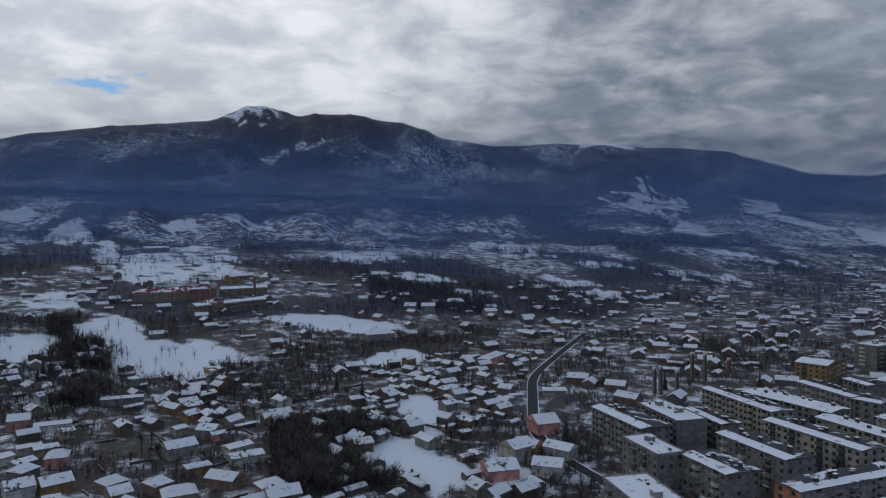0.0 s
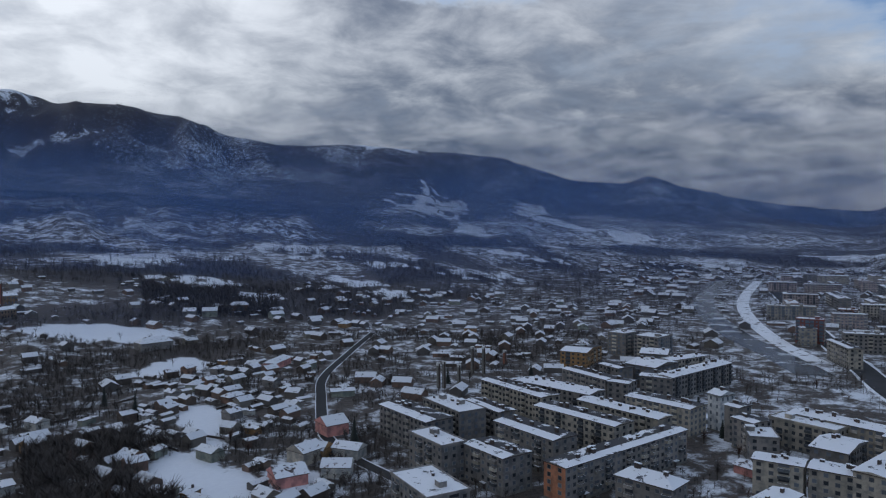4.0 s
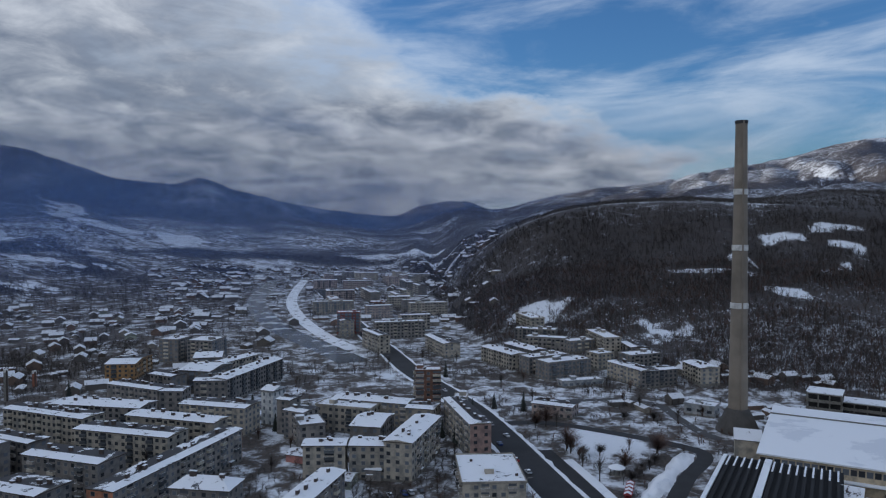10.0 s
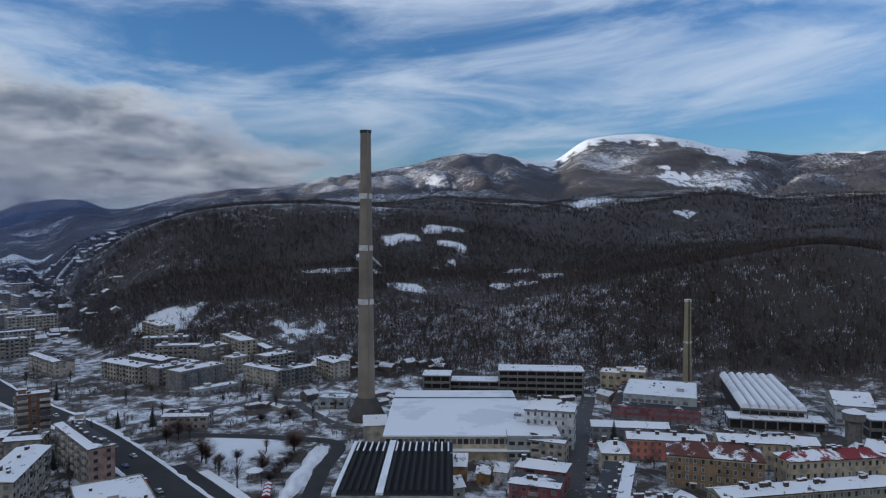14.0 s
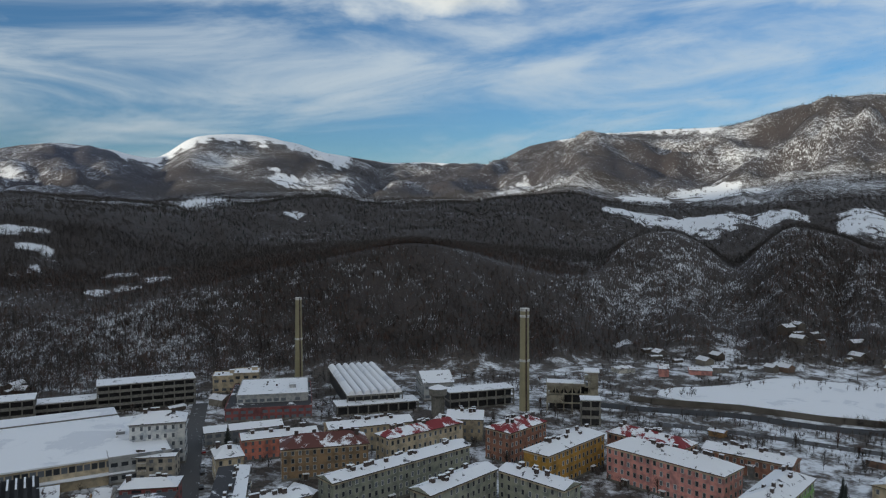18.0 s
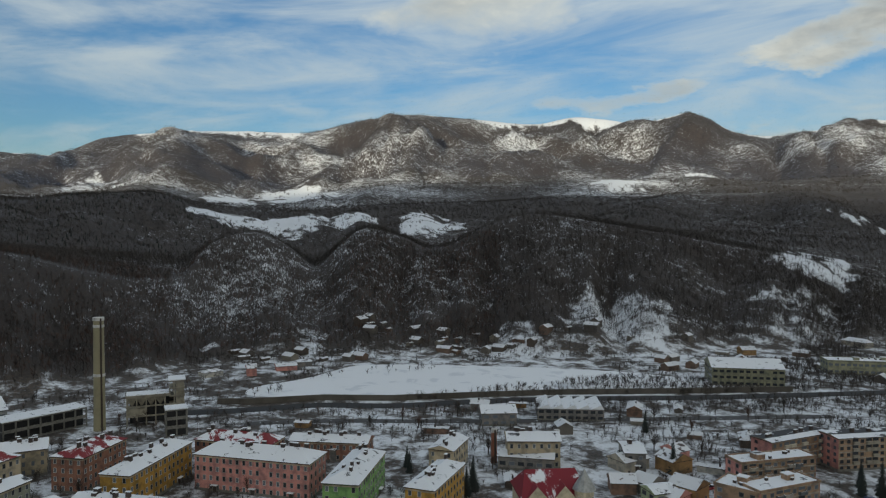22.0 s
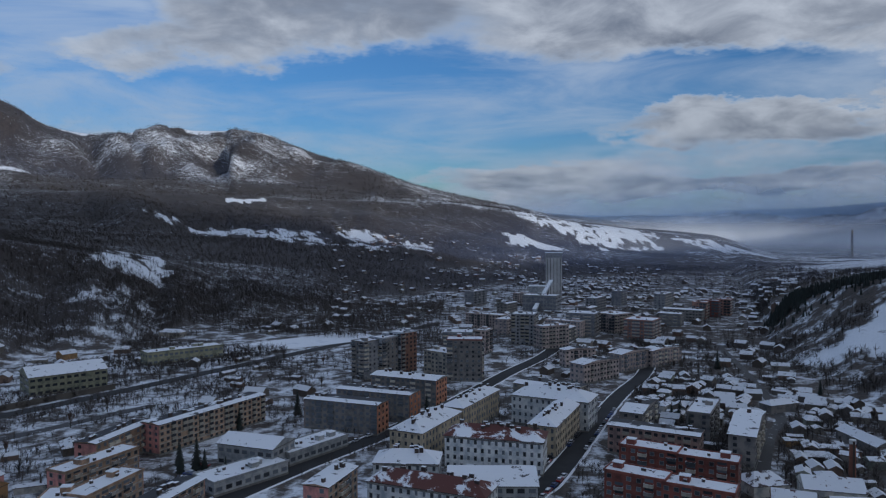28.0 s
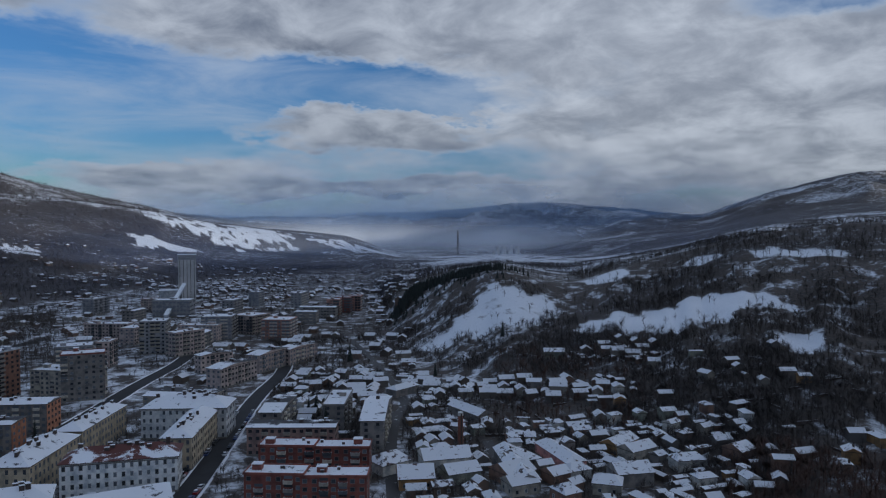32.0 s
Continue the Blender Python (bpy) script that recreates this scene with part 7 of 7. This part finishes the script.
tree(-66, 330, 4)
tree(-71, 349, 0)
tree(-53, 275, 1)
tree(-40, 262, 2)
tree(-36, 268, 3)
tree(1, 319, 4)
tree(3, 306, 0)
tree(6, 319, 1)
tree(8, 302, 2)
tree(-129, 297, 3)
tree(-128, 305, 4)
tree(-119, 290, 0)
tree(-275, 504, 1)
tree(-258, 483, 2)
tree(-242, 464, 3)
tree(-240, 446, 4)
tree(-221, 430, 0)
tree(-257, 464, 1)


# the park: russet crowns, a hedge, a pavilion, market stalls and the heap of cleared snow
for x_, y_, k_ in ((269, 140, 5), (267, 137, 6), (285, 106, 5), (289, 108, 6), (296, 165, 5), (291, 168, 6), (260, 110, 6), (266, 131, 7), (272, 126, 7), (256, 103, 7), (262, 103.5, 7), (268, 103, 7), (275, 103.5, 7), (250, 103, 7), (330, 140, 7), (338, 128, 7), (322, 178, 6)):
    tree(x_, y_, k_)


def pavilion(x, y):
    root = tagged(new("pavilion"), "round open park pavilion under a snowy conical roof", "pavilion")
    root.matrix_world = pose(x, y, max(level(x, y), 0))
    part("floor", tube(bmesh.new(), [(2.9, -0.3), (2.9, 0.35), (0.1, 0.36)], 16), CONCRETE, root)
    post = bpy.data.meshes.new("post")
    bm = tube(bmesh.new(), [(0.13, 0.3), (0.1, 2.7)], 8)
    bm.to_mesh(post)
    bm.free()
    post.materials.append(DARK_STEEL_AND_SHADE)
    for k in range(8):
        a = k * math.pi / 4
        link_part("post", post, root, "", pose(2.5 * math.cos(a), 2.5 * math.sin(a), 0))
    part("roof", tube(bmesh.new(), [(3.2, 2.6), (3.3, 2.8), (1.7, 3.5), (0.15, 4.1)], 16), SNOW_CAP, root)


def market_stall(x, y, turn, paint):
    root = tagged(new("market_stall"), "small red and white market stall with a snowy pitched roof", "stall", "stalls by the park")
    root.matrix_world = pose(x, y, max(level(x, y), 0), 0, 0, turn)
    part("counter", box(bmesh.new(), -1.3, -1.1, -0.2, 1.3, 1.1, 1.0), paint, root)
    part("wall", box(bmesh.new(), -1.3, 0.9, 1.0, 1.3, 1.1, 2.2), paint, root)
    for sx in (-1.2, 1.2):
        part("post", box(bmesh.new(), sx - 0.06, -1.06, 1.0, sx + 0.06, -0.94, 2.2), DARK_STEEL_AND_SHADE, root)
    part("roof", prism(bmesh.new(), [(-1.5, 2.2), (1.5, 2.2), (1.5, 2.3), (0, 3.0), (-1.5, 2.3)], -1.6, 1.6), paint, root)
    part("snow", prism(bmesh.new(), [(-1.3, 2.45), (0, 3.02), (1.3, 2.45), (1.25, 2.55), (0, 3.14), (-1.25, 2.55)], -1.4, 0.5), SNOW_CAP, root)


def snow_heap(line, width, height):
    """A long uneven heap of cleared snow."""
    verts, faces = [], []
    a, b = Vector((*line[0], 0)), Vector((*line[1], 0))
    d = (b - a).normalized()
    n_ = Vector((-d.y, d.x, 0))
    rows, cols = 60, 11
    for i in range(rows):
        p = a + (b - a) * (i / (rows - 1))
        end = min(1, i / 6, (rows - 1 - i) / 6)
        for j in range(cols):
            v = j / (cols - 1) * 2 - 1
            q = p + n_ * (v * width / 2 * (0.8 + 0.4 * noise.noise(p * 0.12)))
            lump = 0.75 + 0.7 * noise.noise(q * 0.28) + 0.25 * noise.noise(q * 0.9)
            verts.append((q.x, q.y, max(level(q.x, q.y), 0) - 0.1 + end * height * (1 - v * v) * max(lump, 0.1)))
    for i in range(rows - 1):
        for j in range(cols - 1):
            k = i * cols + j
            faces.append((k, k + cols, k + cols + 1, k + 1))
    tagged(mesh_object("snow_bank", verts, faces, [FIELD_SNOW], True), "long lumpy bank of cleared white snow beside the street", "snow", kind="structure")


pavilion(255, 111)
STALL_RED = surface("stall_red", (0.3, 0.03, 0.03), rough=0.5)
for k_ in range(4):
    market_stall(233 + k_ * 3.4, 97.2 + k_ * 1.1, 18, STALL_RED)
snow_heap([(298, 97.5), (228, 91)], 8.5, 2.6)


# ---- cars and street lamps ----
CAR_PAINTS = [surface("car_paint_" + n, c, rough=0.3, grain=30, bump=0.0, spread=0.05) for n, c in
              (("white", (0.6, 0.6, 0.6)), ("black", (0.02, 0.02, 0.022)), ("red", (0.3, 0.02, 0.02)), ("blue", (0.03, 0.06, 0.2)), ("silver", (0.35, 0.36, 0.38)))]
RUBBER = surface("tyre_rubber", (0.02, 0.02, 0.02))


def car_parts(k):
    bm = prism(bmesh.new(), [(-0.86, 0.28), (0.86, 0.28), (0.88, 0.62), (0.8, 0.86), (-0.8, 0.86), (-0.88, 0.62)], -2.1, 2.1)
    body = bpy.data.meshes.new("body")
    bm.to_mesh(body)
    bm.free()
    body.materials.append(CAR_PAINTS[k])
    bm = bmesh.new()
    lo = [bm.verts.new(p) for p in ((-1.5, -0.78, 0.86), (1.0, -0.78, 0.86), (1.0, 0.78, 0.86), (-1.5, 0.78, 0.86))]
    hi = [bm.verts.new(p) for p in ((-1.15, -0.64, 1.42), (0.3, -0.64, 1.42), (0.3, 0.64, 1.42), (-1.15, 0.64, 1.42))]
    for i in range(4):
        bm.faces.new((lo[i], lo[(i + 1) % 4], hi[(i + 1) % 4], hi[i]))
    bm.faces.new(hi).material_index = 1
    cabin = bpy.data.meshes.new("cabin")
    bm.to_mesh(cabin)
    bm.free()
    cabin.materials.append(PANE)
    cabin.materials.append(CAR_PAINTS[k] if k in (1, 3) else SNOW_CAP)
    return body, cabin


CARS = [car_parts(k) for k in range(5)]
bm_ = tube(bmesh.new(), [(0.3, -0.1), (0.31, 0.0), (0.3, 0.1)], 10)
WHEEL = bpy.data.meshes.new("wheel")
bm_.to_mesh(WHEEL)
bm_.free()
WHEEL.materials.append(RUBBER)
CAR_WORDS = ["white", "black", "dark red", "blue", "silver"]


def car(x, y, turn, k):
    root = tagged(new("car"), CAR_WORDS[k] + " parked car with frosted windows", "car", "cars in the streets")
    root.matrix_world = pose(x, y, max(level(x, y), 0) + 0.12, 0, 0, turn)
    link_part("body", CARS[k][0], root)
    link_part("cabin", CARS[k][1], root)
    for sx in (-1.3, 1.3):
        for sy in (-0.8, 0.8):
            link_part("wheel", WHEEL, root, "", pose(sx, sy, 0.31, 90, 0, 0))


def parked(a, b, count, off, angle, seed):
    rng = np.random.default_rng(seed)
    a, b = Vector((*a, 0)), Vector((*b, 0))
    d = (b - a).normalized()
    side = Vector((-d.y, d.x, 0)) * off
    for k in range(count):
        p = a + (b - a) * ((k + rng.uniform(0.1, 0.9)) / count) + side
        car(p.x, p.y, math.degrees(math.atan2(d.y, d.x)) + angle, int(rng.integers(0, 5)))


parked((-143, -272), (-191, -329), 12, 4.0, 0, 1)
parked((-143, -272), (-191, -329), 11, -4.0, 0, 2)
parked((-114, -239), (-143, -272), 12, 7.5, 90, 3)
parked((-100, -226), (-120, -246), 6, -4.0, 0, 4)
parked((-41, -296), (-67, -318), 4, 3.6, 0, 5)
parked((-67, -318), (-118, -367), 7, -3.6, 0, 6)
parked((230, 127), (304, 216), 8, 3.6, 0, 4)
parked((257, 158), (360, 304), 7, -3.6, 0, 5)
parked((404, 363), (538, 542), 5, 3.6, 0, 6)
parked((180, 168), (196, 158), 5, 0, 90, 8)
parked((28, -270), (8, -300), 8, 0, 90, 9)
parked((256, -12), (350, -20), 5, -2.6, 0, 10)
parked((70, -262), (62, -275), 4, 0, 90, 11)
parked((196, -182), (178, -200), 5, 0, 70, 12)


def street_lamp(x, y, turn):
    root = tagged(new("street_lamp"), "slender grey steel street lamp with a short arm", "lamp", "street lamps by the main road")
    root.matrix_world = pose(x, y, max(level(x, y), 0), 0, 0, turn)
    part("pole", tube(bmesh.new(), [(0.12, -0.3), (0.07, 8.6)], 8), CONCRETE, root)
    part("arm", box(bmesh.new(), -0.04, -0.04, 8.5, 1.8, 0.04, 8.6), CONCRETE, root)
    part("head", box(bmesh.new(), 1.3, -0.14, 8.42, 2.0, 0.14, 8.55), FRAME_WHITE, root)


for k in range(16):
    u = k / 15
    p = Vector((205, 98, 0)).lerp(Vector((404, 363, 0)), u)
    street_lamp(p.x - 8.5, p.y + 6.5 + 10 * math.sin(u * 3.1), -35)


# ---- garden fences: weathered boards on posts round the plots ----
def fence(x, y, turn, length):
    root = tagged(new("garden_fence"), "dark weathered board fence round a snowy garden", "fence", "garden fences")
    root.matrix_world = pose(x, y, max(level(x, y), 0), 0, 0, turn)
    n = max(2, int(length // 3))
    bm = bmesh.new()
    for k in range(n + 1):
        px = -length / 2 + length * k / n
        box(bm, px - 0.09, -0.09, -0.9, px + 0.09, 0.09, 1.3)
    part("post_line", bm, TIMBER, root)["kind"] = "stuff"
    bm = bmesh.new()
    for k in range(n):
        px = -length / 2 + length * k / n
        box(bm, px + 0.1, -0.03, -0.9, px + length / n - 0.1, 0.03, 1.15 - 0.1 * (k % 2))
    part("boarding", bm, TIMBER, root)["kind"] = "stuff"
    part("snow_rim", box(bmesh.new(), -length / 2, -0.06, 1.12, length / 2, 0.06, 1.2), SNOW_CAP, root)


def fences(seed, count, h0, h1, r0, r1, grain):
    rng = np.random.default_rng(seed)
    x, y = sow(rng, count * 5, h0, h1, r0, r1)
    ok = clear_of(x, y, 2.5) & (open_snow(x, y) < 0.2)
    for k, (px, py) in enumerate(list(zip(x[ok], y[ok]))[:count]):
        fence(px, py, grain + 90 * (k % 2) + rng.normal(0, 6), rng.uniform(7, 14))


fences(61, 46, -34, 8, 215, 430, 40)
fences(62, 30, 222, 258, 215, 380, 60)


# ---- translucent sheets, tinted to stand in for haze over the valley ----
def haze_sheet_material(name, tone, peak, low, high, seed):
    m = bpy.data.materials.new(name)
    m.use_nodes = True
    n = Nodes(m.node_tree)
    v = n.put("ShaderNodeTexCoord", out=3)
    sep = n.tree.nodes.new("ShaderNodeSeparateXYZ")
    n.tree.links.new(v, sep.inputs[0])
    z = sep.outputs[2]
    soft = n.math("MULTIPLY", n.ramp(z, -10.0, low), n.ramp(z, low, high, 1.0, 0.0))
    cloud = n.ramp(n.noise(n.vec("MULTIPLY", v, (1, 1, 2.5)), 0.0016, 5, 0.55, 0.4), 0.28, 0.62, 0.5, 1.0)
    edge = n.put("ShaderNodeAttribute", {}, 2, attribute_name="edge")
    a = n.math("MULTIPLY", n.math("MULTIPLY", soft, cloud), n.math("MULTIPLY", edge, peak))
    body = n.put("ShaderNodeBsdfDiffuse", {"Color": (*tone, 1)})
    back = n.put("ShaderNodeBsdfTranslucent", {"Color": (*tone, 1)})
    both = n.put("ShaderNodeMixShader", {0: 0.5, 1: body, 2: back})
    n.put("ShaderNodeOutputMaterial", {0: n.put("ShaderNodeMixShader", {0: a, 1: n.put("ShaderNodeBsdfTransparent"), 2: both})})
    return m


def haze_sheet(h0, h1, distance, low, high, peak, tone=(0.11, 0.21, 0.48), seed=0, wind=0.0):
    """A translucent sheet standing across the valley at that distance, its colour standing in for haze; it thins out
    upwards and at both ends.
    """
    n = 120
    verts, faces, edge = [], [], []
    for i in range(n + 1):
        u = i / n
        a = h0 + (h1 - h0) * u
        # the sheet winds to and fro, so that its line on the slopes is uneven
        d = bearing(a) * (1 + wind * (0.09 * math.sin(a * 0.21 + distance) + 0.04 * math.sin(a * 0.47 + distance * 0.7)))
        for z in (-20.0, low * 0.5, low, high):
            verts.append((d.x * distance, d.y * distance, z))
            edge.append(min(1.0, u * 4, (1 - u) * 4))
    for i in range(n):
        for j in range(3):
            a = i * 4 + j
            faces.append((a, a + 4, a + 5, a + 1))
    ob = mesh_object("haze_sheet", verts, faces, [haze_sheet_material("valley_haze_sheet", tone, peak, low, high, seed)], True)
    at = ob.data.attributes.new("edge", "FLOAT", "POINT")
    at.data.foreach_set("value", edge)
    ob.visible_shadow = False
    tagged(ob, "thin translucent sheet tinted as haze across the valley", "mist", kind="structure")


haze_sheet(-60, 70, 620, 25, 110, 0.07)
haze_sheet(-60, 66, 950, 50, 190, 0.22)
haze_sheet(-60, 64, 1400, 150, 290, 0.50, (0.15, 0.25, 0.48), wind=1.0)
haze_sheet(-60, 72, 1150, 120, 300, 0.36, (0.07, 0.14, 0.33), wind=0.6)
haze_sheet(-60, 100, 1750, 260, 430, 0.34, (0.05, 0.12, 0.32), wind=0.5)
haze_sheet(28, 84, 3400, 120, 420, 0.50)
haze_sheet(178, 275, 900, 40, 150, 0.08)
haze_sheet(176, 275, 1500, 50, 170, 0.18)
haze_sheet(205, 240, 2050, 45, 105, 0.22, (0.93, 0.96, 1.0))
haze_sheet(203, 240, 2720, 60, 150, 0.95, (0.93, 0.96, 1.0))
haze_sheet(200, 246, 3050, 110, 260, 0.35, (0.30, 0.42, 0.62))
haze_sheet(190, 275, 3600, 90, 420, 0.55, (0.16, 0.27, 0.46))
haze_sheet(196, 256, 4150, 60, 700, 0.75, (0.34, 0.47, 0.70))
haze_sheet(70, 200, 2300, 80, 700, 0.06)
